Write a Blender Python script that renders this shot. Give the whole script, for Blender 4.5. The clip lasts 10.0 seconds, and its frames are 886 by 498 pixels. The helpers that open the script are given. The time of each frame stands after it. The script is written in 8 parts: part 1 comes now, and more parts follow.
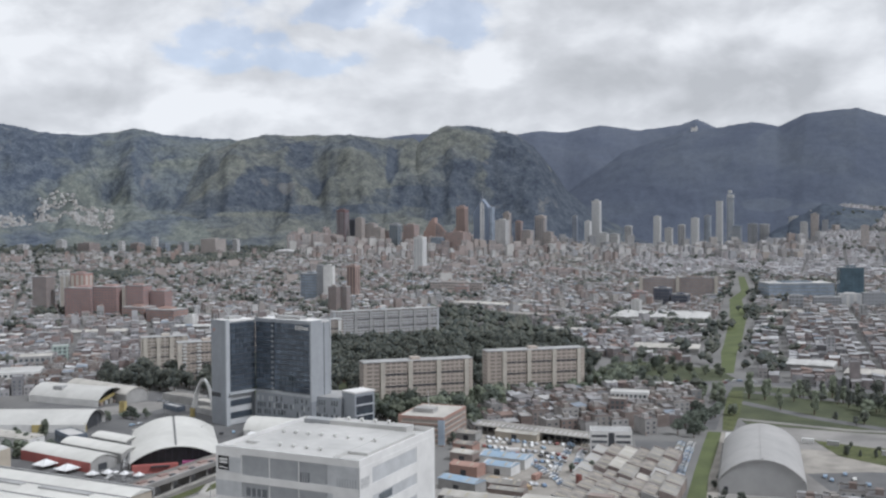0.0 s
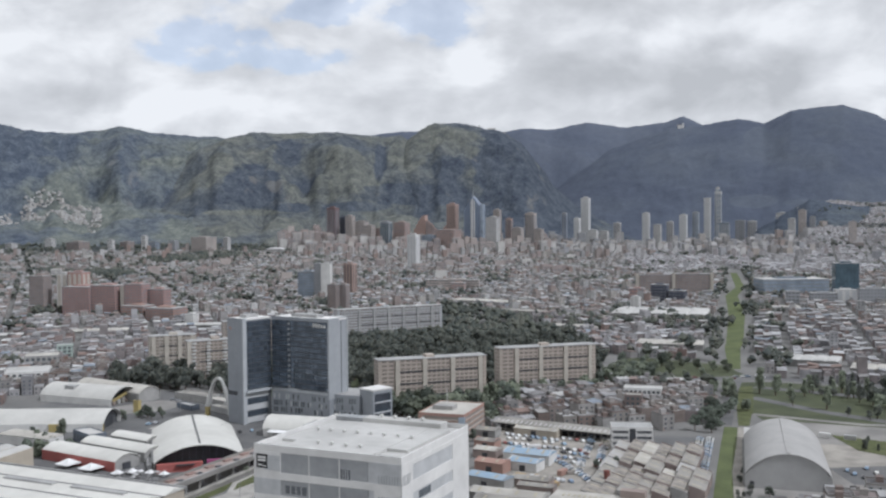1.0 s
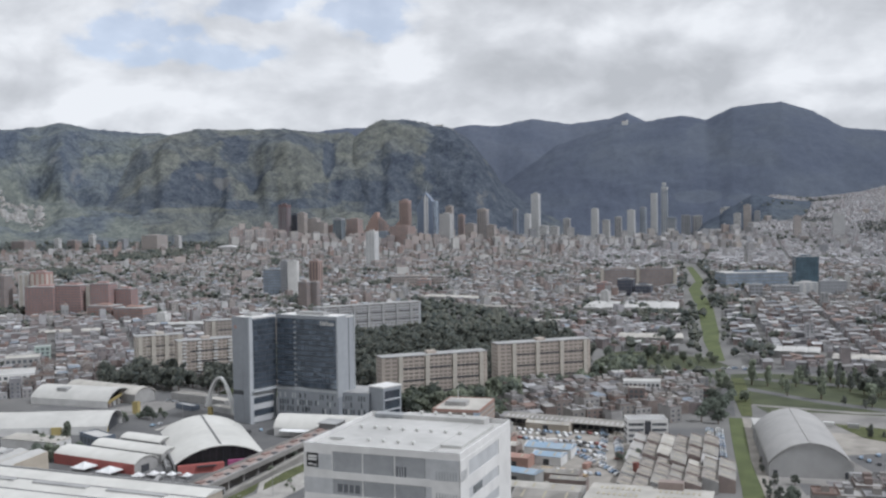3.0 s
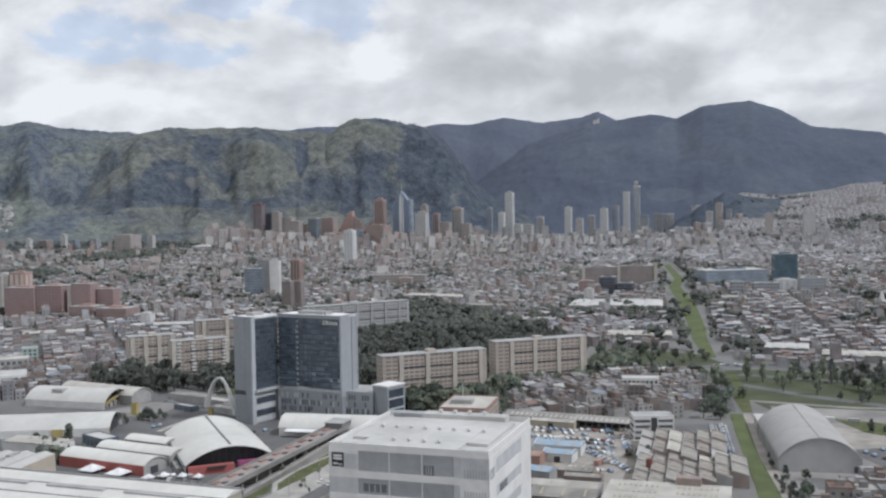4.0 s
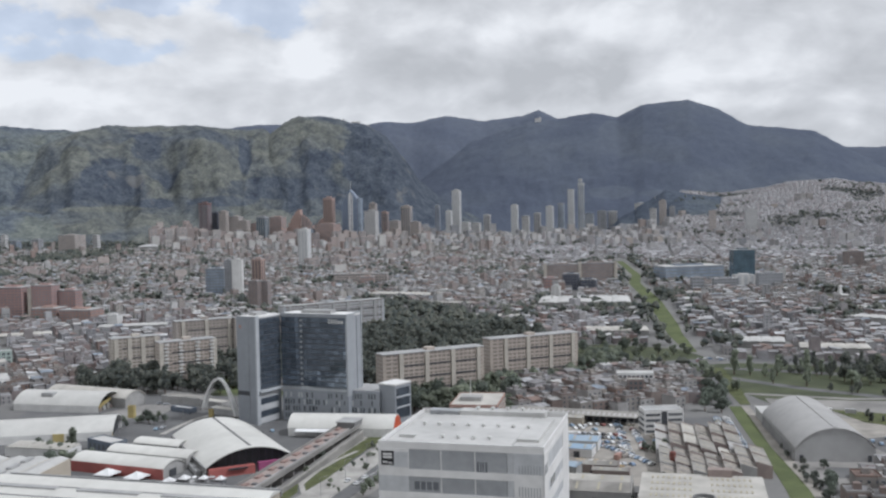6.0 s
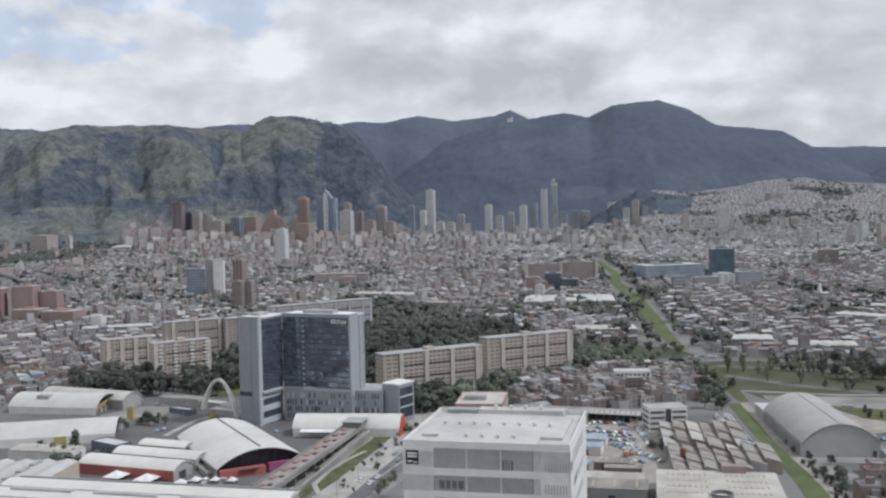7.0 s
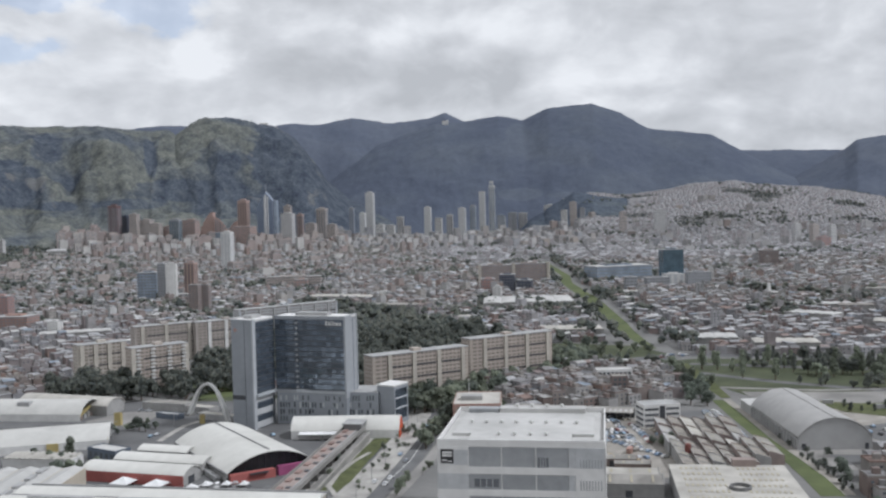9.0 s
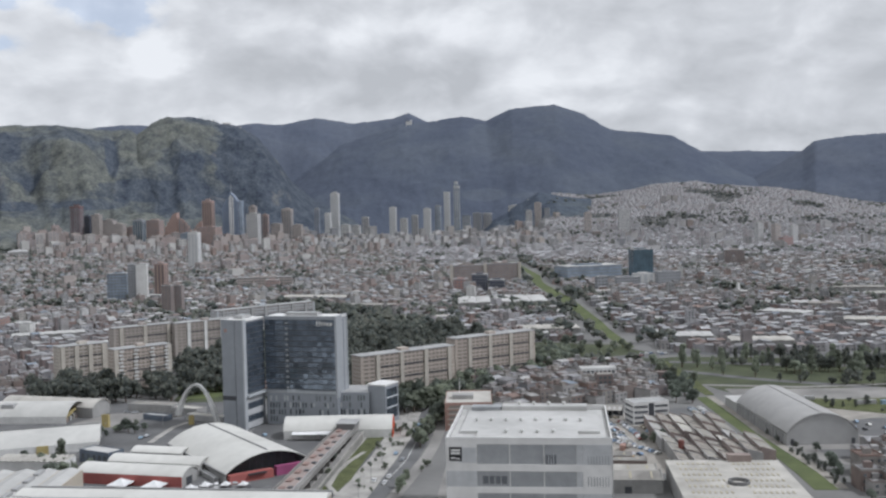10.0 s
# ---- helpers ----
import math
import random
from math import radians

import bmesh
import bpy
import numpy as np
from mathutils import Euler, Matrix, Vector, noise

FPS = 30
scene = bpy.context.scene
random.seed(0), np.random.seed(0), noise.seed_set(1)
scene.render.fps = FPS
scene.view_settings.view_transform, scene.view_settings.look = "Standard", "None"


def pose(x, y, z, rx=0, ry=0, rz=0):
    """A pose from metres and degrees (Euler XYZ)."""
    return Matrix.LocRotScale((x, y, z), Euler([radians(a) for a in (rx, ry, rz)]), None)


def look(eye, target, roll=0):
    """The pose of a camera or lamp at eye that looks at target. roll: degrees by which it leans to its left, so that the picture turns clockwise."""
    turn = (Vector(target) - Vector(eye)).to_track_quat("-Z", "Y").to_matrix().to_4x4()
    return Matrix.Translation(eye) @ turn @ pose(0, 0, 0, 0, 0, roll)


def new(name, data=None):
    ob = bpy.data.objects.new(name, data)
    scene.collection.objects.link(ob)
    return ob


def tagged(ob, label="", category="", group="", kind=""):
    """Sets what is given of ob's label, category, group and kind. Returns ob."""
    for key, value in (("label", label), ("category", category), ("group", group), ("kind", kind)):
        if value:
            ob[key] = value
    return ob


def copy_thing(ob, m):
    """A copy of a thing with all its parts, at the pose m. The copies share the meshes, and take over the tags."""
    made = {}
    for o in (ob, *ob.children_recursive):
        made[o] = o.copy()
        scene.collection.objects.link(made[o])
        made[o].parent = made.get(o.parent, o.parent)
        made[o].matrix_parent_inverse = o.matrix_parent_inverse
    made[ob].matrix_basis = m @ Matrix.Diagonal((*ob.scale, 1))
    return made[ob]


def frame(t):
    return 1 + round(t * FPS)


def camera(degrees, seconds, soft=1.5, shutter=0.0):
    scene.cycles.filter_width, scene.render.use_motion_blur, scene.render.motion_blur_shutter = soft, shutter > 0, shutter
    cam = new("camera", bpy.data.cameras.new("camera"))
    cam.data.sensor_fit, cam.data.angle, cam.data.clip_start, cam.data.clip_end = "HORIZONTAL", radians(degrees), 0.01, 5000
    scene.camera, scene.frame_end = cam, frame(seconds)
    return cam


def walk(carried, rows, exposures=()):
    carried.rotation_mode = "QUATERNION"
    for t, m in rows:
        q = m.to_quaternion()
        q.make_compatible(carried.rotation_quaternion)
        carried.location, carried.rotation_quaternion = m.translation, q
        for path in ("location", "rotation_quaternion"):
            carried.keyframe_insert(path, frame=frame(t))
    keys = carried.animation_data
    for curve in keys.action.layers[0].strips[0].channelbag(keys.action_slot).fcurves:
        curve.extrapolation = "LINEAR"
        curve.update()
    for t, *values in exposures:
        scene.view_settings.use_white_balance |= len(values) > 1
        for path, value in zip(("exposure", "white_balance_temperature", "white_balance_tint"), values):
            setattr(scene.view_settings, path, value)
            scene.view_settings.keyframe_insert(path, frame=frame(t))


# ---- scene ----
cam = camera(47.4, 10.0, soft=2.4)
PATH = [
    (0, (101.82, 5.86, 122.88), (-22.1, 997.8, 94.7), -0.32),
    (0.5, (92.07, 3.82, 123.01), (-25.6, 996.4, 93.5), -0.40),
    (1, (82.13, 2.12, 123.13), (-25.4, 995.8, 92.3), -0.49),
    (1.5, (72.05, 0.73, 123.24), (-21.9, 995.8, 91.2), -0.57),
    (2, (61.82, -0.37, 123.35), (-16.7, 996.0, 90.3), -0.65),
    (2.5, (51.5, -1.2, 123.45), (-11.1, 996.3, 89.4), -0.73),
    (4, (20.12, -2.4, 123.74), (5.4, 996.8, 87.0), -0.95),
    (4.5, (9.61, -2.45, 123.83), (11.1, 996.8, 86.3), -1.01),
    (5, (-0.89, -2.36, 123.92), (17.0, 996.7, 85.6), -1.07),
    (5.5, (-11.34, -2.18, 124.02), (22.9, 996.5, 85.0), -1.13),
    (7, (-42.2, -1.26, 124.3), (39.8, 994.6, 84.0), -1.27),
    (7.5, (-52.24, -0.92, 124.41), (46.1, 993.4, 84.3), -1.30),
    (8, (-62.12, -0.6, 124.52), (53.5, 991.9, 84.8), -1.33),
    (8.5, (-71.8, -0.35, 124.63), (62.3, 989.8, 85.2), -1.35),
    (9, (-81.28, -0.17, 124.75), (72.0, 987.2, 85.2), -1.37),
    (9.5, (-90.51, -0.1, 124.88), (82.2, 984.1, 84.8), -1.37),
    (10, (-99.48, -0.16, 125.02), (93.0, 980.3, 84.9), -1.37),
]
walk(cam, [(t, look(eye, target, roll)) for t, eye, target, roll in PATH], exposures=[(0.0, 0.32, 5950, 10), (10.0, 0.28, 5950, 10)])

# ---- world, sun ----
SUN_EL, SUN_AZ = 50.0, 112.0
world = bpy.data.worlds.new("sky")
scene.world = world
world.use_nodes = True
wn, wl = world.node_tree.nodes, world.node_tree.links
wn.clear()


def wmath(op, a, b=None, c=None):
    n = wn.new("ShaderNodeMath")
    n.operation = op
    for i, v in enumerate((a, b, c)):
        if v is None:
            continue
        if isinstance(v, (int, float)):
            n.inputs[i].default_value = v
        else:
            wl.new(v, n.inputs[i])
    return n.outputs[0]


def wnoise(vec, scale, detail, rough=0.55, distort=0.0):
    n = wn.new("ShaderNodeTexNoise")
    n.inputs["Scale"].default_value = scale
    n.inputs["Detail"].default_value = detail
    n.inputs["Roughness"].default_value = rough
    n.inputs["Distortion"].default_value = distort
    wl.new(vec, n.inputs["Vector"])
    return n.outputs["Fac"]


# cloud masses: bearing, height, half width, half height in degrees, lighter (+) or greyer (-)
CLOUDS = [(-23.6, 8.6, 3.2, 2.0, 0.3), (-29.8, 10.0, 1.8, 1.9, 0.3), (-4.3, 8.9, 2.0, 1.3, 0.42), (-9.7, 11.4, 1.9, 1.4, 0.22), (-18.6, 6.2, 8.3, 0.8, 0.25), (-25.1, 6.9, 2.6, 1.2, -0.28), (-25.9, 10.9, 3.8, 1.3, -0.15), (4.5, 11.2, 3.5, 1.2, -0.22)]
CLOUDS += [(14.7, 9.3, 3.5, 1.6, 0.2), (1.7, 8.2, 3.8, 1.5, -0.34), (9.3, 7.2, 4.8, 1.5, -0.32), (26.8, 6.6, 3.8, 1.5, -0.24), (22.9, 10.8, 7.4, 0.8, -0.16), (33.6, 7.5, 2.2, 1.9, -0.22), (16.0, 7.1, 2.9, 1.1, 0.3)]
CLOUDS += [(24.6, 4.8, 1.3, 1.0, 0.3), (20.7, 7.4, 1.6, 1.3, 0.25), (6.2, 10.4, 6.4, 1.2, 0.2), (31.1, 8.4, 2.2, 0.9, 0.15), (18.2, 5.5, 5.1, 0.5, 0.2), (30.2, 3.6, 6.4, 0.7, -0.24), (4.2, 5.7, 8.3, 0.7, -0.1)]
OPENINGS = [(-19.1, 9.8, 2.9, 1.5, 1.0), (-14.2, 8.6, 2.9, 0.9, 0.9), (-6.5, 11.2, 2.7, 1.2, 1.0), (-12.9, 11.6, 2.6, 0.7, 0.7), (-14, 15, 9, 3, 1.0)]


def build_sky():
    sky = wn.new("ShaderNodeTexSky")
    sky.sky_type = "NISHITA"
    sky.sun_disc = False
    sky.sun_elevation, sky.sun_rotation = radians(SUN_EL), radians(SUN_AZ)
    sky.altitude = 2600
    blue = wn.new("ShaderNodeBackground")
    blue.inputs["Strength"].default_value = 0.12
    wl.new(sky.outputs[0], blue.inputs["Color"])
    co = wn.new("ShaderNodeTexCoord").outputs["Generated"]
    sep = wn.new("ShaderNodeSeparateXYZ")
    wl.new(co, sep.inputs[0])
    x, y, z = sep.outputs
    az = wmath("MULTIPLY", wmath("ARCTAN2", x, y), 57.2958)
    el = wmath("MULTIPLY", wmath("ARCSINE", z), 57.2958)
    comb = wn.new("ShaderNodeCombineXYZ")
    wl.new(az, comb.inputs[0])
    wl.new(wmath("MULTIPLY", el, 1.5), comb.inputs[1])
    comb.inputs[2].default_value = 3.7
    v = comb.outputs[0]
    wide = wn.new("ShaderNodeVectorMath")
    wide.operation = "MULTIPLY"
    wide.inputs[1].default_value = (1.0, 1.15, 1.0)
    wl.new(v, wide.inputs[0])
    above = wn.new("ShaderNodeVectorMath")
    above.operation = "ADD"
    above.inputs[1].default_value = (-0.7, 1.3, 0.0)
    wl.new(wide.outputs[0], above.inputs[0])
    puff = wnoise(wide.outputs[0], 0.2, 7.0, 0.52, 0.25)
    lid = wnoise(above.outputs[0], 0.2, 7.0, 0.52, 0.25)
    fine = wnoise(v, 0.75, 4.0, 0.5)

    def soft_step(sock, lo, hi, out=1.0):
        n = wn.new("ShaderNodeMapRange")
        n.interpolation_type = "SMOOTHSTEP"
        n.inputs["From Min"].default_value, n.inputs["From Max"].default_value = lo, hi
        n.inputs["To Max"].default_value = out
        wl.new(sock, n.inputs["Value"])
        return n.outputs[0]

    # bearing and height, bent by billows so that cloud edges turn out lumpy
    bend = []
    for k, scale in ((0, 0.12), (1, 0.45)):
        n = wn.new("ShaderNodeTexNoise")
        n.inputs["Scale"].default_value, n.inputs["Detail"].default_value, n.inputs["Roughness"].default_value = scale, 5.0, 0.5
        wl.new(v, n.inputs["Vector"])
        s = wn.new("ShaderNodeVectorMath")
        s.operation = "MULTIPLY_ADD"
        s.inputs[1].default_value = ((4.6, 2.4, 0), (2.6, 1.6, 0))[k]
        s.inputs[2].default_value = ((-2.3, -1.2, 0), (-1.3, -0.8, 0))[k]
        wl.new(n.outputs["Color"], s.inputs[0])
        bend.append(s.outputs[0])
    place = wn.new("ShaderNodeCombineXYZ")
    wl.new(az, place.inputs[0])
    wl.new(el, place.inputs[1])
    at = place.outputs[0]
    for bnd in bend:
        s = wn.new("ShaderNodeVectorMath")
        s.operation = "ADD"
        wl.new(at, s.inputs[0])
        wl.new(bnd, s.inputs[1])
        at = s.outputs[0]

    def lobe(a, e, ra, re, amount):
        s = wn.new("ShaderNodeVectorMath")
        s.operation = "MULTIPLY_ADD"
        s.inputs[1].default_value = (1 / ra, 1 / re, 0)
        s.inputs[2].default_value = (-a / ra, -e / re, 0)
        wl.new(at, s.inputs[0])
        d = wn.new("ShaderNodeVectorMath")
        d.operation = "LENGTH"
        wl.new(s.outputs[0], d.inputs[0])
        return soft_step(d.outputs["Value"], 1.6, 0.25, amount)

    # billows: thick parts, lighter where they rise above what lies behind, greyer beneath
    tone = wmath("ADD", 0.5, wmath("MULTIPLY", wmath("SUBTRACT", puff, lid), 1.5))
    tone = wmath("ADD", tone, wmath("MULTIPLY", wmath("SUBTRACT", puff, 0.5), 0.35))
    tone = wmath("ADD", tone, wmath("MULTIPLY", wmath("SUBTRACT", fine, 0.5), 0.12))
    for a, e, ra, re, amount in CLOUDS:
        tone = wmath("ADD", tone, lobe(a, e, ra, re, amount * 1.2))
    tone = wmath("ADD", tone, wmath("MULTIPLY", wmath("SUBTRACT", 6.0, az), 0.003))
    gap = 0.0
    for hole in OPENINGS:
        gap = wmath("ADD", lobe(*hole), gap)
    share = wmath("MINIMUM", wmath("MULTIPLY", gap, 1.6), 1.0)
    rag = wmath("ADD", wmath("MULTIPLY", wmath("SUBTRACT", puff, 0.5), -2.2), wmath("MULTIPLY", wmath("SUBTRACT", fine, 0.5), -1.4))
    gap = wmath("ADD", gap, wmath("MULTIPLY", rag, share))
    cover = soft_step(gap, 1.5, 0.15)
    ramp = wn.new("ShaderNodeValToRGB")
    els = ramp.color_ramp.elements
    els[0].position, els[0].color = 0.0, (0.43, 0.427, 0.424, 1)
    els[1].position, els[1].color = 0.95, (0.715, 0.702, 0.684, 1)
    mid = els.new(0.5)
    mid.color = (0.555, 0.548, 0.541, 1)
    wl.new(tone, ramp.inputs[0])
    cloud = wn.new("ShaderNodeBackground")
    cloud.inputs["Strength"].default_value = 1.0
    wl.new(ramp.outputs[0], cloud.inputs["Color"])
    mix = wn.new("ShaderNodeMixShader")
    wl.new(wmath("MAXIMUM", cover, 0.68), mix.inputs[0])
    wl.new(blue.outputs[0], mix.inputs[1])
    wl.new(cloud.outputs[0], mix.inputs[2])
    out = wn.new("ShaderNodeOutputWorld")
    wl.new(mix.outputs[0], out.inputs["Surface"])


build_sky()
sun = new("sun", bpy.data.lights.new("sun", "SUN"))
sun.data.energy, sun.data.angle, sun.data.color = 2.0, radians(6), (1.0, 0.975, 0.955)
sun_dir = Vector((math.sin(radians(SUN_AZ)) * math.cos(radians(SUN_EL)), math.cos(radians(SUN_AZ)) * math.cos(radians(SUN_EL)), math.sin(radians(SUN_EL))))
sun.matrix_world = look(sun_dir * 900, (0, 0, 0))


# ---- materials ----
def material(name, a, b=None, rough=0.85, grain=0.6, stain=0.06, bump=0.0, metal=0.0, spread=0.35, palette=None, island=False, thing_random=0.0, spec=0.4, leafy=False):
    """Two-scale procedural surface: colour a drifting to b in stains, fine grain and relief; palette: colours picked per piece."""
    m = bpy.data.materials.new(name)
    m.use_nodes = True
    n, l = m.node_tree.nodes, m.node_tree.links
    bsdf = n["Principled BSDF"]
    b = b or tuple(c * (1 - spread) for c in a)
    tc = n.new("ShaderNodeTexCoord").outputs["Object"]

    def tex(scale, detail=5.0):
        t = n.new("ShaderNodeTexNoise")
        t.inputs["Scale"].default_value, t.inputs["Detail"].default_value = scale, detail
        l.new(tc, t.inputs["Vector"])
        return t.outputs["Fac"]

    def mixc(fac, c1, c2, kind="MIX"):
        x = n.new("ShaderNodeMix")
        x.data_type, x.blend_type = "RGBA", kind
        for sock, val in ((x.inputs[0], fac), (x.inputs[6], c1), (x.inputs[7], c2)):
            if isinstance(val, (tuple, list)):
                sock.default_value = (*val, 1)
            elif isinstance(val, (int, float)):
                sock.default_value = val
            else:
                l.new(val, sock)
        return x.outputs[2]

    def contrast(sock, lo, hi):
        r = n.new("ShaderNodeMapRange")
        r.inputs["From Min"].default_value, r.inputs["From Max"].default_value = lo, hi
        l.new(sock, r.inputs["Value"])
        return r.outputs[0]

    base = a
    if palette:
        if island:
            rnd = n.new("ShaderNodeNewGeometry").outputs["Random Per Island"]
        else:
            rnd = n.new("ShaderNodeObjectInfo").outputs["Random"]
        ramp = n.new("ShaderNodeValToRGB")
        ramp.color_ramp.interpolation = "CONSTANT"
        els = ramp.color_ramp.elements
        while len(els) < len(palette):
            els.new(0.5)
        for i, col in enumerate(palette):
            els[i].position = i / len(palette)
            els[i].color = (*col, 1)
        l.new(rnd, ramp.inputs[0])
        base = ramp.outputs[0]
        dark = mixc(1.0, base, (1 - spread,) * 3, "MULTIPLY")
        col = mixc(contrast(tex(stain), 0.35, 0.7), base, dark)
    else:
        col = mixc(contrast(tex(stain), 0.35, 0.7), base, b)
    fine = contrast(tex(grain, 8.0), 0.25, 0.75)
    col = mixc(mixc(fine, (0.0,) * 3, (0.3,) * 3), col, mixc(1.0, col, (0.6,) * 3, "MULTIPLY"))
    if thing_random:
        rnd = n.new("ShaderNodeObjectInfo").outputs["Random"]
        lum = n.new("ShaderNodeMapRange")
        lum.inputs["To Min"].default_value, lum.inputs["To Max"].default_value = 1 - thing_random, 1 + thing_random
        l.new(rnd, lum.inputs["Value"])
        cc = n.new("ShaderNodeCombineColor")
        for i in range(3):
            l.new(lum.outputs[0], cc.inputs[i])
        col = mixc(1.0, col, cc.outputs[0], "MULTIPLY")
    l.new(col, bsdf.inputs["Base Color"])
    bsdf.inputs["Roughness"].default_value = rough
    bsdf.inputs["Metallic"].default_value = metal
    bsdf.inputs["Specular IOR Level"].default_value = spec
    if bump:
        bp = n.new("ShaderNodeBump")
        bp.inputs["Distance"].default_value = bump
        bp.inputs["Strength"].default_value = 0.7
        l.new(tex(grain * 1.7, 6.0), bp.inputs["Height"])
        l.new(bp.outputs[0], bsdf.inputs["Normal"])
    if leafy:
        tr, mx = n.new("ShaderNodeBsdfTranslucent"), n.new("ShaderNodeMixShader")
        l.new(col, tr.inputs["Color"])
        mx.inputs[0].default_value = 0.5
        l.new(bsdf.outputs[0], mx.inputs[1])
        l.new(tr.outputs[0], mx.inputs[2])
        l.new(mx.outputs[0], n["Material Output"].inputs["Surface"])
    return m


def glass(name, col, rough=0.08, spec=0.6, metal=0.0):
    m = material(name, col, rough=rough, grain=0.3, stain=0.08, spread=0.4, thing_random=0.35, spec=spec, metal=metal)
    return m


M_ground = material("city_ground", (0.2, 0.197, 0.19), (0.14, 0.138, 0.135), grain=0.25, stain=0.02, rough=0.95)
M_asphalt = material("asphalt", (0.15, 0.15, 0.15), (0.105, 0.105, 0.107), grain=0.8, stain=0.06, rough=0.93)
M_concrete = material("concrete_paving", (0.3, 0.288, 0.272), (0.17, 0.164, 0.156), grain=0.3, stain=0.035)
M_dirt = material("bare_earth", (0.36, 0.335, 0.3), (0.22, 0.206, 0.185), grain=0.6, stain=0.09)
M_bankgrass = material("unmown_bank_grass", (0.125, 0.135, 0.066), (0.07, 0.082, 0.042), grain=0.6, stain=0.15, bump=0.4, spec=0.1)
M_canal = material("bright_grass", (0.127, 0.148, 0.07), (0.09, 0.108, 0.056), grain=0.3, stain=0.06, bump=0.3, spec=0.1)
M_promenade = material("pale_paving", (0.42, 0.405, 0.375), (0.27, 0.26, 0.245), grain=0.5, stain=0.12)
M_grass = material("grass", (0.098, 0.109, 0.066), (0.066, 0.076, 0.05), grain=0.35, stain=0.05, bump=0.3, spec=0.1)
M_line = material("road_paint", (0.7, 0.7, 0.68), grain=2.0)
# leaf colours lighter than real leaves: haze is put into them
M_leaf = material("foliage", (0.290, 0.316, 0.242), (0.194, 0.226, 0.182), grain=0.9, stain=0.12, thing_random=0.35, rough=0.8, spec=0.15, leafy=True)
M_leafdark = material("dark_foliage", (0.217, 0.243, 0.202), (0.148, 0.176, 0.152), grain=0.9, stain=0.12, thing_random=0.3, rough=0.8, spec=0.15, leafy=True)
M_leafmass = material("mixed_foliage", (0.140, 0.179, 0.100), palette=[(0.240, 0.258, 0.218), (0.180, 0.200, 0.180), (0.209, 0.227, 0.202), (0.154, 0.175, 0.166), (0.265, 0.273, 0.234)], island=True, grain=0.9, rough=0.8, spec=0.15, leafy=True)
M_bark = material("bark", (0.13, 0.1, 0.075), grain=3.0, stain=0.6)
M_white = material("white_panel", (0.73, 0.722, 0.705), (0.63, 0.623, 0.61), grain=0.3, stain=0.07, rough=0.6)
M_screen = material("grey_mesh_screen", (0.36, 0.37, 0.38), (0.28, 0.29, 0.3), grain=0.5, stain=0.15, rough=0.5)
M_screenlt = material("pale_mesh_screen", (0.52, 0.53, 0.54), (0.43, 0.44, 0.45), grain=0.5, stain=0.15, rough=0.5)
M_roofw = material("white_membrane_roof", (0.52, 0.514, 0.498), (0.39, 0.386, 0.373), grain=0.25, stain=0.045, rough=0.8)
M_parapet = material("grey_parapet", (0.4, 0.4, 0.395), (0.3, 0.3, 0.3), grain=0.6, stain=0.1)
# dark fill, also used to paint shade inside hall ends and galleries; lifted for haze
M_dark = material("dark_opening", (0.070, 0.074, 0.084), grain=0.5, stain=0.2, rough=0.5)
M_sign = material("black_sign", (0.02, 0.021, 0.023), grain=1.0, rough=0.4)
M_hotel = material("grey_cladding", (0.285, 0.303, 0.327), (0.245, 0.262, 0.284), grain=0.3, stain=0.09, rough=0.55)
M_hotel_lt = material("pale_cladding", (0.46, 0.48, 0.5), (0.4, 0.42, 0.44), grain=0.3, stain=0.09, rough=0.55)
M_hglass = glass("coated_blue_glass", (0.19, 0.228, 0.28), rough=0.05, spec=0.8, metal=0.62)
# glass tone lifted to include haze
M_wglass = glass("dark_window_glass", (0.128, 0.143, 0.158), rough=0.1)
M_dimglass = glass("grey_window_glass", (0.17, 0.18, 0.195), rough=0.12)
M_mullion = material("mullion", (0.1, 0.11, 0.125), grain=1.0, rough=0.5)
M_barrel = material("white_metal_roof", (0.65, 0.642, 0.605), (0.54, 0.532, 0.5), grain=0.2, stain=0.035, rough=0.6)
# greyer version of the white roof for two vaulted halls
M_barrelgrey = material("greyer_white_sheet_roof", (0.56, 0.553, 0.525), (0.46, 0.454, 0.432), grain=0.25, stain=0.05, rough=0.7)
M_rib = material("grey_white_rib", (0.6, 0.594, 0.57), grain=0.6)
M_seam = material("dark_roof_seam", (0.2, 0.2, 0.2), grain=0.6)
M_red = material("red_painted_wall", (0.4, 0.125, 0.112), (0.33, 0.11, 0.1), grain=0.5, stain=0.12)
M_magenta = material("magenta_wall", (0.36, 0.095, 0.21), grain=0.5)
M_orange = material("orange_end_wall", (0.56, 0.1, 0.04), (0.46, 0.085, 0.04), grain=0.5, stain=0.12)
M_yellow = material("yellow_panel", (0.44, 0.36, 0.16), grain=0.6)
M_beige = material("beige_render", (0.47, 0.42, 0.35), (0.38, 0.34, 0.28), grain=0.4, stain=0.08)
M_bluewall = material("slate_blue_wall", (0.14, 0.165, 0.205), grain=0.5)
M_tent = material("white_canvas", (0.8, 0.8, 0.8), grain=0.8)
M_deck = material("reddish_deck", (0.34, 0.28, 0.255), (0.27, 0.225, 0.21), grain=0.5, stain=0.1)
M_planter = material("red_brick_planter", (0.31, 0.215, 0.19), grain=0.8)
M_arch = material("white_painted_steel", (0.74, 0.74, 0.72), grain=0.4, stain=0.1, rough=0.5)
M_hangar = material("grey_sheet_roof", (0.39, 0.381, 0.37), (0.335, 0.328, 0.32), grain=0.25, stain=0.06, rough=0.55)
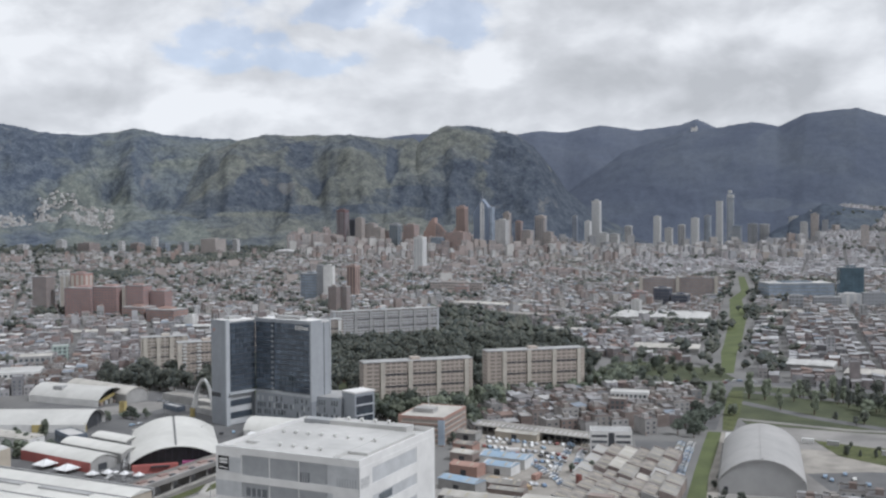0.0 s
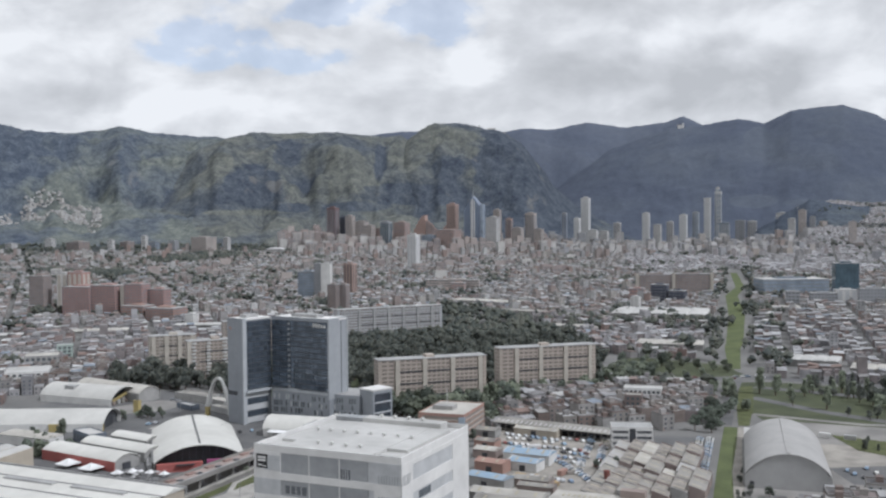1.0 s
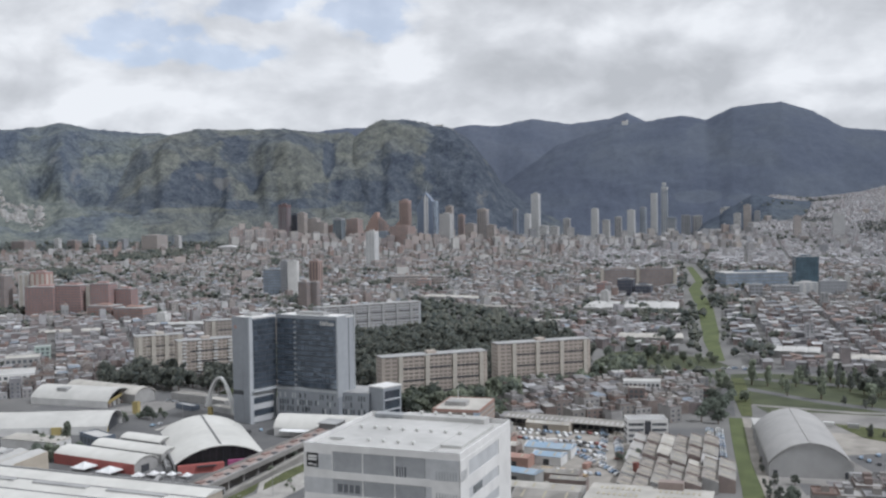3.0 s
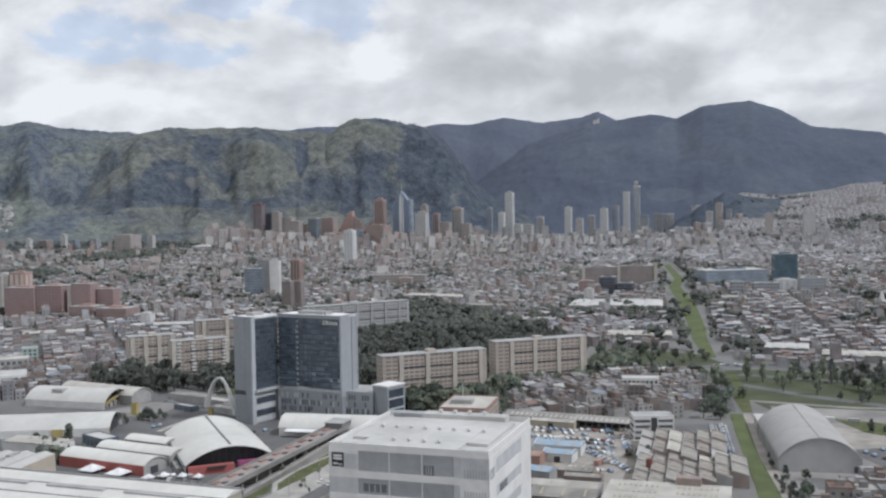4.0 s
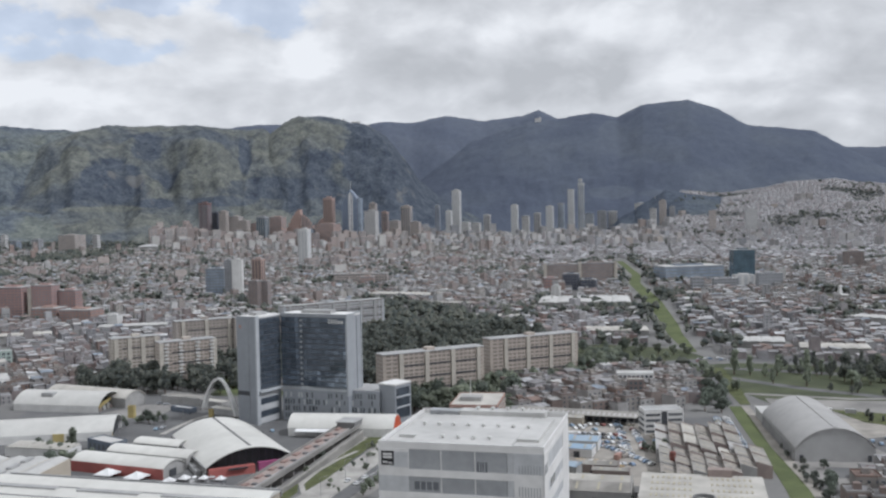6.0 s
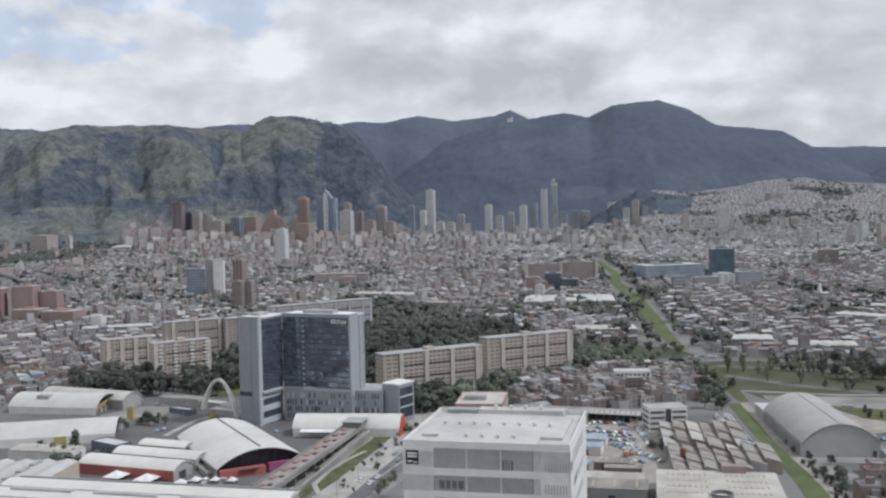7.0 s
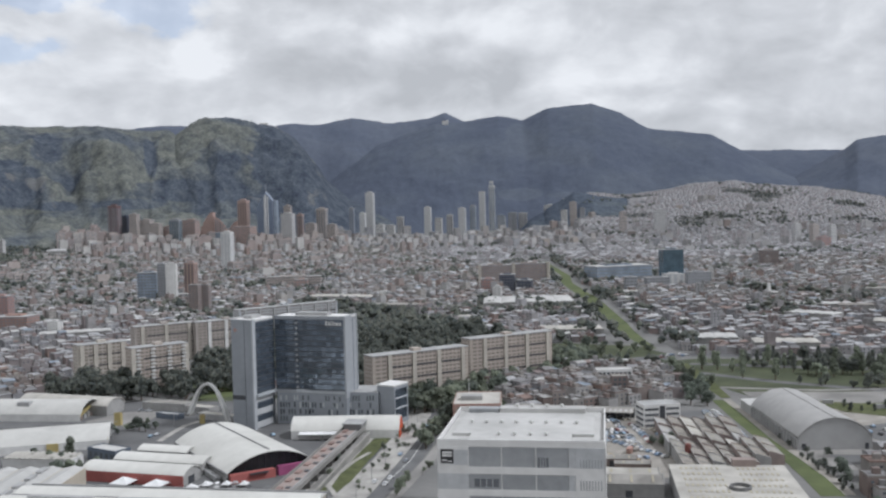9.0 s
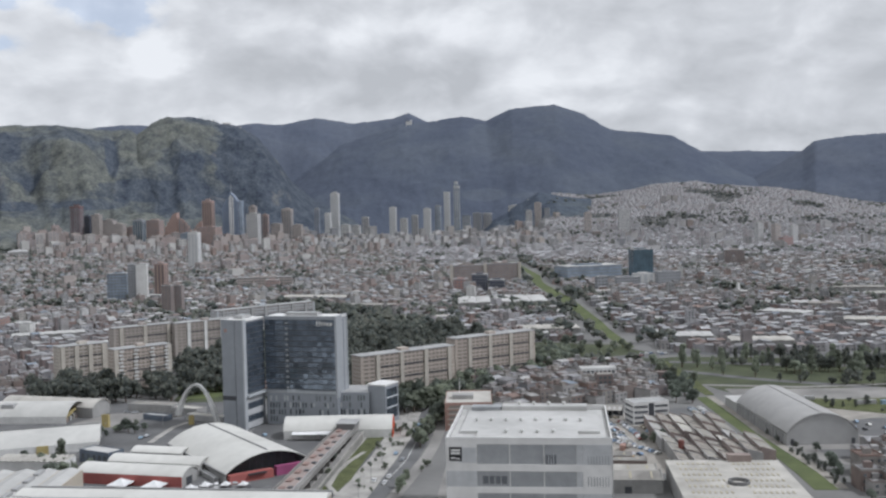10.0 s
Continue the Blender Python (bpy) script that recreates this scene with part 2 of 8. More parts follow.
M_hangarw = material("grey_sheet_wall", (0.39, 0.388, 0.385), (0.34, 0.338, 0.336), grain=0.25, stain=0.06, rough=0.55)
M_fibre = material("fibre_cement_roof", (0.33, 0.315, 0.29), (0.2, 0.19, 0.175), grain=0.35, stain=0.1)
M_oldroof = material("old_patched_roof", (0.3, 0.275, 0.25), (0.15, 0.138, 0.127), grain=0.4, stain=0.2)
M_fibrelt = material("pale_fibre_roof", (0.5, 0.48, 0.44), (0.34, 0.325, 0.295), grain=0.3, stain=0.08)
M_rooflight = material("yellowed_rooflight", (0.42, 0.385, 0.29), (0.34, 0.315, 0.25), grain=0.6, stain=0.2)
M_brickor = material("orange_brick", (0.37, 0.235, 0.195), (0.32, 0.208, 0.175), grain=0.5, stain=0.1)
M_brickpk = material("pink_brick", (0.39, 0.245, 0.222), (0.33, 0.212, 0.195), grain=0.5, stain=0.08)
M_brickrd = material("dark_red_brick", (0.215, 0.172, 0.158), (0.18, 0.147, 0.137), grain=0.5, stain=0.08)
M_slab = material("tan_brick_facade", (0.47, 0.415, 0.365), (0.41, 0.36, 0.318), grain=0.4, stain=0.08)
M_slabwin = material("shaded_brown_panes", (0.27, 0.235, 0.21), (0.2, 0.175, 0.16), grain=0.5, stain=0.3, rough=0.4)
M_endwall = material("mid_grey_cladding", (0.345, 0.362, 0.383), (0.31, 0.326, 0.345), grain=0.3, stain=0.09, rough=0.55)
M_slabconc = material("pale_concrete_pier", (0.5, 0.465, 0.41), (0.42, 0.39, 0.345), grain=0.4, stain=0.1)
M_slabback = material("greyed_buff_brick", (0.4, 0.365, 0.335), (0.33, 0.3, 0.275), grain=0.4, stain=0.08)
M_cream = material("cream_render", (0.5, 0.462, 0.41), (0.41, 0.378, 0.335), grain=0.4, stain=0.1)
M_whitewall = material("white_render", (0.66, 0.655, 0.64), (0.56, 0.555, 0.54), grain=0.4, stain=0.1)
M_greywall = material("grey_render", (0.36, 0.355, 0.345), (0.28, 0.277, 0.27), grain=0.4, stain=0.1)
M_brown = material("brown_brick", (0.3, 0.245, 0.22), (0.25, 0.205, 0.19), grain=0.4, stain=0.1)
M_teal = glass("teal_glass", (0.1, 0.15, 0.188), rough=0.12)
M_blueglass = glass("blue_tower_glass", (0.33, 0.385, 0.455), rough=0.15)
M_oldrust = material("weathered_red_paint", (0.2, 0.075, 0.062), (0.14, 0.06, 0.052), grain=0.8)
M_mint = material("pale_green_render", (0.38, 0.45, 0.41), (0.32, 0.38, 0.35), grain=0.4, stain=0.1)
M_ochre = material("sawn_timber", (0.42, 0.32, 0.19), (0.33, 0.25, 0.16), grain=0.8, stain=0.3)
M_bluesheet = material("blue_sheet_roof", (0.26, 0.36, 0.47), (0.32, 0.39, 0.46), grain=0.4, stain=0.12)
WALLS = [(0.4, 0.38, 0.355), (0.31, 0.25, 0.225), (0.37, 0.365, 0.36), (0.5, 0.49, 0.475), (0.33, 0.28, 0.257), (0.43, 0.4, 0.365), (0.29, 0.287, 0.285), (0.35, 0.31, 0.287), (0.56, 0.555, 0.545), (0.29, 0.232, 0.21), (0.45, 0.44, 0.43), (0.38, 0.36, 0.338)]
ROOFS = [(0.3, 0.29, 0.282), (0.26, 0.25, 0.243), (0.36, 0.35, 0.34), (0.28, 0.228, 0.208), (0.33, 0.322, 0.315), (0.235, 0.228, 0.222), (0.42, 0.415, 0.405), (0.3, 0.252, 0.232), (0.28, 0.27, 0.262), (0.47, 0.465, 0.455), (0.34, 0.333, 0.322), (0.27, 0.305, 0.34), (0.39, 0.383, 0.375), (0.22, 0.212, 0.206), (0.32, 0.305, 0.29)]
PALES = [(0.64, 0.635, 0.63), (0.55, 0.54, 0.53), (0.5, 0.49, 0.475), (0.42, 0.4, 0.38), (0.58, 0.575, 0.57), (0.38, 0.37, 0.36), (0.46, 0.42, 0.38), (0.62, 0.615, 0.61), (0.36, 0.31, 0.285), (0.4, 0.41, 0.425)]
WALLS = [(r * 0.93, g * 0.94, b * 0.95) for r, g, b in WALLS] + [(0.3, 0.22, 0.19)]
ROOFS = [(r * 1.03, g * 1.04, b * 1.06) for r, g, b in ROOFS] + [(0.32, 0.25, 0.225), (0.6, 0.6, 0.59), (0.17, 0.168, 0.168), (0.45, 0.45, 0.445)]
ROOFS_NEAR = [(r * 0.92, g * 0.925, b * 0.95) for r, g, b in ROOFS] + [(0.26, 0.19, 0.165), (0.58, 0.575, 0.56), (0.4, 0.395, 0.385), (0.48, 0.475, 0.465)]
# distant houses: haze is painted in by pulling each colour towards grey
M_hwall = material("hazed_house_walls", WALLS[0], palette=[(0.06 + r * 0.86, 0.059 + g * 0.86, 0.06 + b * 0.86) for r, g, b in WALLS], island=True, grain=0.5, stain=0.12, spread=0.3)
M_hroof = material("hazed_house_roofs", ROOFS[0], palette=[(0.1 + r * 0.76, 0.099 + g * 0.76, 0.101 + b * 0.76) for r, g, b in ROOFS], island=True, grain=0.5, stain=0.15, spread=0.35)
# farthest walls: a stronger, bluer share of haze in the palette
M_hwall3 = material("haze_painted_far_walls", WALLS[0], palette=[(0.29 + r * 0.5, 0.287 + g * 0.5, 0.3 + b * 0.5) for r, g, b in WALLS], island=True, grain=0.5, stain=0.12, spread=0.3)
PALES = [(r * 0.87, g * 0.86, b * 0.86) for r, g, b in PALES]
M_pales = material("pale_block_walls", PALES[0], palette=PALES, island=True, grain=0.3, stain=0.06, spread=0.2)
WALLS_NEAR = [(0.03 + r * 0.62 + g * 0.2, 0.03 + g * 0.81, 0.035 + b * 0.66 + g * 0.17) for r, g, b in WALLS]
BRICKS = [(0.373, 0.318, 0.299), (0.425, 0.375, 0.350), (0.482, 0.451, 0.426), (0.354, 0.298, 0.283), (0.541, 0.529, 0.510), (0.398, 0.355, 0.336), (0.320, 0.276, 0.264), (0.447, 0.404, 0.379)]
M_bricks = material("brick_block_walls", BRICKS[0], palette=BRICKS, island=True, grain=0.3, stain=0.06, spread=0.2)
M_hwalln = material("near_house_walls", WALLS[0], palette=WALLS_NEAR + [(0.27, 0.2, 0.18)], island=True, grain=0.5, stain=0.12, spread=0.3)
M_limewash = material("limewashed_walls", (0.7, 0.69, 0.665), palette=[(0.6, 0.6, 0.59), (0.47, 0.46, 0.45), (0.53, 0.51, 0.48), (0.4, 0.385, 0.37)], island=True, grain=0.4, stain=0.1, spread=0.2)
M_hwall1 = material("house_wall_single", WALLS[0], palette=[(r * 0.72, g * 0.7, b * 0.69) for r, g, b in WALLS], grain=0.5, stain=0.15, spread=0.3)
# farthest roofs: palette flattened and blued to paint haze
M_hroof3 = material("haze_painted_far_roofs", ROOFS[0], palette=[(0.31 + r * 0.36, 0.309 + g * 0.36, 0.325 + b * 0.36) for r, g, b in ROOFS], island=True, grain=0.5, stain=0.15, spread=0.3)
M_hroof2 = material("near_house_roofs", ROOFS_NEAR[0], palette=ROOFS_NEAR, island=True, grain=0.5, stain=0.15, spread=0.4)
M_hroof1 = material("house_roof_single", ROOFS_NEAR[0], palette=[(r * 0.86, g * 0.85, b * 0.84) for r, g, b in ROOFS_NEAR], grain=0.5, stain=0.2, spread=0.35)
M_car = material("car_paint", (0.5, 0.5, 0.5), palette=[(0.7, 0.7, 0.7), (0.2, 0.27, 0.38), (0.06, 0.06, 0.065), (0.62, 0.63, 0.65), (0.3, 0.4, 0.5), (0.3, 0.31, 0.33), (0.75, 0.75, 0.74), (0.24, 0.09, 0.08), (0.45, 0.46, 0.48), (0.66, 0.65, 0.62), (0.26, 0.34, 0.44), (0.5, 0.46, 0.38)], rough=0.3, grain=2.0, spread=0.15)
M_tyre = material("tyre_rubber", (0.02, 0.02, 0.02), grain=5.0)
M_lamp = material("galvanised_metal", (0.4, 0.4, 0.41), grain=2.0, metal=0.3, rough=0.5)


def mountain_material(name, deep, mid, pale, rock_col, rock_lo, k, woods_and_light=(), relief=0.6):
    """Mountain slopes: woods in clumps, paler scrub, rock scars; the patch list holds bearing, height, half widths of
    dark woods and painted cloud shade (+) or open and painted sunlit ground (-).
    """
    m = bpy.data.materials.new(name)
    m.use_nodes = True
    n, l = m.node_tree.nodes, m.node_tree.links
    bsdf = n["Principled BSDF"]
    tc = n.new("ShaderNodeTexCoord").outputs["Object"]

    def calc(op, a, b=None):
        c = n.new("ShaderNodeMath")
        c.operation = op
        for i, v in enumerate((a, b)):
            if v is None:
                continue
            if isinstance(v, (int, float)):
                c.inputs[i].default_value = v
            else:
                l.new(v, c.inputs[i])
        return c.outputs[0]

    def tex(scale, detail=6.0, distort=0.0):
        t = n.new("ShaderNodeTexNoise")
        t.inputs["Scale"].default_value, t.inputs["Detail"].default_value, t.inputs["Distortion"].default_value = scale, detail, distort
        l.new(tc, t.inputs["Vector"])
        return t.outputs["Fac"]

    def ramp(fac, *stops):
        r = n.new("ShaderNodeValToRGB")
        els = r.color_ramp.elements
        while len(els) < len(stops):
            els.new(0.5)
        for e, (p, c) in zip(els, stops):
            e.position, e.color = p, (*c, 1)
        l.new(fac, r.inputs[0])
        return r.outputs[0]

    def mixc(fac, a, b, kind="MIX"):
        x = n.new("ShaderNodeMix")
        x.data_type, x.blend_type = "RGBA", kind
        for sock, val in ((x.inputs[0], fac), (x.inputs[6], a), (x.inputs[7], b)):
            if isinstance(val, (int, float)):
                sock.default_value = val
            elif isinstance(val, tuple):
                sock.default_value = (*val, 1)
            else:
                l.new(val, sock)
        return x.outputs[2]

    lush_and_lit = tex(0.0042, 8.0, 0.5)
    if woods_and_light:
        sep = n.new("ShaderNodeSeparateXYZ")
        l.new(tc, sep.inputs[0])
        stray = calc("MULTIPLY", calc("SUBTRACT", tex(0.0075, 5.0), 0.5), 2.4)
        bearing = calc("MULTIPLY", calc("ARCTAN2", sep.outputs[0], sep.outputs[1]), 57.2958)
        # shifts the slope colour: cloud shade and sunlight are painted along with woods
        for a, z, ra, rz, amount in woods_and_light:
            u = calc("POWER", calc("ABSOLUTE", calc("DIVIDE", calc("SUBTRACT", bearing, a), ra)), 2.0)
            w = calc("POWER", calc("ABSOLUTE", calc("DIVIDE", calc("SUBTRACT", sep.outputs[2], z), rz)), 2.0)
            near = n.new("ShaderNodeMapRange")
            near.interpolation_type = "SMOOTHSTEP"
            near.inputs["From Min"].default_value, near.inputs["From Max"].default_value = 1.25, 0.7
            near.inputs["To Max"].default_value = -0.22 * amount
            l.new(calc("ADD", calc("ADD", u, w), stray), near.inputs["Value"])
            lush_and_lit = calc("ADD", lush_and_lit, near.outputs[0])
    woods = ramp(lush_and_lit, (0.36, deep), (0.5, mid), (0.64, pale))
    clump = ramp(tex(0.03, 6.0), (0.35, (1 - 0.28 * k, 1 - 0.26 * k, 1 - 0.23 * k)), (0.62, (1 + 0.1 * k, 1 + 0.1 * k, 1 + 0.06 * k)))
    col = mixc(1.0, woods, clump, "MULTIPLY")
    grainy = ramp(tex(0.11, 4.0), (0.36, (1 - 0.22 * k, 1 - 0.2 * k, 1 - 0.18 * k)), (0.6, (1 + 0.1 * k, 1 + 0.1 * k, 1 + 0.08 * k)))
    col = mixc(1.0, col, grainy, "MULTIPLY")
    rock = ramp(tex(0.009, 9.0, 1.2), (rock_lo, (0, 0, 0)), (rock_lo + 0.09, (0.5, 0.5, 0.5)))
    col = mixc(rock, col, rock_col)
    l.new(col, bsdf.inputs["Base Color"])
    bsdf.inputs["Roughness"].default_value = 0.95
    bsdf.inputs["Specular IOR Level"].default_value = 0.1
    bp = n.new("ShaderNodeBump")
    bp.inputs["Distance"].default_value = 8.0
    bp.inputs["Strength"].default_value = relief
    l.new(tex(0.075, 4.0), bp.inputs["Height"])
    l.new(bp.outputs[0], bsdf.inputs["Normal"])
    return m


# woods and clearings, with cloud shadow and sun patches put into the colour
WOODS_AND_LIGHT = [(-15.5, 250, 1.5, 75, 1.3), (-13.6, 370, 0.8, 60, 0.7), (-21.2, 240, 1.2, 80, 1.2), (-8.45, 330, 0.35, 75, 1.0), (-6.5, 205, 3.6, 38, 0.9), (-13.4, 160, 1.0, 16, 1.0), (-1.3, 310, 1.75, 230, 1.6), (1.6, 180, 2.6, 160, 1.4), (-9.6, 165, 2.0, 18, 0.8), (-4.6, 300, 0.9, 50, 0.6)]
WOODS_AND_LIGHT += [(-17.3, 320, 0.7, 45, -0.8), (-11.0, 320, 1.9, 80, -0.5), (-6.6, 370, 1.3, 70, -0.7), (-15.8, 146, 2.4, 9, -1.4), (-4.2, 430, 1.3, 40, -0.6), (-18, 115, 12.0, 45, -0.3), (-18.4, 240, 1.6, 60, -0.25)]
# bluish slope colours: distance haze is mixed in
M_scrub = mountain_material("scrub_with_painted_light", (0.076, 0.088, 0.112), (0.104, 0.114, 0.125), (0.139, 0.144, 0.136), (0.185, 0.18, 0.168), 0.63, 1.2, WOODS_AND_LIGHT)
# dark woods with blue haze mixed into every tone
M_spurwoods = mountain_material("foothill_woods_painted_haze", (0.07, 0.084, 0.112), (0.08, 0.095, 0.12), (0.096, 0.11, 0.126), (0.15, 0.155, 0.165), 0.72, 0.8)
# haze is paled into the ridge scrub; the list adds shade and light patches
M_ridge = mountain_material("ridge_scrub_painted_haze", (0.088, 0.104, 0.136), (0.114, 0.129, 0.148), (0.148, 0.16, 0.152), (0.2, 0.2, 0.195), 0.63, 1.2, [(-29.5, 380, 3.0, 150, 0.8), (-24.0, 240, 2.2, 90, -0.3), (-26.5, 180, 2.0, 40, -0.3), (-22.2, 330, 0.6, 120, 0.5), (-20, 110, 16.0, 50, -0.35)])
# leaf tones of the far slopes, lifted and cooled for haze
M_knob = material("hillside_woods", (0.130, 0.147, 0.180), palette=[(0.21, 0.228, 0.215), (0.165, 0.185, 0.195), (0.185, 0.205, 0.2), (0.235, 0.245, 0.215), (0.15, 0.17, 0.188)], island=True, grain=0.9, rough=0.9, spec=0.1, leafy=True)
# slate blue stands in for distance haze over the farthest ridges
M_far = mountain_material("ridge_painted_blue_haze", (0.087, 0.101, 0.136), (0.094, 0.108, 0.143), (0.103, 0.117, 0.15), (0.18, 0.185, 0.2), 0.76, 0.25, relief=0.25)
# forest darkened and blued to carry cloud shade and haze
M_shadedforest = mountain_material("forest_painted_cloud_shade", (0.078, 0.091, 0.124), (0.085, 0.099, 0.131), (0.094, 0.108, 0.137), (0.15, 0.155, 0.17), 0.74, 0.3, [(7.0, 230, 9.0, 130, 0.35), (12.2, 450, 0.7, 50, -0.9), (12.0, 175, 1.6, 26, -1.6), (14.6, 168, 1.2, 12, -1.2), (18.5, 330, 3.0, 120, -0.3)], relief=0.3)


# ---- geometry helpers ----
class Build:
    """Collects faces for one mesh."""

    def __init__(self):
        self.v, self.f = [], []

    def face(self, *pts):
        i = len(self.v)
        self.v += [tuple(p) for p in pts]
        self.f.append(tuple(range(i, i + len(pts))))
        return self

    def solid(self, pts, faces):
        i = len(self.v)
        self.v += [tuple(p) for p in pts]
        self.f += [tuple(i + k for k in f) for f in faces]
        return self

    def box(self, x0, x1, y0, y1, z0, z1):
        p = [(x, y, z) for z in (z0, z1) for x, y in ((x0, y0), (x1, y0), (x1, y1), (x0, y1))]
        return self.solid(p, [(0, 3, 2, 1), (4, 5, 6, 7), (0, 1, 5, 4), (1, 2, 6, 5), (2, 3, 7, 6), (3, 0, 4, 7)])

    def tbox(self, m, x0, x1, y0, y1, z0, z1):
        p = [tuple(m @ Vector((x, y, z))) for z in (z0, z1) for x, y in ((x0, y0), (x1, y0), (x1, y1), (x0, y1))]
        return self.solid(p, [(0, 3, 2, 1), (4, 5, 6, 7), (0, 1, 5, 4), (1, 2, 6, 5), (2, 3, 7, 6), (3, 0, 4, 7)])

    def prism(self, pts, z0, z1):
        k = len(pts)
        p = [(x, y, z0) for x, y in pts] + [(x, y, z1) for x, y in pts]
        return self.solid(p, [tuple(range(k - 1, -1, -1)), tuple(range(k, 2 * k))] + [(i, (i + 1) % k, k + (i + 1) % k, k + i) for i in range(k)])

    def tube(self, p, q, r0, r1, n=8):
        p, q = Vector(p), Vector(q)
        a = (q - p).normalized()
        u = a.orthogonal().normalized()
        w = a.cross(u)
        pts = []
        for c, r in ((p, r0), (q, r1)):
            pts += [c + r * (math.cos(t) * u + math.sin(t) * w) for t in (2 * math.pi * k / n for k in range(n))]
        return self.solid(pts, [(i, (i + 1) % n, n + (i + 1) % n, n + i) for i in range(n)] + [tuple(range(n - 1, -1, -1)), tuple(range(n, 2 * n))])

    def mesh(self, name):
        me = bpy.data.meshes.new(name)
        me.from_pydata(self.v, [], self.f)
        me.update()
        return me


def part(name, b, mat, parent, label="", smooth=False, at=None):
    me = b.mesh(name) if isinstance(b, Build) else b
    if not me.materials:
        me.materials.append(mat)
    if smooth:
        me.polygons.foreach_set("use_smooth", [True] * len(me.polygons))
    ob = new(name, me)
    ob.parent = parent
    if at is not None:
        ob.matrix_basis = at
    if label:
        tagged(ob, label)
    return ob


def thing(name, m, label, category, group="", kind=""):
    ob = new(name)
    ob.empty_display_size = 1.0
    ob.matrix_basis = m
    return tagged(ob, label, category, group, kind)


def frame_of(p, q):
    """A pose at p with its x axis towards q, in plan."""
    return pose(p[0], p[1], 0, 0, 0, math.degrees(math.atan2(q[1] - p[1], q[0] - p[0])))


def inside(x, y, poly):
    hit, j = False, len(poly) - 1
    for i, (xi, yi) in enumerate(poly):
        xj, yj = poly[j]
        if (yi > y) != (yj > y) and x < (xj - xi) * (y - yi) / (yj - yi) + xi:
            hit = not hit
        j = i
    return hit


# ---- terrain ----
def knots(x, *pts):
    return float(np.interp(x, [p[0] for p in pts], [p[1] for p in pts]))


def smooth01(s):
    s = min(1.0, max(0.0, s))
    return s * s * (3 - 2 * s)


def fbm(x, y, o=4):
    return noise.fractal(Vector((x, y, 3.1)), 1.0, 2.0, o)


def hill(az, r):
    """The built-up hillside at the city's far edge."""
    top = knots(az, (11, 0), (13.6, 14), (14.8, 62), (15.4, 122), (16, 138), (17, 134), (18.1, 130), (19, 134), (20.9, 146), (22.4, 157), (23.9, 168), (25.4, 162), (26.8, 145), (28.3, 131), (29.5, 122), (31.2, 94), (33.6, 64), (36, 50), (45, 40), (60, 0))
    west = knots(az, (-60, 20), (-29, 24), (-22, 24), (-17, 20), (-11, 10), (-5, 6), (2, 4), (8, 0))
    s = smooth01((r - 2250) / 1650)
    return top * (0.65 * s * s + 0.35 * smooth01((r - 2700) / 1150)) * (0.92 + 0.08 * fbm(az * 0.3, r * 0.0016, 3) * s) + west * smooth01((r - 1900) / 1100)


def ground_z(x, y):
    r = math.hypot(x, y)
    az = math.degrees(math.atan2(x, y))
    z = 0.0135 * max(0.0, r - 900)
    if abs(az) < 62:
        z += hill(az, r)
    return z


def build_ground():
    b = Build()
    radii = [0, 120, 250, 350, 450, 550, 650, 750, 900] + list(range(1000, 4951, 90))
    steps = 240
    rows = []
    for r in radii:
        row = []
        for k in range(steps):
            a = 2 * math.pi * k / steps
            x, y = r * math.sin(a), r * math.cos(a)
            row.append(len(b.v))
            b.v.append((x, y, ground_z(x, y)))
        rows.append(row)
    for r0, r1 in zip(rows, rows[1:]):
        for k in range(steps):
            j = (k + 1) % steps
            b.f.append((r0[k], r0[j], r1[j], r1[k]))
    return tagged(part("ground", b, M_ground, None, smooth=True), "grey dusty city ground reaching to the mountains", "ground", kind="structure")


build_ground()


def sheet(name, poly, mat, lift, label, category="ground"):
    b = Build().prism(poly, lift - 0.3, lift)
    return tagged(part(name, b, mat, None), label, category, kind="structure")


def ribbon(name, mid, mat, lift, label, category):
    """A strip along a middle line of (x, y, half width), laid on the terrain."""
    b = Build()
    pts = []
    for (x0, y0, w0), (x1, y1, w1) in zip(mid, mid[1:]):
        k = max(2, int(math.hypot(x1 - x0, y1 - y0) / 25))
        pts += [(x0 + (x1 - x0) * i / k, y0 + (y1 - y0) * i / k, w0 + (w1 - w0) * i / k) for i in range(k)]
    pts.append(mid[-1])
    side = []
    for i, (x, y, w) in enumerate(pts):
        p, q = pts[max(0, i - 1)], pts[min(len(pts) - 1, i + 1)]
        d = Vector((q[0] - p[0], q[1] - p[1], 0)).normalized()
        row = []
        for s in (-1, -0.5, 0, 0.5, 1):
            px, py = x - d.y * w * s, y + d.x * w * s
            row.append((px, py, ground_z(px, py) + lift))
        side.append(row)
    for r0, r1 in zip(side, side[1:]):
        for k in range(4):
            b.face(r0[k + 1], r0[k], r1[k], r1[k + 1])
    return tagged(part(name, b, mat, None), label, category, kind="structure")


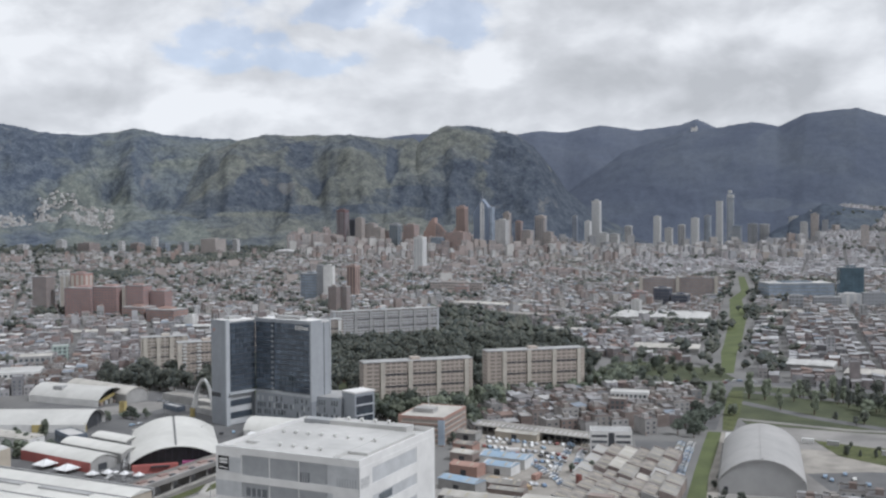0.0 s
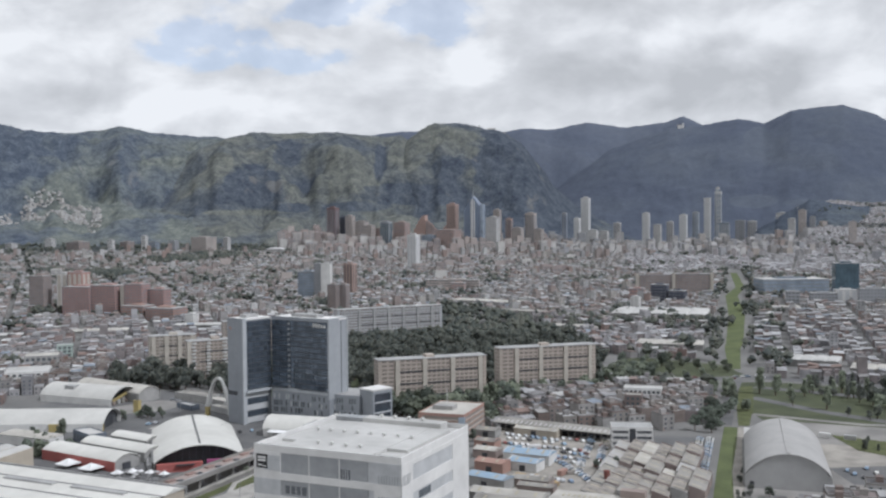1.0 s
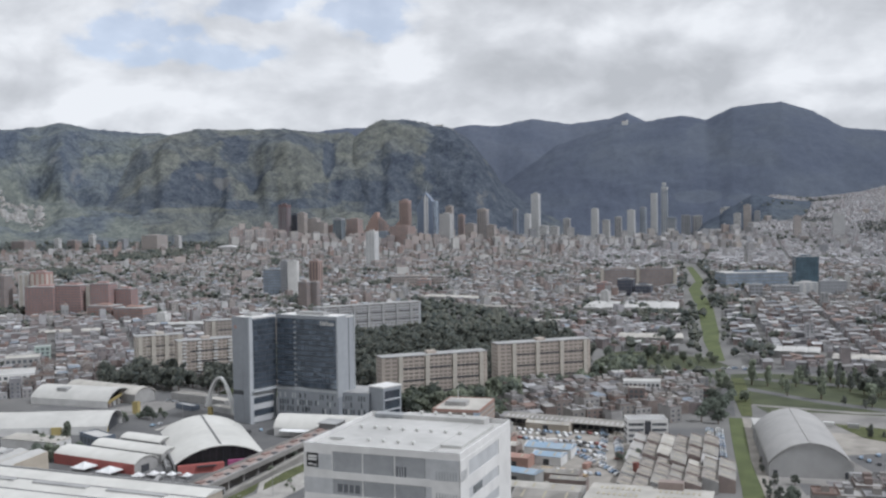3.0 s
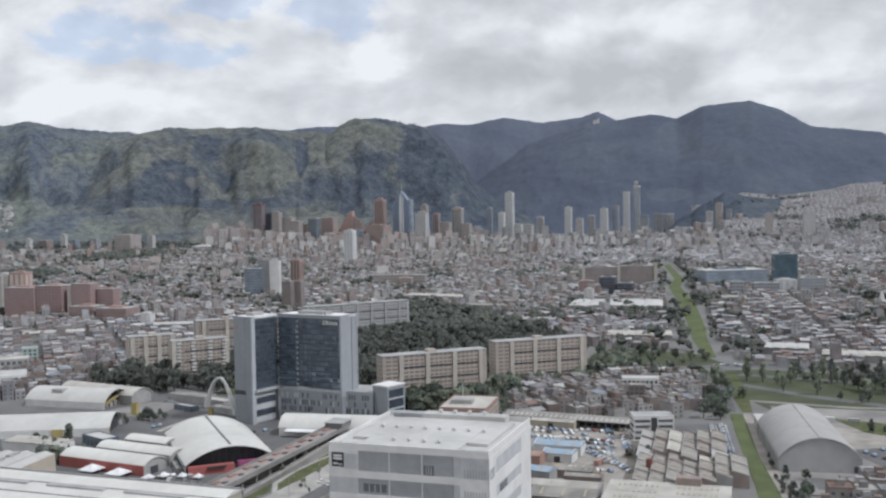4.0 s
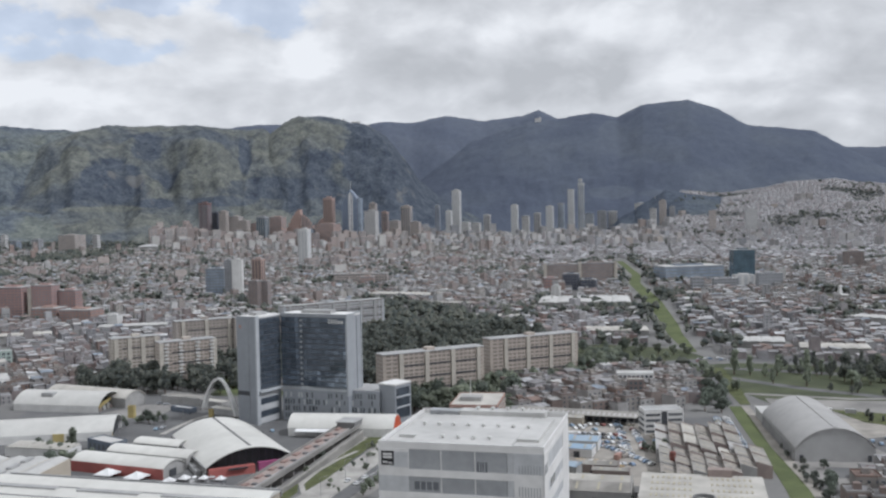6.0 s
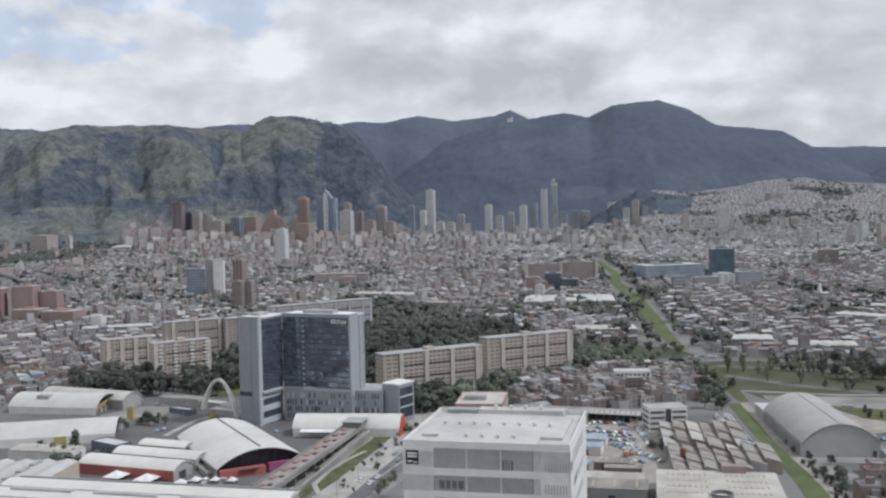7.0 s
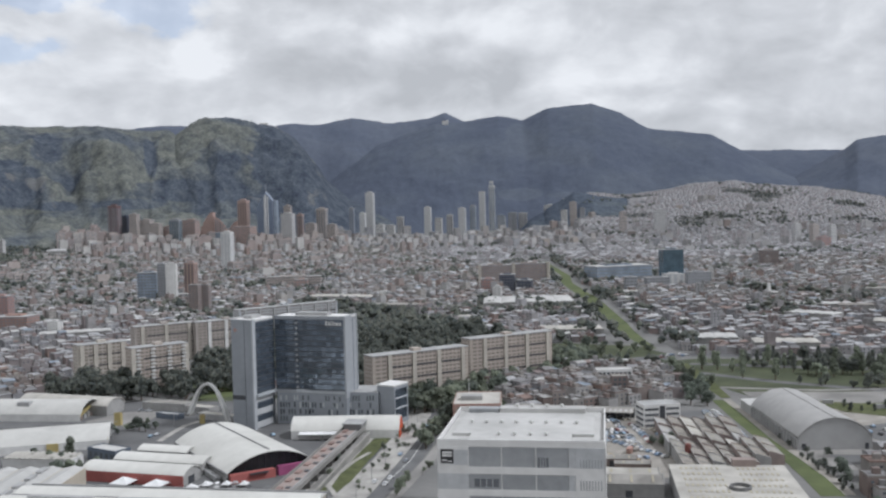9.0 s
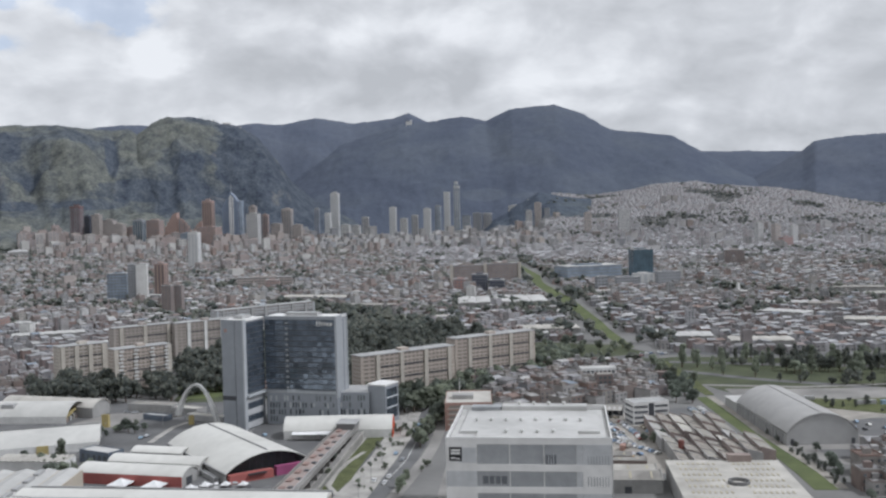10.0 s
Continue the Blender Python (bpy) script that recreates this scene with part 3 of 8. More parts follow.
# ---- mountains ----
RANGES = {
    "left": (4600, 2640, 0.55, M_ridge, "green mountain ridge behind the front hills with haze painted in"),
    "knoll": (4200, 2680, 0.7, M_scrub, "steep scrub-covered mountain knoll with gullies and painted cloud shade"),
    "peak": (4050, 2880, 0.7, M_scrub, "steep green mountain rising behind the city centre with painted cloud shade"),
    "foothill": (3640, 3200, 0.5, M_spurwoods, "dark wooded foothill beside the built-up slope with haze in its colour"),
    "back": (4850, 3900, 0.5, M_far, "forested ridge in the far distance painted in blue haze"),
    "right": (4600, 3450, 0.55, M_shadedforest, "broad forested mountain painted dark for cloud shade and haze"),
    "low": (4900, 4100, 0.5, M_far, "low ridge in the far distance painted in blue haze"),
    "east": (4650, 3700, 0.5, M_far, "forested hill at the edge of the plain painted in blue haze"),
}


def crest(which, az):
    """Crest height of a range at a bearing in degrees."""
    if which == "left":
        return knots(az, (-60, 450), (-34, 526), (-29.5, 539), (-27.6, 506), (-25.3, 498), (-22.7, 526), (-20.9, 500), (-18, 490), (-14, 470), (-8, 400), (0, 200), (4, 0))
    if which == "knoll":
        return knots(az, (-60, 0), (-23, 0), (-21.8, 110), (-21.0, 250), (-20.2, 330), (-19, 392), (-18, 428), (-17, 456), (-15.6, 478), (-13, 478), (-11, 482), (-9, 463), (-7.4, 466), (-6.3, 420), (-4.5, 320), (-1, 160), (2, 0))
    if which == "peak":
        return knots(az, (-60, 0), (-10, 0), (-9.2, 90), (-8.6, 230), (-8.1, 315), (-7.6, 376), (-7, 432), (-6.1, 480), (-5.3, 504), (-3.2, 487), (-1.7, 465), (-0.6, 425), (0.5, 330), (1.2, 255), (2.4, 177), (4.5, 108), (8, 0), (60, 0))
    if which == "foothill":
        return knots(az, (-60, 0), (11, 0), (12.6, 85), (14.2, 132), (15.0, 168), (15.8, 160), (16.6, 150), (17.6, 140), (18.4, 122), (19.2, 80), (20.2, 0), (60, 0))
    if which == "back":
        return knots(az, (-60, 300), (-14, 470), (-7.4, 540), (-4, 525), (-1.5, 533), (-0.6, 547), (1.0, 538), (2.9, 570), (5.1, 540), (7.2, 560), (8.2, 585), (9.3, 540), (12, 480), (20, 300), (60, 250))
    if which == "right":
        return knots(az, (-60, 0), (-5, 0), (-2, 120), (0.3, 243), (1.9, 318), (4.2, 418), (7.5, 512), (9.3, 520), (11.1, 542), (12.5, 520), (13.9, 570), (16.4, 583), (17.9, 542), (19.5, 462), (21.3, 444), (22.9, 426), (24.1, 368), (26.2, 267), (29, 150), (34, 0), (60, 0))
    if which == "low":
        return knots(az, (-60, 0), (18, 0), (22, 380), (25, 366), (30, 349), (60, 330))
    return knots(az, (-60, 0), (20.5, 0), (24, 110), (27, 225), (28.6, 290), (29.7, 340), (30.3, 382), (32, 396), (34, 403), (40, 420), (60, 430))


RAVINES = ((-30.5, 0.1, 1.2, 2.0), (-26.0, 0.12, 1.2, 2.0), (-19.2, 0.05, 0.7, -1.0), (-14.3, 0.2, 1.5, 1.6), (-11.4, 0.05, 0.8, 1.0), (-8.5, 0.16, 0.6, 0.6), (-5.4, 0.05, 0.6, 0.6), (-3.4, 0.05, 0.8, -1.0), (3.4, 0.06, 1.4, 1.0), (9.0, 0.06, 1.6, 1.2), (13.0, 0.06, 1.4, -1.0), (20.2, 0.06, 1.6, 1.0))


def gullies(az, s):
    """Main ravines: a long fall from the left, a steeper wall on the right, leaning with height."""
    cut = 0.0
    for a, depth, w, lean in RAVINES:
        d = (az - a - lean * (s - 0.6) + 0.2 * math.sin(s * 9 + a)) / w
        cut += depth * (math.exp(d * 1.1) if d < 0 else math.exp(-d * 2.4))
    return cut


def range_z(which, az, r, h):
    """Wooded apron, then a rounded face with slanting spurs up to the crest."""
    top, foot, steep, _, _ = RANGES[which]
    x, y = r * math.sin(radians(az)), r * math.cos(radians(az))
    s = (r - foot) / (top - foot)
    near = which in ("left", "knoll", "peak")
    rough = (6.5 if near else 3.0) * fbm(x * 0.013, y * 0.013, 3) + (5.0 if near else 2.5) * fbm(x * 0.05, y * 0.05, 2)
    if s > 1:
        return h - (r - top) * 0.5 + rough
    if s < 0:
        return ground_z(x, y) - 12 + s * 200
    if near:
        edge = 0.45 + 0.1 * fbm(az * 0.35 + 1.7, 2.2, 3)
        lift = min(1.0, max(0.0, (h - 60) / 300))
        v = min(1.0, max(0.0, (s - edge) / (0.97 - edge)))
        prof = 0.32 * min(1.0, s / edge) + 0.68 * (1 - (1 - v) ** 1.75) * smooth01(v / 0.25 + 0.25)
        bell = smooth01((s - 0.1) / 0.4) * smooth01((1.0 - s) / 0.3) * (0.35 + 0.65 * lift)
    else:
        prof = (1 - steep) * s + steep * smooth01((s - 0.1) / 0.9)
        bell = math.sin(math.pi * s) ** 1.4
    small = 0.2 - abs(fbm(x * 0.016, y * 0.016 + 2, 3))
    rib = 0.25 - abs(fbm(x * 0.0042 + 0.0016 * y + 3, y * 0.0042 - 0.0016 * x + 1, 3))
    knob = fbm(x * 0.0026 + 5, y * 0.0026 + 1, 3)
    lump = fbm(x * 0.0085 + 2, y * 0.0085, 4)
    k = 1.0 if near else 0.3
    z = h * prof + h * bell * (0.1 * k * rib - (0.4 if near else 0.1) * gullies(az, s) + 0.035 * k * small + 0.05 * k * lump + 0.1 * k * knob)
    return min(z, h * (0.995 if s < 0.9 else 1)) + rough - (5.0 if near else 0.0)


def mountain_z(az, r):
    return max(range_z(w, az, r, crest(w, az)) for w in ("left", "knoll", "peak", "right"))


def surface_z(x, y):
    """The visible ground: plain or mountain foot."""
    r, az = math.hypot(x, y), math.degrees(math.atan2(x, y))
    g = ground_z(x, y)
    return max(g, mountain_z(az, r)) if r > 2600 and az < 14 else g


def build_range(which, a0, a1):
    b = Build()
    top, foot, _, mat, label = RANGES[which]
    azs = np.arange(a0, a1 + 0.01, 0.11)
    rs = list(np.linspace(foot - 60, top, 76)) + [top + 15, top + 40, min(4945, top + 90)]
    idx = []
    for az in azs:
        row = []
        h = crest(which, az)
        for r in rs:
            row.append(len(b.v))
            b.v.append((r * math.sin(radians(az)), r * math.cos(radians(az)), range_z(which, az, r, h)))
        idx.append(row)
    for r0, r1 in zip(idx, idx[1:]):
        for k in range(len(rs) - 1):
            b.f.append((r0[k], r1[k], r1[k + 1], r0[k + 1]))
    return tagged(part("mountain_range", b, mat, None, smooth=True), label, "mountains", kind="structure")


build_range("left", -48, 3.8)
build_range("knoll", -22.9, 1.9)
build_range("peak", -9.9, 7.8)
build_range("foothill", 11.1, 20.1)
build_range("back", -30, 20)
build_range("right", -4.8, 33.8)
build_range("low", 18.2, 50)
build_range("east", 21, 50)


# ---- ground surfaces ----
CANAL = [(143, 390, 5.2), (150, 418, 5.0), (155, 444, 4.4), (164, 496, 3.6), (176, 555, 4.0), (185, 600, 3.8), (203, 715, 4.0), (227, 828, 4.6), (246, 947, 7), (258, 1003, 8), (300, 1230, 9.5), (337, 1480, 8.5), (374, 1618, 7), (422, 1950, 6)]
ribbon("grass_strip", CANAL[:6], M_canal, 0.12, "bright green grass strip along the drainage canal", "grass")
ribbon("grass_strip", CANAL[7:], M_canal, 0.12, "bright green grass strip running into the city", "grass")
ribbon("grass_strip", [(193, 604, 3), (203, 655, 5), (213, 705, 5), (221, 745, 4)], M_bankgrass, 0.14, "rough grass verge beside the lane", "grass")
ribbon("road", [(183, 606, 3.5), (194, 660, 4), (206, 720, 4), (218, 772, 5)], M_asphalt, 0.1, "worn asphalt lane beside the trees", "road")
ribbon("dirt_track", [(x + w + 2.6, y, 2.4) for x, y, w in CANAL[:6]], M_dirt, 0.1, "brown dirt track beside the canal", "track")
ribbon("road", [(-74, 370, 5.7), (-41.6, 450, 5.7), (-23.3, 495, 5.7), (-14.5, 524, 6), (1.2, 580, 6.3), (14.7, 621, 6.5), (30, 660, 7), (50, 697, 8), (90, 745, 8), (160, 770, 8), (240, 785, 9), (330, 745, 9), (440, 690, 9), (600, 610, 9)], M_asphalt, 0.08, "grey asphalt avenue curving past the fairground", "road")
ribbon("road_marking", [(-41.6, 450, 0.16), (-23.3, 495, 0.16), (-14.5, 524, 0.16), (1.2, 580, 0.16), (14.7, 621, 0.16)], M_line, 0.1, "faded white line along the avenue", "road marking")
ribbon("road", [(215, 700, 5), (250, 650, 5), (320, 580, 5), (420, 500, 5)], M_asphalt, 0.06, "asphalt side road beside the park", "road")
ribbon("pavement", [(-62, 376, 3), (-30.5, 452, 3), (-12.5, 497, 3), (-3.5, 524, 3), (12, 578, 3), (26.5, 622, 3)], M_concrete, 0.16, "pale concrete pavement beside the avenue", "pavement")
ribbon("pavement", [(-71, 400, 8), (-53, 448, 7.5), (-34.5, 500, 7), (-20, 545, 7.5), (-9, 590, 8), (0, 618, 6)], M_promenade, 0.14, "pale paved promenade with planting", "pavement")
ribbon("pavement", [(-84, 420, 4), (-70, 458, 4), (-57, 500, 4), (-45, 535, 4), (-38, 560, 4)], M_promenade, 0.12, "pale walk between lawn and walkway", "pavement")
sheet("lawn", [(-33.5, 557), (-26, 551), (-35, 526), (-43.7, 500), (-54.8, 463), (-63.8, 443.5), (-65.2, 452), (-64, 463), (-58, 480), (-52.6, 500), (-45.8, 521)], M_bankgrass, 0.22, "unmown lawn wedge beside the elevated walkway", "grass")
sheet("lawn", [(-73.6, 448), (-67.5, 463), (-66, 444), (-71, 428), (-80, 424)], M_bankgrass, 0.22, "small lawn triangle beside the elevated walkway", "grass")
ribbon("pavement", [(-63, 440, 1.2), (-65.5, 456, 1.2), (-60, 478, 1.2), (-51, 500, 1.2), (-42, 516, 1.2)], M_promenade, 0.3, "narrow pale path across the lawn", "pavement")
sheet("lawn", [(-155, 757), (-128, 768), (-112, 720), (-122, 699), (-144, 697)], M_canal, 0.2, "bright lawn behind the white arch", "grass")
sheet("grass_park", [(200, 690), (210, 600), (330, 565), (430, 480), (600, 470), (620, 595), (430, 676), (330, 726), (245, 765), (205, 760)], M_grass, 0.05, "green park lawn with trees along the avenue", "grass")
ribbon("road", [(226, 742, 5), (300, 700, 5.5), (420, 640, 5.5), (600, 560, 5.5)], M_asphalt, 0.1, "grey service road through the park", "road")
ribbon("pavement", [(205, 640, 3), (262, 612, 3), (330, 602, 3), (420, 575, 3), (560, 520, 3)], M_concrete, 0.11, "pale concrete path through the park", "pavement")
sheet("yard_patch", [(206, 588), (262, 560), (330, 560), (380, 545), (330, 590), (262, 606), (212, 622)], M_concrete, 0.09, "pale concrete apron behind the hangar", "yard")
sheet("grass_verge", [(118, 745), (160, 760), (232, 778), (222, 850), (150, 900), (125, 830)], M_grass, 0.05, "green verge between the roads", "grass")
sheet("grass_field", [(-150, 690), (-100, 680), (-60, 700), (-60, 790), (-140, 800)], M_grass, 0.05, "green playing field behind the arch", "grass")
sheet("plaza", [(-250, 500), (-120, 455), (-60, 440), (-20, 560), (-60, 640), (-110, 690), (-190, 700), (-260, 690)], M_asphalt, 0.03, "dark paved fairground square", "plaza")
ribbon("pavement", [(-154, 572, 1.8), (-149, 592, 1.8), (-144, 610, 1.8), (-136, 622, 1.8)], M_promenade, 0.14, "pale curved path across the square", "pavement")
sheet("plaza_patch", [(-200, 610), (-168, 628), (-158, 660), (-186, 664), (-206, 640)], M_concrete, 0.07, "lighter worn patch of the square", "plaza")
sheet("yard", [(164, 430), (225, 405), (330, 420), (330, 560), (215, 585), (178, 560)], M_concrete, 0.05, "pale concrete yard round the hangar", "yard")
sheet("yard_patch", [(214, 520), (260, 510), (268, 432), (222, 438)], M_asphalt, 0.09, "dark asphalt patch in the hangar yard", "yard")
sheet("yard_patch", [(178, 455), (206, 448), (208, 430), (176, 436)], M_asphalt, 0.09, "dark asphalt apron before the hangar", "yard")
sheet("yard_patch", [(272, 540), (322, 530), (326, 470), (280, 474)], M_dirt, 0.09, "bare earth patch in the yard", "yard")
sheet("grass_patch", [(236, 582), (262, 566), (330, 556), (400, 500), (330, 490), (262, 520), (240, 545)], M_bankgrass, 0.2, "rough green ground with bushes behind the yard", "grass")
sheet("lot", [(52, 440), (112, 430), (140, 530), (118, 572), (52, 592)], M_dirt, 0.05, "dusty vehicle lot", "yard")
sheet("lot", [(134, 470), (150, 465), (170, 570), (138, 575)], M_asphalt, 0.06, "asphalt parking lot along the canal", "yard")
sheet("forecourt", [(-46, 330), (-34, 364), (-20, 430), (-6, 480), (44, 470), (52, 440), (44, 330)], M_concrete, 0.04, "concrete forecourt of the office building", "pavement")


# ---- buildings: common pieces ----
def wall_windows(owner, mat, x0, x1, z0, z1, cols, rows, y, w=0.6, h=0.55, thick=0.08, side=0):
    """A grid of small panes set 8 cm proud of a wall, each storey its own part."""
    b = Build()
    for r in range(rows):
        zc = z0 + (z1 - z0) * (r + 0.5) / rows
        hh = (z1 - z0) / rows * h / 2
        for c in range(cols):
            xc = x0 + (x1 - x0) * (c + 0.5) / cols
            ww = (x1 - x0) / cols * w / 2
            if side == 0:
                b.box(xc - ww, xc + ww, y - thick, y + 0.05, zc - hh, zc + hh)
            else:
                b.box(y - 0.05 * side if side > 0 else y - thick, y + thick if side > 0 else y + 0.05, xc - ww, xc + ww, zc - hh, zc + hh)
    tagged(part("window_grid", b, mat, owner), kind="stuff")


def barrel(b, x0, x1, half, z0, z1, n=20, thick=0.5, lean=0.0):
    """A vaulted roof shell: axis along x, springing at z0, crown at z1."""
    rise = z1 - z0
    rad = (half * half + rise * rise) / (2 * rise)
    amax = math.asin(min(1.0, half / rad))
    ring = [(rad * math.sin(a), z1 - rad + rad * math.cos(a)) for a in np.linspace(-amax, amax, n + 1)]
    pts = [(x + lean * (z - z0), y, z) for x in (x0, x1) for y, z in ring] + [(x + lean * (z - z0), y, z - thick) for x in (x0, x1) for y, z in ring]
    k = n + 1
    fs = []
    for i in range(n):
        fs += [(i, i + 1, k + i + 1, k + i), (2 * k + i + 1, 2 * k + i, 3 * k + i, 3 * k + i + 1), (i + 1, i, 2 * k + i, 2 * k + i + 1), (k + i, k + i + 1, 3 * k + i + 1, 3 * k + i)]
    fs += [(0, k, 3 * k, 2 * k), (n, 2 * k + n, 3 * k + n, k + n)]
    b.solid(pts, fs)
    return ring


def arch_wall(b, x, half, z0, z1, base, thick=0.4, n=20):
    rise = z1 - z0
    rad = (half * half + rise * rise) / (2 * rise)
    amax = math.asin(min(1.0, half / rad))
    ring = [(rad * math.sin(a), z1 - rad + rad * math.cos(a) - 0.55) for a in np.linspace(-amax, amax, n + 1)]
    edge = [(ring[0][0], base), *ring, (ring[-1][0], base)]
    k = len(edge)
    p = [(x - thick, y, z) for y, z in edge] + [(x, y, z) for y, z in edge]
    b.solid(p, [tuple(range(k)), tuple(range(2 * k - 1, k - 1, -1))] + [(i, k + i, k + (i + 1) % k, (i + 1) % k) for i in range(k)])


def hall(m, length, half, eave, crown, label, end_mat, end_label, wall_mat, seams=(), group="exhibition halls", open_front=False, roof_mat=None, inset=0.6):
    """A vaulted hall: axis along its own x from 0 to length, middle on y = 0."""
    h = thing("exhibition_hall", m, label, "hall", group)
    b = Build()
    barrel(b, 0, length, half, eave, crown, 40)
    roof = part("roof", b, roof_mat or M_barrel, h, "curved white sheet roof", smooth=False)
    for s in seams:
        b = Build()
        ring_r = (half * half + (crown - eave) ** 2) / (2 * (crown - eave))
        amax = math.asin(min(1.0, half / ring_r))
        for a0, a1 in zip(np.linspace(-amax, amax, 13), np.linspace(-amax, amax, 13)[1:]):
            p = [(s + dx, (ring_r + up) * math.sin(a), crown - ring_r + (ring_r + up) * math.cos(a)) for up in (0.02, 0.25) for a, dx in ((a0, -0.5), (a0, 0.5), (a1, 0.5), (a1, -0.5))]
            b.solid(p, [(4, 5, 6, 7), (0, 1, 5, 4), (1, 2, 6, 5), (2, 3, 7, 6), (3, 0, 4, 7)])
        part("roof_seam", b, M_seam, roof)
    for sgn in (-1, 1):
        b = Build().box(0.5, length - 0.5, sgn * half - 0.25 - 0.2 * sgn, sgn * half + 0.25 - 0.2 * sgn, 0, eave - 0.1)
        part("side_wall", b, wall_mat, h)
    b = Build()
    arch_wall(b, length - inset, half - 0.6, eave, crown, 0)
    part("end_wall", b, end_mat, h, end_label)
    b = Build()
    arch_wall(b, 0.6, half - 0.6, eave, crown, 0)
    part("end_wall", b, wall_mat, h)
    return h


# ---- white office building ----
def vent_mesh():
    b = Build()
    b.tube((0, 0, 0), (0, 0, 0.8), 0.45, 0.45, 10)
    b.tube((0, 0, 0.8), (0, 0, 1.25), 0.95, 0.8, 10)
    b.tube((0, 0, 1.25), (0, 0, 1.5), 0.8, 0.25, 10)
    return b.mesh("roof_vent")


def office_building():
    m = frame_of((-28.5, 365.2), (29.7, 346.3))
    o = thing("office_building", m, "white panelled office block with grey mesh screens and a pale roof", "office building")
    W, D, H = 61.2, 60.0, 40.0
    part("wall", Build().box(0.4, W - 0.4, 0.4, D - 0.4, 0, H - 2.2), M_greywall, o)
    roof = part("roof", Build().box(0.9, W - 0.9, 0.9, D - 0.9, H - 2.2, H - 1.6), M_roofw, o, "pale membrane roof with rows of vents")
    part("roof_deck", Build().box(11, 49, 0.9, D - 9, H - 1.6, H - 0.35), M_roofw, o)
    part("roof_deck", Build().box(4, W - 4, 13, D - 9, H - 1.6, H - 0.5), M_roofw, o)
    part("roof_deck", Build().box(18, W - 8, D - 9, D - 2.5, H - 1.6, H + 1.4), M_roofw, o, "raised plant-room roof")
    part("roof_light", Build().box(5, 17.5, D - 8, D - 2.5, H - 1.6, H + 1.0), M_screen, o, "grey glazed roof box")
    for x0, x1, y0, y1, top in ((0, W, 0, 0.5, H), (0, W, D - 0.5, D, H + 0.3), (0, 0.5, 0.5, D - 0.5, H), (W - 0.5, W, 0.5, D - 0.5, H)):
        part("parapet", Build().box(x0, x1, y0, y1, H - 2.6, top), M_white, o)
    part("coping", Build().box(0.5, 11, 0.5, 0.9, H - 0.3, H + 0.08), M_parapet, o)
    part("coping", Build().box(50, W - 0.5, 0.5, 0.9, H - 0.3, H + 0.08), M_parapet, o)
    vm = vent_mesh()
    for k in range(8):
        part("roof_vent", vm, M_rib, roof, at=pose(9 + k * 5.9, 31, H - 0.5))
    for k in range(4):
        part("roof_vent", vm, M_rib, roof, at=pose(22 + k * 5.9, 9.5, H - 0.35))
    for k in range(4):
        part("roof_vent", vm, M_rib, roof, at=pose(25 + k * 6.2, D - 5.5, H + 1.4))
    # front: white panel bands, mesh screens between piers
    z = H - 2.6
    bands = [(H - 2.6, H - 0.02, None), (H - 10.0, H - 2.6, 1), (H - 12.6, H - 10.0, None), (H - 18.4, H - 12.6, 2), (H - 20.8, H - 18.4, None), (H - 26.5, H - 20.8, 1), (0, H - 26.5, None)]
    for z0, z1, kind in bands:
        if kind is None:
            if z1 < H - 1:
                part("panel", Build().box(0, W, -0.12, 0.4, z0, z1), M_white, o)
            continue
        part("panel", Build().box(0, 11.6, -0.12, 0.4, z0, z1), M_white if kind == 1 else M_screenlt, o)
        for x0, x1 in ((11.75, 23.5), (23.9, 36.1), (36.5, 47.9)):
            part("screen", Build().box(x0, x1, 0.1, 0.4, z0 + 0.05, z1 - 0.05), M_screen, o, "grey perforated metal screen")
        for x in (23.7, 36.3):
            part("mullion", Build().box(x - 0.15, x + 0.15, -0.05, 0.4, z0, z1), M_white, o)
        part("screen", Build().box(48.1, 50.4, 0.1, 0.4, z0, z1), M_screenlt, o)
        part("panel", Build().box(50.5, W, -0.12, 0.4, z0, z1), M_white if kind == 2 else M_screenlt, o)
    part("panel", Build().box(4.5, 11.4, -0.2, -0.12, H - 9.4, H - 3.8), M_screenlt, o)
    for x0, x1, z0, z1 in ((37.0, 40.8, H - 10.0, H - 6.3), (13.6, 22.6, H - 17.4, H - 14.4), (1.0, 2.2, H - 18.0, H - 13.6)):
        w = part("window", Build().box(x0, x1, -0.02, 0.12, z0, z1), M_dimglass, o)
        for k in range(1, 4):
            xx = x0 + (x1 - x0) * k / 4
            part("glazing_bar", Build().box(xx - 0.12, xx + 0.12, -0.08, -0.02, z0, z1), M_screenlt, w)
    for k in range(8):
        x = 52.2 + k * 1.05
        part("louvre", Build().box(x, x + 0.35, -0.2, -0.12, H - 10, H - 6.8), M_screen, o)
        part("louvre", Build().box(x, x + 0.35, -0.2, -0.12, H - 18, H - 14.5), M_screen, o)
    # side facing the vehicle lot
    for z0, z1, kind in bands:
        if kind is None:
            if z1 < H - 1:
                part("panel", Build().box(W - 0.4, W + 0.12, -0.12, D, z0, z1), M_white, o)
            continue
        part("panel", Build().box(W - 0.4, W + 0.12, -0.12, 9.0, z0, z1), M_white, o)
        part("screen", Build().box(W - 0.4, W - 0.05, 9.0, 44, z0, z1 - 1.8), M_screenlt, o)
        part("panel", Build().box(W - 0.4, W + 0.12, 9.0, 44, z1 - 1.8, z1), M_white, o)
        part("panel", Build().box(W - 0.4, W + 0.12, 44, D, z0, z1), M_white, o)
        part("window", Build().box(W - 0.06, W + 0.06, 14 if kind == 2 else 47.5, 24 if kind == 2 else 53, z0 + 0.6, z0 + 3.4), M_wglass, o)
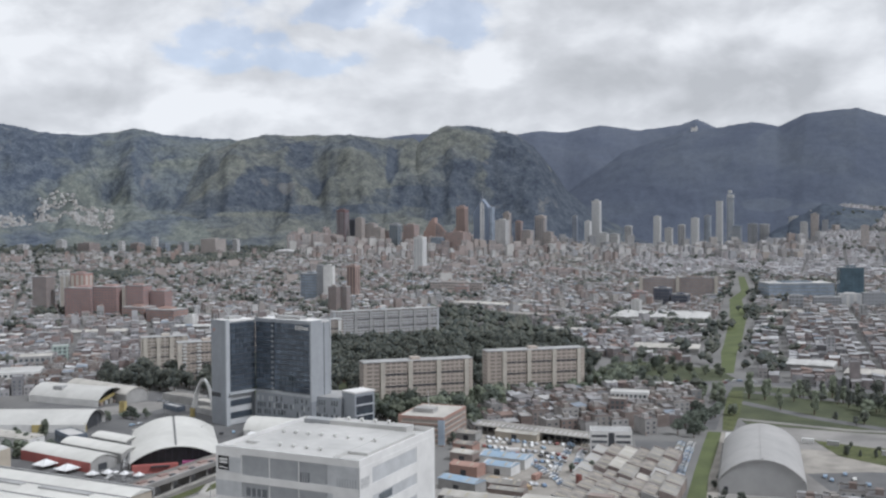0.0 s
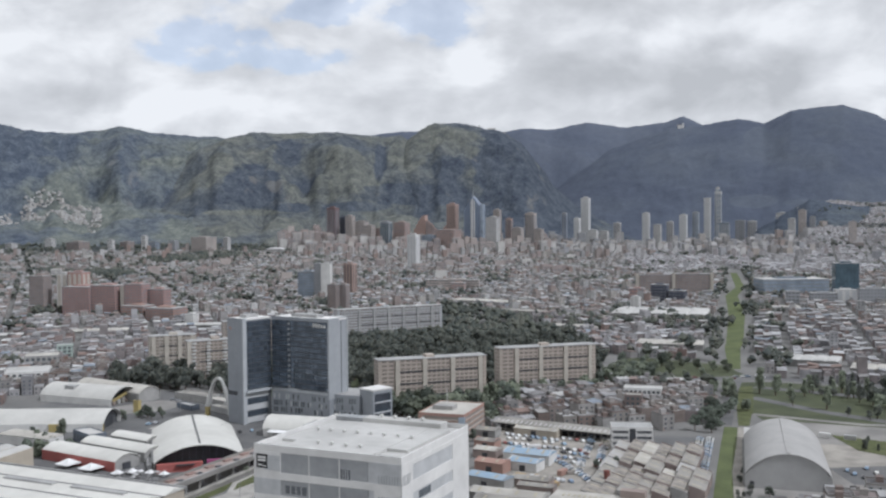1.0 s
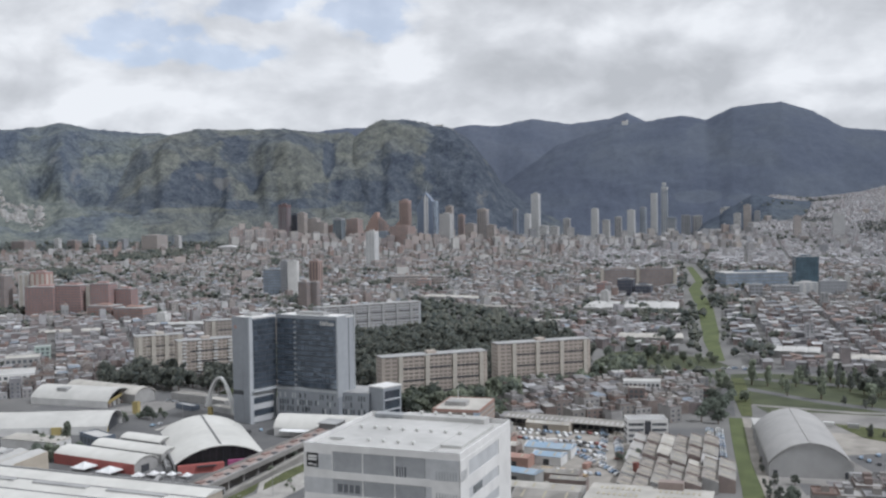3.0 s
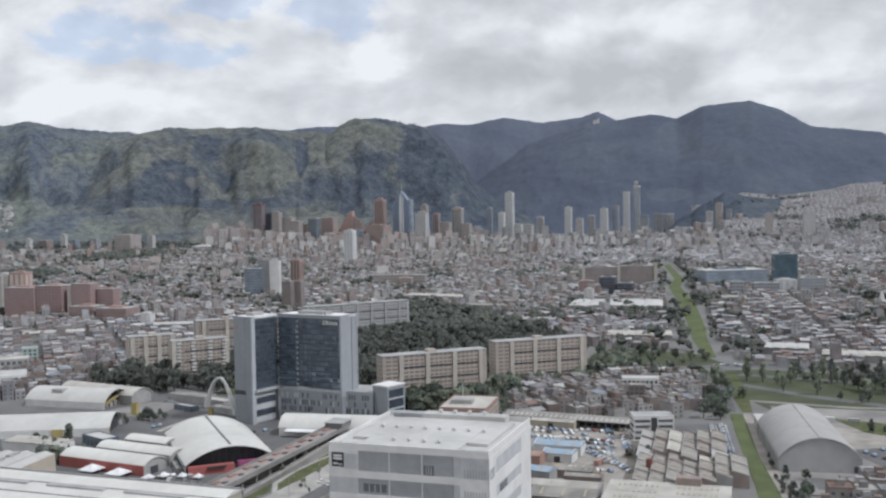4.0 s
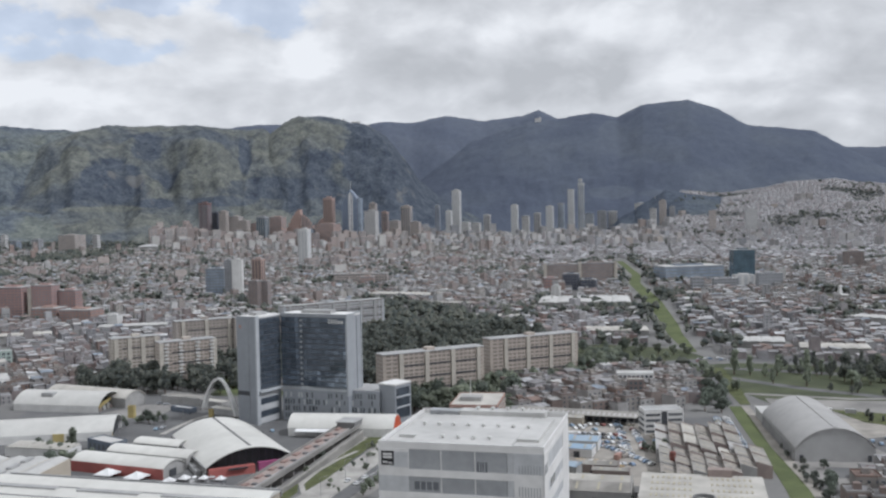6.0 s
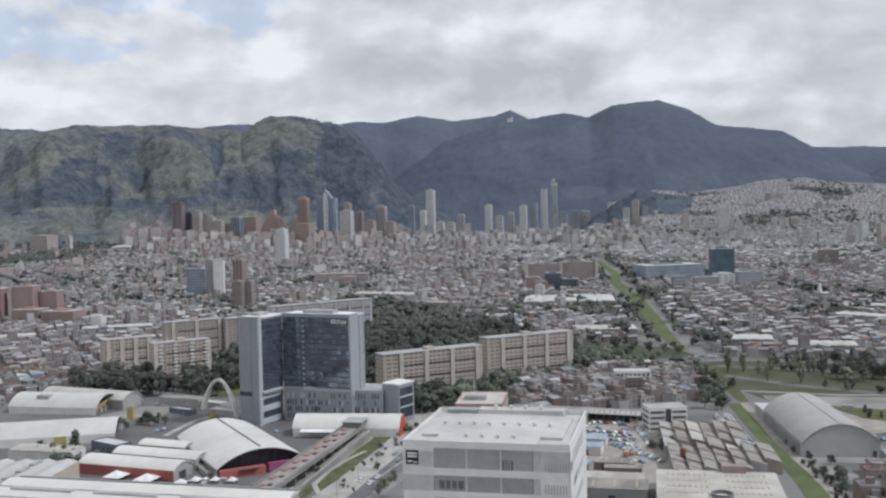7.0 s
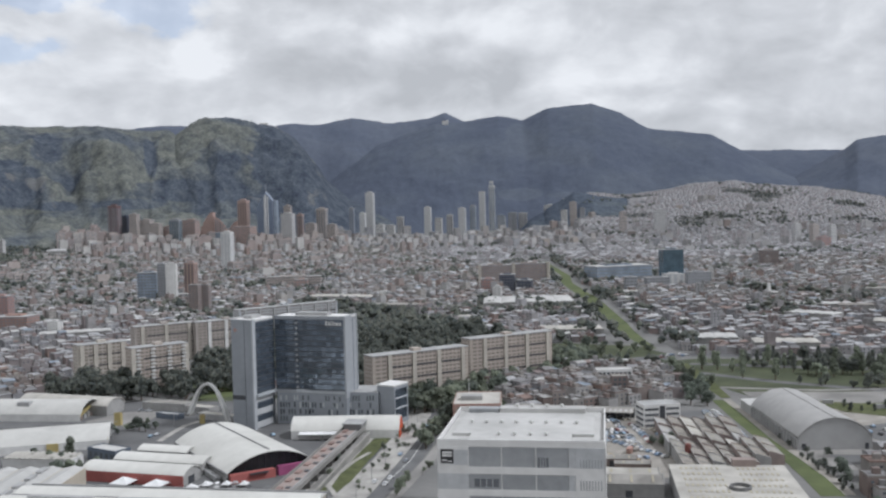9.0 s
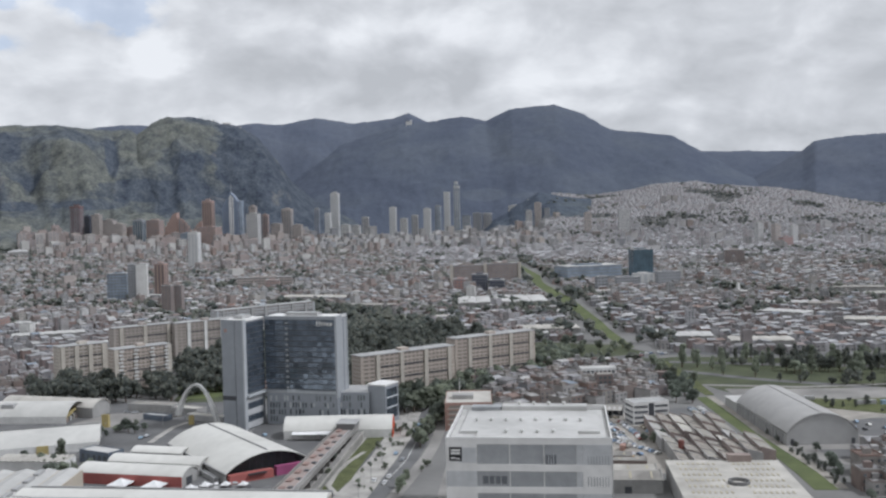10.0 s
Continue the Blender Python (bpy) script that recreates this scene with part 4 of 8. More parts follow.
    for k in range(6):
        part("louvre", Build().box(W + 0.12, W + 0.2, 0.7 + k * 1.1, 1.1 + k * 1.1, H - 10.2, H - 6.6), M_screen, o)
    s = part("sign", Build().box(1.2, 6.0, -0.3, -0.12, H - 8.8, H - 3.6), M_sign, o, "black sign board with white bars")
    part("sign_bar", Build().box(1.8, 5.4, -0.36, -0.3, H - 5.2, H - 4.4), M_white, s)
    part("sign_bar", Build().box(1.8, 5.4, -0.36, -0.3, H - 6.3, H - 5.5), M_white, s)
    part("sign_bar", Build().box(1.8, 3.6, -0.36, -0.3, H - 8.0, H - 7.4), M_white, s)
    part("sign_bar", Build().box(3.9, 5.4, -0.36, -0.3, H - 8.2, H - 7.8), M_white, s)


office_building()


# ---- hotel ----
def hotel():
    o = thing("hotel", pose(-90, 606, 0), "grey-clad V-shaped glass hotel tower on a podium", "hotel")
    base = Vector((-90, 606, 0))

    def wing(p, q, depth, flip, panes, z0, z1, floors):
        """Glass face from p to q, the wing lying behind it."""
        m = pose(-90, 606, 0).inverted() @ frame_of(p, q)
        length = math.hypot(q[0] - p[0], q[1] - p[1])
        y0, y1 = (0.25, depth) if not flip else (-depth, -0.25)
        part("wall", Build().box(0.05, length - 0.05, y0, y1, z0 * 0, z1 - 0.6), M_hotel, o, at=m)
        part("roof", Build().box(-0.2, length + 0.2, y0 - 0.2, y1 + 0.2, z1 - 0.6, z1 + 0.4), M_white, o, "white roof rim", at=m)
        part("plant_room", Build().box(length * 0.25, length * 0.7, (y0 + y1) / 2 - depth * 0.2, (y0 + y1) / 2 + depth * 0.2, z1 + 0.4, z1 + 2.2), M_parapet, o, at=m)
        pw, fh = length / panes, (z1 - 1.5 - z0) / floors
        pm = Build().box(0.09, pw - 0.09, -0.06, 0.06, 0.45, fh - 0.12).mesh("pane")
        pm.materials.append(M_hglass)
        sy, tip = 0.0, random.Random(panes)
        part("curtain_wall", Build().box(0.1, length - 0.1, (0.1 if not flip else -0.24), (0.24 if not flip else -0.1), z0, z1 - 1.5), M_mullion, o, at=m)
        for f in range(floors):
            for k in range(panes):
                part("pane", pm, M_hglass, o, at=m @ pose(k * pw, sy, z0 + f * fh, tip.uniform(-0.9, 0.9), 0, tip.uniform(-0.7, 0.7)))
        for f in range(floors + 1):
            part("floor_edge", Build().box(0.05, length - 0.05, -0.14 if not flip else -0.1, 0.1 if not flip else 0.14, z0 + f * fh - 0.14, z0 + f * fh + 0.2), M_mullion, o, at=m)
        return m

    # left wing: its glass runs back from the end wall to the inner corner
    wing((-101.6, 588.6), (-90.2, 606.2), 14.6, False, 7, 20.5, 63.2, 13)
    wing((-89.6, 606.0), (-49.2, 585.2), 16.5, False, 15, 20.5, 63.2, 13)
    inv = pose(-90, 606, 0).inverted()
    # end walls, with a pale upright fin at the front edge
    m = inv @ frame_of((-114.0, 596.6), (-101.6, 588.6))
    part("end_wall", Build().box(-0.3, 8.6, -0.5, 0.6, 0, 63.6), M_hotel, o, at=m)
    part("end_wall", Build().box(9.2, 14.2, -0.9, 0.6, 0, 63.6), M_hotel, o, at=m)
    part("slot", Build().box(8.6, 9.2, -0.1, 0.5, 0, 63), M_dark, o, at=m)
    part("fin", Build().box(14.2, 15.2, -1.3, 1.4, 0, 63.9), M_hotel_lt, o, "pale vertical fin", at=m)
    part("slot", Build().box(-0.35, 8.6, -0.55, -0.45, 17, 19.5), M_dark, o, at=m)
    badge = Build()
    badge.tube((2.6, -0.62, 57.5), (2.6, -0.5, 57.5), 1.1, 1.1, 14)
    part("badge", badge, M_brickpk, o, "small faded red round badge", at=m)
    m = inv @ frame_of((-49.2, 585.2), (-42.0, 600.4))
    part("end_wall", Build().box(-0.8, 17.0, -0.5, 0.6, 16, 64.0), M_endwall, o, "grey end wall", at=m)
    part("slot", Build().box(10.8, 11.5, -0.56, -0.4, 17, 63), M_mullion, o, at=m)
    part("fin", Build().box(16.4, 17.2, -1.0, 0.8, 16, 64.2), M_hotel_lt, o, "pale vertical fin", at=m)
    m = inv @ frame_of((-89.6, 606.0), (-49.2, 585.2))
    part("fascia", Build().box(0, 45.2, -0.4, 0.3, 61.8, 63.9), M_hotel, o, at=m)
    # name on the facade drawn as plain bars
    for k, (x, w, h) in enumerate(((33.6, 0.7, 2.6), (35.3, 0.7, 2.6), (36.6, 0.4, 2.0), (37.6, 0.4, 2.6), (38.7, 0.6, 2.2), (40.0, 1.2, 1.7), (41.9, 1.3, 1.7))):
        part("sign_bar", Build().box(x, x + w, -0.75, -0.4, 58.4, 58.4 + h), M_white, o, at=m)
    for f in range(13):
        part("balcony", Build().box(13.6, 15.2, -0.8, 0.0, 21.2 + f * 3.17, 22.3 + f * 3.17), M_screen, o, at=m)
    # podium
    p0, p1 = (-89.0, 602.6), (-31.0, 583.5)
    m = inv @ frame_of(p0, p1)
    L = math.hypot(p1[0] - p0[0], p1[1] - p0[1])
    pod = part("podium", Build().box(0, L, 0, 24, 0, 18.6), M_hotel, o, "grey podium with scattered narrow windows", at=m)
    part("terrace", Build().box(0.5, L - 0.5, 0.5, 23.5, 18.6, 18.9), M_parapet, o, at=m)
    part("balustrade", Build().box(12, 43, -0.1, 0.1, 18.6, 20.6), M_hotel_lt, o, at=m)
    rnd = random.Random(4)
    for row in range(4):
        x = 1.5
        while x < L - 2:
            if rnd.random() < 0.62:
                part("window", Build().box(x, x + 0.9, -0.12, 0.02, 1.6 + row * 4.1, 4.6 + row * 4.1), M_wglass if rnd.random() < 0.8 else M_screenlt, pod)
            x += 1.7
    m1 = inv @ frame_of((-89.6, 606.0), (-49.2, 585.2))
    for row in range(4):
        x = 9.0
        while x < 43.5:
            if rnd.random() < 0.6:
                part("window", Build().box(x, x + 0.9, 0.12, 0.27, 1.6 + row * 4.1 + (0.8 if rnd.random() < 0.3 else 0), 4.6 + row * 4.1), M_wglass if rnd.random() < 0.75 else M_screenlt, o, at=m1)
            x += 1.75
    part("ledge", Build().box(0.5, 45.2, -0.3, 0.27, 18.4, 19.6), M_hotel_lt, o, "pale ledge over the base", at=m1)
    # glazed entrance slot between wing and podium
    m2 = inv @ frame_of((-101.6, 588.6), (-90.2, 606.2))
    for k in range(5):
        part("entrance_glass", Build().box(1, 18, -0.1, 0.25, 0.6 + k * 3.7, 3.9 + k * 3.7), M_hglass if k % 2 else M_screenlt, o, at=m2)
    part("canopy", Build().box(0.5, 20, -2.2, 0.2, 18.9, 20.2), M_hotel_lt, o, at=m2)
    # annex
    m3 = inv @ frame_of((-31.2, 586.6), (-22.0, 579.2))
    part("annex", Build().box(0, 11.8, 0, 15, 0, 22.4), M_hotel, o, at=m3)
    part("annex_roof", Build().box(-0.3, 12.1, -0.3, 15.3, 22.4, 23.2), M_white, o, "white flat annex roof", at=m3)
    part("annex_glass", Build().box(11.8, 11.95, 1.2, 13.5, 3, 20.5), M_hglass, o, at=m3)
    for z in (9, 15):
        part("annex_slab", Build().box(11.9, 12.4, 1, 13.8, z, z + 0.8), M_hotel_lt, o, at=m3)


hotel()


# ---- arch ----
def steel_arch():
    o = thing("monumental_arch", pose(-130.9, 627.5, 0, 0, 0, -49), "tall white painted steel arch on the square", "arch")
    b = Build()
    n, half, top = 36, 19.4, 21.6
    rings = []
    for k in range(n + 1):
        u = -1 + 2 * k / n
        x, z = half * u, top * (1 - abs(u) ** 2.0)
        dx, dz = half, -top * 2.0 * abs(u) * (1 if u > 0 else -1)
        d = math.hypot(dx, dz)
        nx, nz = -dz / d, dx / d
        t = 0.7 + 0.75 * abs(u) ** 2
        rings.append([(x + nx * t * s, w, z + nz * t * s) for s, w in ((-1, -t), (1, -t), (1, t), (-1, t))])
    for a, c in zip(rings, rings[1:]):
        for i in range(4):
            b.face(a[i], a[(i + 1) % 4], c[(i + 1) % 4], c[i])
    part("arch_rib", b, M_arch, o)
    for x in (-19.4, 19.4):
        part("footing", Build().box(x - 2, x + 2, -2.2, 2.2, 0, 1.0), M_concrete, o)


steel_arch()

# ---- exhibition halls ----
DOME = frame_of((-91, 478), (-91 + 0.39, 478 - 0.92)) @ pose(-83, 0, 0)
# the hall's arched ends are solid, coloured dark for the shade inside
dome = hall(DOME @ pose(0, 1.2, 0), 80, 22.2, 4.8, 12.3, "large vaulted exhibition hall with a white roof and dark arched front", M_dark, "arched front wall painted dark like a shaded interior", M_greywall, seams=(), inset=5.0)
b = Build()
b.box(1, 77, -0.55, 0.55, 12.16, 12.5)
part("ridge_gutter", b, M_seam, dome)
part("red_entrance", Build().box(78.5, 82, -21, 1, 0, 4.0), M_red, dome, "red entrance block")
part("magenta_entrance", Build().box(78, 81, 3, 20, 0, 4.4), M_magenta, dome, "magenta entrance block")
for k in range(9):
    part("side_bay", Build().box(2 + k * 8, 9.4 + k * 8, -25.4, -23, 0, 2.6 - 0.15 * (k % 3)), M_parapet, dome)
part("side_gutter", Build().box(1, 79, -23.2, -22.3, 4.2, 5.0), M_seam, dome)
for k in range(12):
    part("front_post", Build().box(75.2, 75.5, -18.4 + k * 3.3, -18.1 + k * 3.3, 4.0, 5.6 + 5.4 * (1 - ((k - 5.5) / 6.2) ** 2)), M_mullion, dome)
part("entrance_canopy", Build().box(79, 83.5, -12, -3, 3.2, 3.7), M_dark, dome)


def red_hall(p, q, depth, label, red):
    m = frame_of(p, q)
    L = math.hypot(q[0] - p[0], q[1] - p[1])
    h = hall(m @ pose(0, depth / 2, 0), L, depth / 2, 5.2, 5.2 + depth * 0.17, label, M_greywall, "grey arched end wall", M_greywall)
    if red:
        part("front_wall", Build().box(0.2, L - 0.2, -depth / 2 - 0.35, -depth / 2 + 0.05, 0, 5.0), M_red, h, "red painted front wall")
        part("door", Build().box(L - 0.55, L - 0.35, -3, 2, 0, 3.6), M_dark, h)


red_hall((-181, 496), (-131, 472), 16, "white vaulted hall with a red front wall", True)
red_hall((-169, 514), (-124, 492), 13, "white vaulted hall behind the red-fronted one", False)
red_hall((-160, 531), (-134, 518), 11, "small white vaulted exhibition hall", False)

LONGHALL = pose(0, 0, 2.0) @ frame_of((-190, 442), (-68, 400))
lh = thing("exhibition_hall", LONGHALL, "long low hall with a broad white sheet roof and dark gutters", "hall", "exhibition halls")
Lx = 129
part("wall", Build().box(0.5, Lx - 0.5, -70, -0.5, -2.0, 11), M_beige, lh)
for k in range(5):
    y1, y0 = -k * 14, -(k + 1) * 14
    b = Build().solid([(0, y0 + 0.9, 11), (Lx, y0 + 0.9, 11), (Lx, y1 - 0.5, 11), (0, y1 - 0.5, 11), (0, (y0 + y1) / 2, 12.6), (Lx, (y0 + y1) / 2, 12.6)], [(0, 1, 5, 4), (2, 3, 4, 5), (1, 2, 5), (3, 0, 4)])
    part("roof_bay", b, M_barrel, lh)
    part("roof_gutter", Build().box(0, Lx, y1 - 0.9, y1 + 0.7, 10.6, 11.1), M_seam, lh)
for k in range(3):
    part("roof_monitor", Build().box(12 + k * 38, 40 + k * 38, -22.4, -19.6, 11.4, 13.0), M_parapet, lh)
part("fascia", Build().box(0, Lx, 0, 0.6, 8.6, 11.6), M_parapet, lh)

BEIGE = frame_of((-174.5, 475), (-184, 420))
bh = thing("exhibition_hall", BEIGE, "beige-walled hall with a pale ridged roof", "hall", "exhibition halls")
part("wall", Build().box(0, 56, -60, 0, 0, 11.0), M_beige, bh)
for k in range(6):
    b = Build().solid([(0, -k * 10 - 10, 11), (56, -k * 10 - 10, 11), (56, -k * 10 - 0.6, 11), (0, -k * 10 - 0.6, 11), (0, -k * 10 - 5, 12.2), (56, -k * 10 - 5, 12.2)], [(0, 1, 5, 4), (2, 3, 4, 5), (1, 2, 5), (3, 0, 4)])
    part("roof_bay", b, M_roofw, bh)
for k in range(4):
    part("roof_vent_box", Build().box(6 + k * 12, 14 + k * 12, -17, -14.5, 12, 13.2), M_parapet, bh)

long_vault = hall(pose(-272, 570, 0, 0, 0, 5.5), 92, 16, 4.6, 10.6, "long white vaulted hall with a yellow-edged end", M_dark, "end wall painted dark like an open vault", M_whitewall, inset=2.5, roof_mat=M_barrelgrey)
part("ridge_gutter", Build().box(0.5, 91, 3.2, 4.4, 10.0, 10.75), M_seam, long_vault)
part("end_frame", Build().box(90.6, 91.4, -15.6, -13.2, 0, 5.2), M_yellow, long_vault, "yellow end frame")
part("end_frame", Build().box(60, 66, -16.6, -16.1, 0, 4.6), M_yellow, long_vault, "yellow wall panel")
far_vault = hall(frame_of((-264, 671), (-204, 653)), 62, 14, 4.5, 11.2, "broad white vaulted hall with a arched end wall painted dark like an open hall", M_dark, "arched end wall painted dark like an open hall", M_whitewall, inset=6, roof_mat=M_barrelgrey)
part("stair", Build().solid([(57, -9, 1.5), (59, -9, 1.5), (59, 8, 6.2), (57, 8, 6.2), (57, -9, 2.9), (59, -9, 2.9), (59, 8, 7.6), (57, 8, 7.6)], [(4, 5, 6, 7), (0, 1, 5, 4), (1, 2, 6, 5), (2, 3, 7, 6), (3, 0, 4, 7)]), M_yellow, far_vault, "sloping yellow stair flank")
for k in range(5):
    part("stand", Build().box(57, 60, -10 + k * 4.4, -7.2 + k * 4.4, 0, 2.0 + 0.9 * (k % 3)), (M_brown, M_parapet, M_fibre)[k % 3], far_vault)
part("roof_box", Build().box(18, 26, -9.6, -4, 8.6, 11.0), M_parapet, far_vault)
hall(frame_of((-252, 694), (-190, 660)), 70, 9, 6.5, 10.5, "low grey-roofed vaulted hall", M_greywall, "grey end wall", M_greywall, roof_mat=M_fibrelt)
hall(frame_of((-80, 567), (-22, 555)), 60, 10, 4.8, 10.8, "white vaulted hall with an orange end", M_orange, "orange arched end wall", M_whitewall, inset=-0.2)
lean = thing("market_canopy", frame_of((-78, 552), (-50, 545)), "low white canopy roof on posts", "canopy")
part("canopy_roof", Build().solid([(0, 0, 3.4), (27, 0, 3.4), (27, 9, 4.4), (0, 9, 4.4), (0, 0, 3.7), (27, 0, 3.7), (27, 9, 4.7), (0, 9, 4.7)], [(3, 2, 1, 0), (4, 5, 6, 7), (0, 1, 5, 4), (1, 2, 6, 5), (2, 3, 7, 6), (3, 0, 4, 7)]), M_tent, lean)
for k in range(5):
    part("post", Build().box(0.5 + k * 6.4, 0.8 + k * 6.4, 0.5, 0.8, 0, 3.5), M_lamp, lean)


def block(name, p, q, depth, h, wall, roof, label, category, floors=2, cols=8, group="", win=True, lip=0.4, side_win=True):
    """A plain building on a plan line p to q, with window rows, a rim and a roof."""
    m = frame_of(p, q)
    m.translation.z = min(ground_z(*p), ground_z(*q)) - 0.3
    L = math.hypot(q[0] - p[0], q[1] - p[1])
    o = thing(name, m, label, category, group)
    part("wall", Build().box(0, L, 0, depth, 0, h), wall, o)
    part("roof", Build().box(0.25, L - 0.25, 0.25, depth - 0.25, h, h + 0.15), roof, o)
    for x0, x1, y0, y1 in ((0, L, 0, 0.25), (0, L, depth - 0.25, depth), (0, 0.25, 0.25, depth - 0.25), (L - 0.25, L, 0.25, depth - 0.25)):
        part("parapet", Build().box(x0, x1, y0, y1, h, h + lip + 0.2), wall, o)
    if win:
        wall_windows(o, M_wglass, 0.6, L - 0.6, 0.6, h - 0.3, cols, floors, 0)
        if side_win:
            k = max(2, int(cols * depth / L))
            wall_windows(o, M_wglass, 0.6, depth - 0.6, 0.6, h - 0.3, k, floors, L, side=1)
            wall_windows(o, M_wglass, 0.6, depth - 0.6, 0.6, h - 0.3, k, floors, 0, side=-1)
    return o, L


block("pavilion", (-186, 540), (-170, 526), 10, 6, M_bluewall, M_roofw, "slate-blue pavilion with a pale flat roof", "pavilion", 1, 5)
cor = thing("shed", frame_of((-222, 541), (-186, 529)), "shed with a pale corrugated sheet roof", "shed")
part("wall", Build().box(0, 38, -11, 0, 0, 5), M_whitewall, cor)
for k in range(13):
    b = Build().solid([(k * 2.9, -11.5, 5), (k * 2.9 + 2.7, -11.5, 5), (k * 2.9 + 2.7, 0.5, 5.6), (k * 2.9, 0.5, 5.6), (k * 2.9 + 1.35, -11.5, 5.5), (k * 2.9 + 1.35, 0.5, 6.1)], [(0, 1, 4), (1, 2, 5, 4), (2, 3, 5), (3, 0, 4, 5)])
    part("roof_sheet", b, M_fibrelt, cor)
block("gate_tower", (-186, 622), (-182.2, 621), 3, 7.2, M_yellow, M_parapet, "yellow gate tower by the halls", "tower", 1, 2, win=False)
block("pavilion", (-176, 668), (-148, 652), 12, 5, M_greywall, M_fibre, "grey flat-roofed pavilion on the square", "pavilion", 1, 8, win=False)
block("pavilion", (-150, 655), (-132, 640), 9, 4, M_greywall, M_fibrelt, "low grey kiosk near the arch", "pavilion", 1, 6, win=False)
block("pavilion", (-138, 630), (-116, 612), 8, 3.4, M_parapet, M_fibrelt, "low pavilion under the arch", "pavilion", 1, 6, win=False)
block("pavilion", (-164, 640), (-150, 629), 6, 3, M_bluewall, M_parapet, "small slate-blue kiosk on the square", "pavilion", 1, 3, win=False)
block("banner_tower", (-135.5, 614), (-132.8, 613), 1.6, 5.2, M_yellow, M_parapet, "slim yellow banner tower by the hall", "tower", 1, 2, win=False)


def tent(x, y, w, h, rot):
    o = thing("market_tent", pose(x, y, 0, 0, 0, rot), "white peaked market tent", "tent", "white market tents")
    b = Build()
    s = w / 2
    b.solid([(-s, -s, h * 0.45), (s, -s, h * 0.45), (s, s, h * 0.45), (-s, s, h * 0.45), (0, 0, h)], [(0, 1, 4), (1, 2, 4), (2, 3, 4), (3, 0, 4)])
    part("canvas", b, M_tent, o)
    for px, py in ((-s, -s), (s, -s), (s, s), (-s, s)):
        part("pole", Build().tube((px * 0.96, py * 0.96, 0), (px * 0.96, py * 0.96, h * 0.46), 0.08, 0.08, 6), M_lamp, o)


for x, y, w, h in ((-159, 480.5, 9.5, 4.6), (-143.5, 473, 9.5, 4.4), (-127, 465.6, 5, 3.2), (-120.7, 469, 5, 3.2), (-111.5, 468, 4, 3.0), (-103.5, 466, 4, 3.0)):
    tent(x, y, w, h, 64)


def market_stall(x, y, rot, mat, label):
    """A stall table under a small canopy."""
    o = thing("market_stall", pose(x, y, 0, 0, 0, rot), label, "stall", "market stalls")
    part("table", Build().box(-1.0, 1.0, -0.5, 0.5, 0.7, 0.9), M_parapet, o)
    for px, py in ((-1, -0.6), (1, -0.6), (1, 0.6), (-1, 0.6)):
        part("post", Build().box(px - 0.05, px + 0.05, py - 0.05, py + 0.05, 0, 2.2), M_lamp, o)
    part("canopy", Build().solid([(-1.4, -1, 2.1), (1.4, -1, 2.1), (1.4, 1, 2.1), (-1.4, 1, 2.1), (-0.9, 0, 2.8), (0.9, 0, 2.8)], [(0, 1, 5, 4), (2, 3, 4, 5), (1, 2, 5), (3, 0, 4), (3, 2, 1, 0)]), mat, o)


stall_rnd = random.Random(62)
for k in range(12):
    u, v = stall_rnd.random(), stall_rnd.uniform(-7, 7)
    mat, tone = stall_rnd.choice(((M_tent, "white"), (M_seam, "dark grey"), (M_parapet, "pale grey"), (M_dark, "black")))
    market_stall(-126 + 34 * u - v * 0.4, 463 - 4 * u + v, stall_rnd.uniform(0, 180), mat, tone + " canopied market stall before the hall")

# ---- elevated walkway ----
WALK = frame_of((-102.5, 378), (-46, 552))
wk = thing("elevated_walkway", WALK, "long elevated concrete walkway with reddish deck and planters", "walkway")
part("deck", Build().box(0, 181, -5.5, 5.5, 5.6, 6.6), M_concrete, wk)
part("deck_paving", Build().box(0, 181, -2.2, 4.8, 6.6, 6.72), M_deck, wk, "reddish paved deck")
for y in (-5.6, 5.3):
    part("parapet", Build().box(0, 181, y, y + 0.35, 6.6, 7.7), M_concrete, wk)
part("kerb", Build().box(0, 181, -2.6, -2.2, 6.6, 7.0), M_parapet, wk)
for k in range(14):
    part("pier", Build().box(6 + k * 12.6, 7.4 + k * 12.6, -3.5, 3.5, 0, 5.6), M_concrete, wk)
for k in range(12):
    pl = part("planter", Build().box(12 + k * 14, 17 + k * 14, 1.4, 3.8, 6.72, 7.4), M_planter, wk)
part("side_ramp", Build().solid([(8, -9, 0.2), (176, -9, 0.2), (176, -5.6, 0.2), (8, -5.6, 0.2), (8, -9, 0.6), (176, -9, 4.4), (176, -5.6, 4.4), (8, -5.6, 0.6)], [(4, 5, 6, 7), (0, 1, 5, 4), (1, 2, 6, 5), (2, 3, 7, 6), (3, 0, 4, 7)]), M_concrete, wk, "long concrete ramp beside the deck")
part("ramp_rail", Build().solid([(8, -9.3, 0.5), (176, -9.3, 4.3), (176, -9, 4.3), (8, -9, 0.5), (8, -9.3, 1.5), (176, -9.3, 5.4), (176, -9, 5.4), (8, -9, 1.5)], [(4, 5, 6, 7), (0, 1, 5, 4), (1, 2, 6, 5), (2, 3, 7, 6), (3, 0, 4, 7)]), M_promenade, wk)
part("link_house", Build().box(172, 184, -5.4, 4.6, 6.6, 9.8), M_seam, wk, "dark flat-roofed link to the hall")
part("link_roof", Build().box(171.4, 184.6, -6, 5.2, 9.8, 10.2), M_parapet, wk)
for k in range(11):
    part("skylight", Build().box(16 + k * 14, 18.5 + k * 14, -1.6, 0.4, 6.72, 7.2), M_dark, wk)

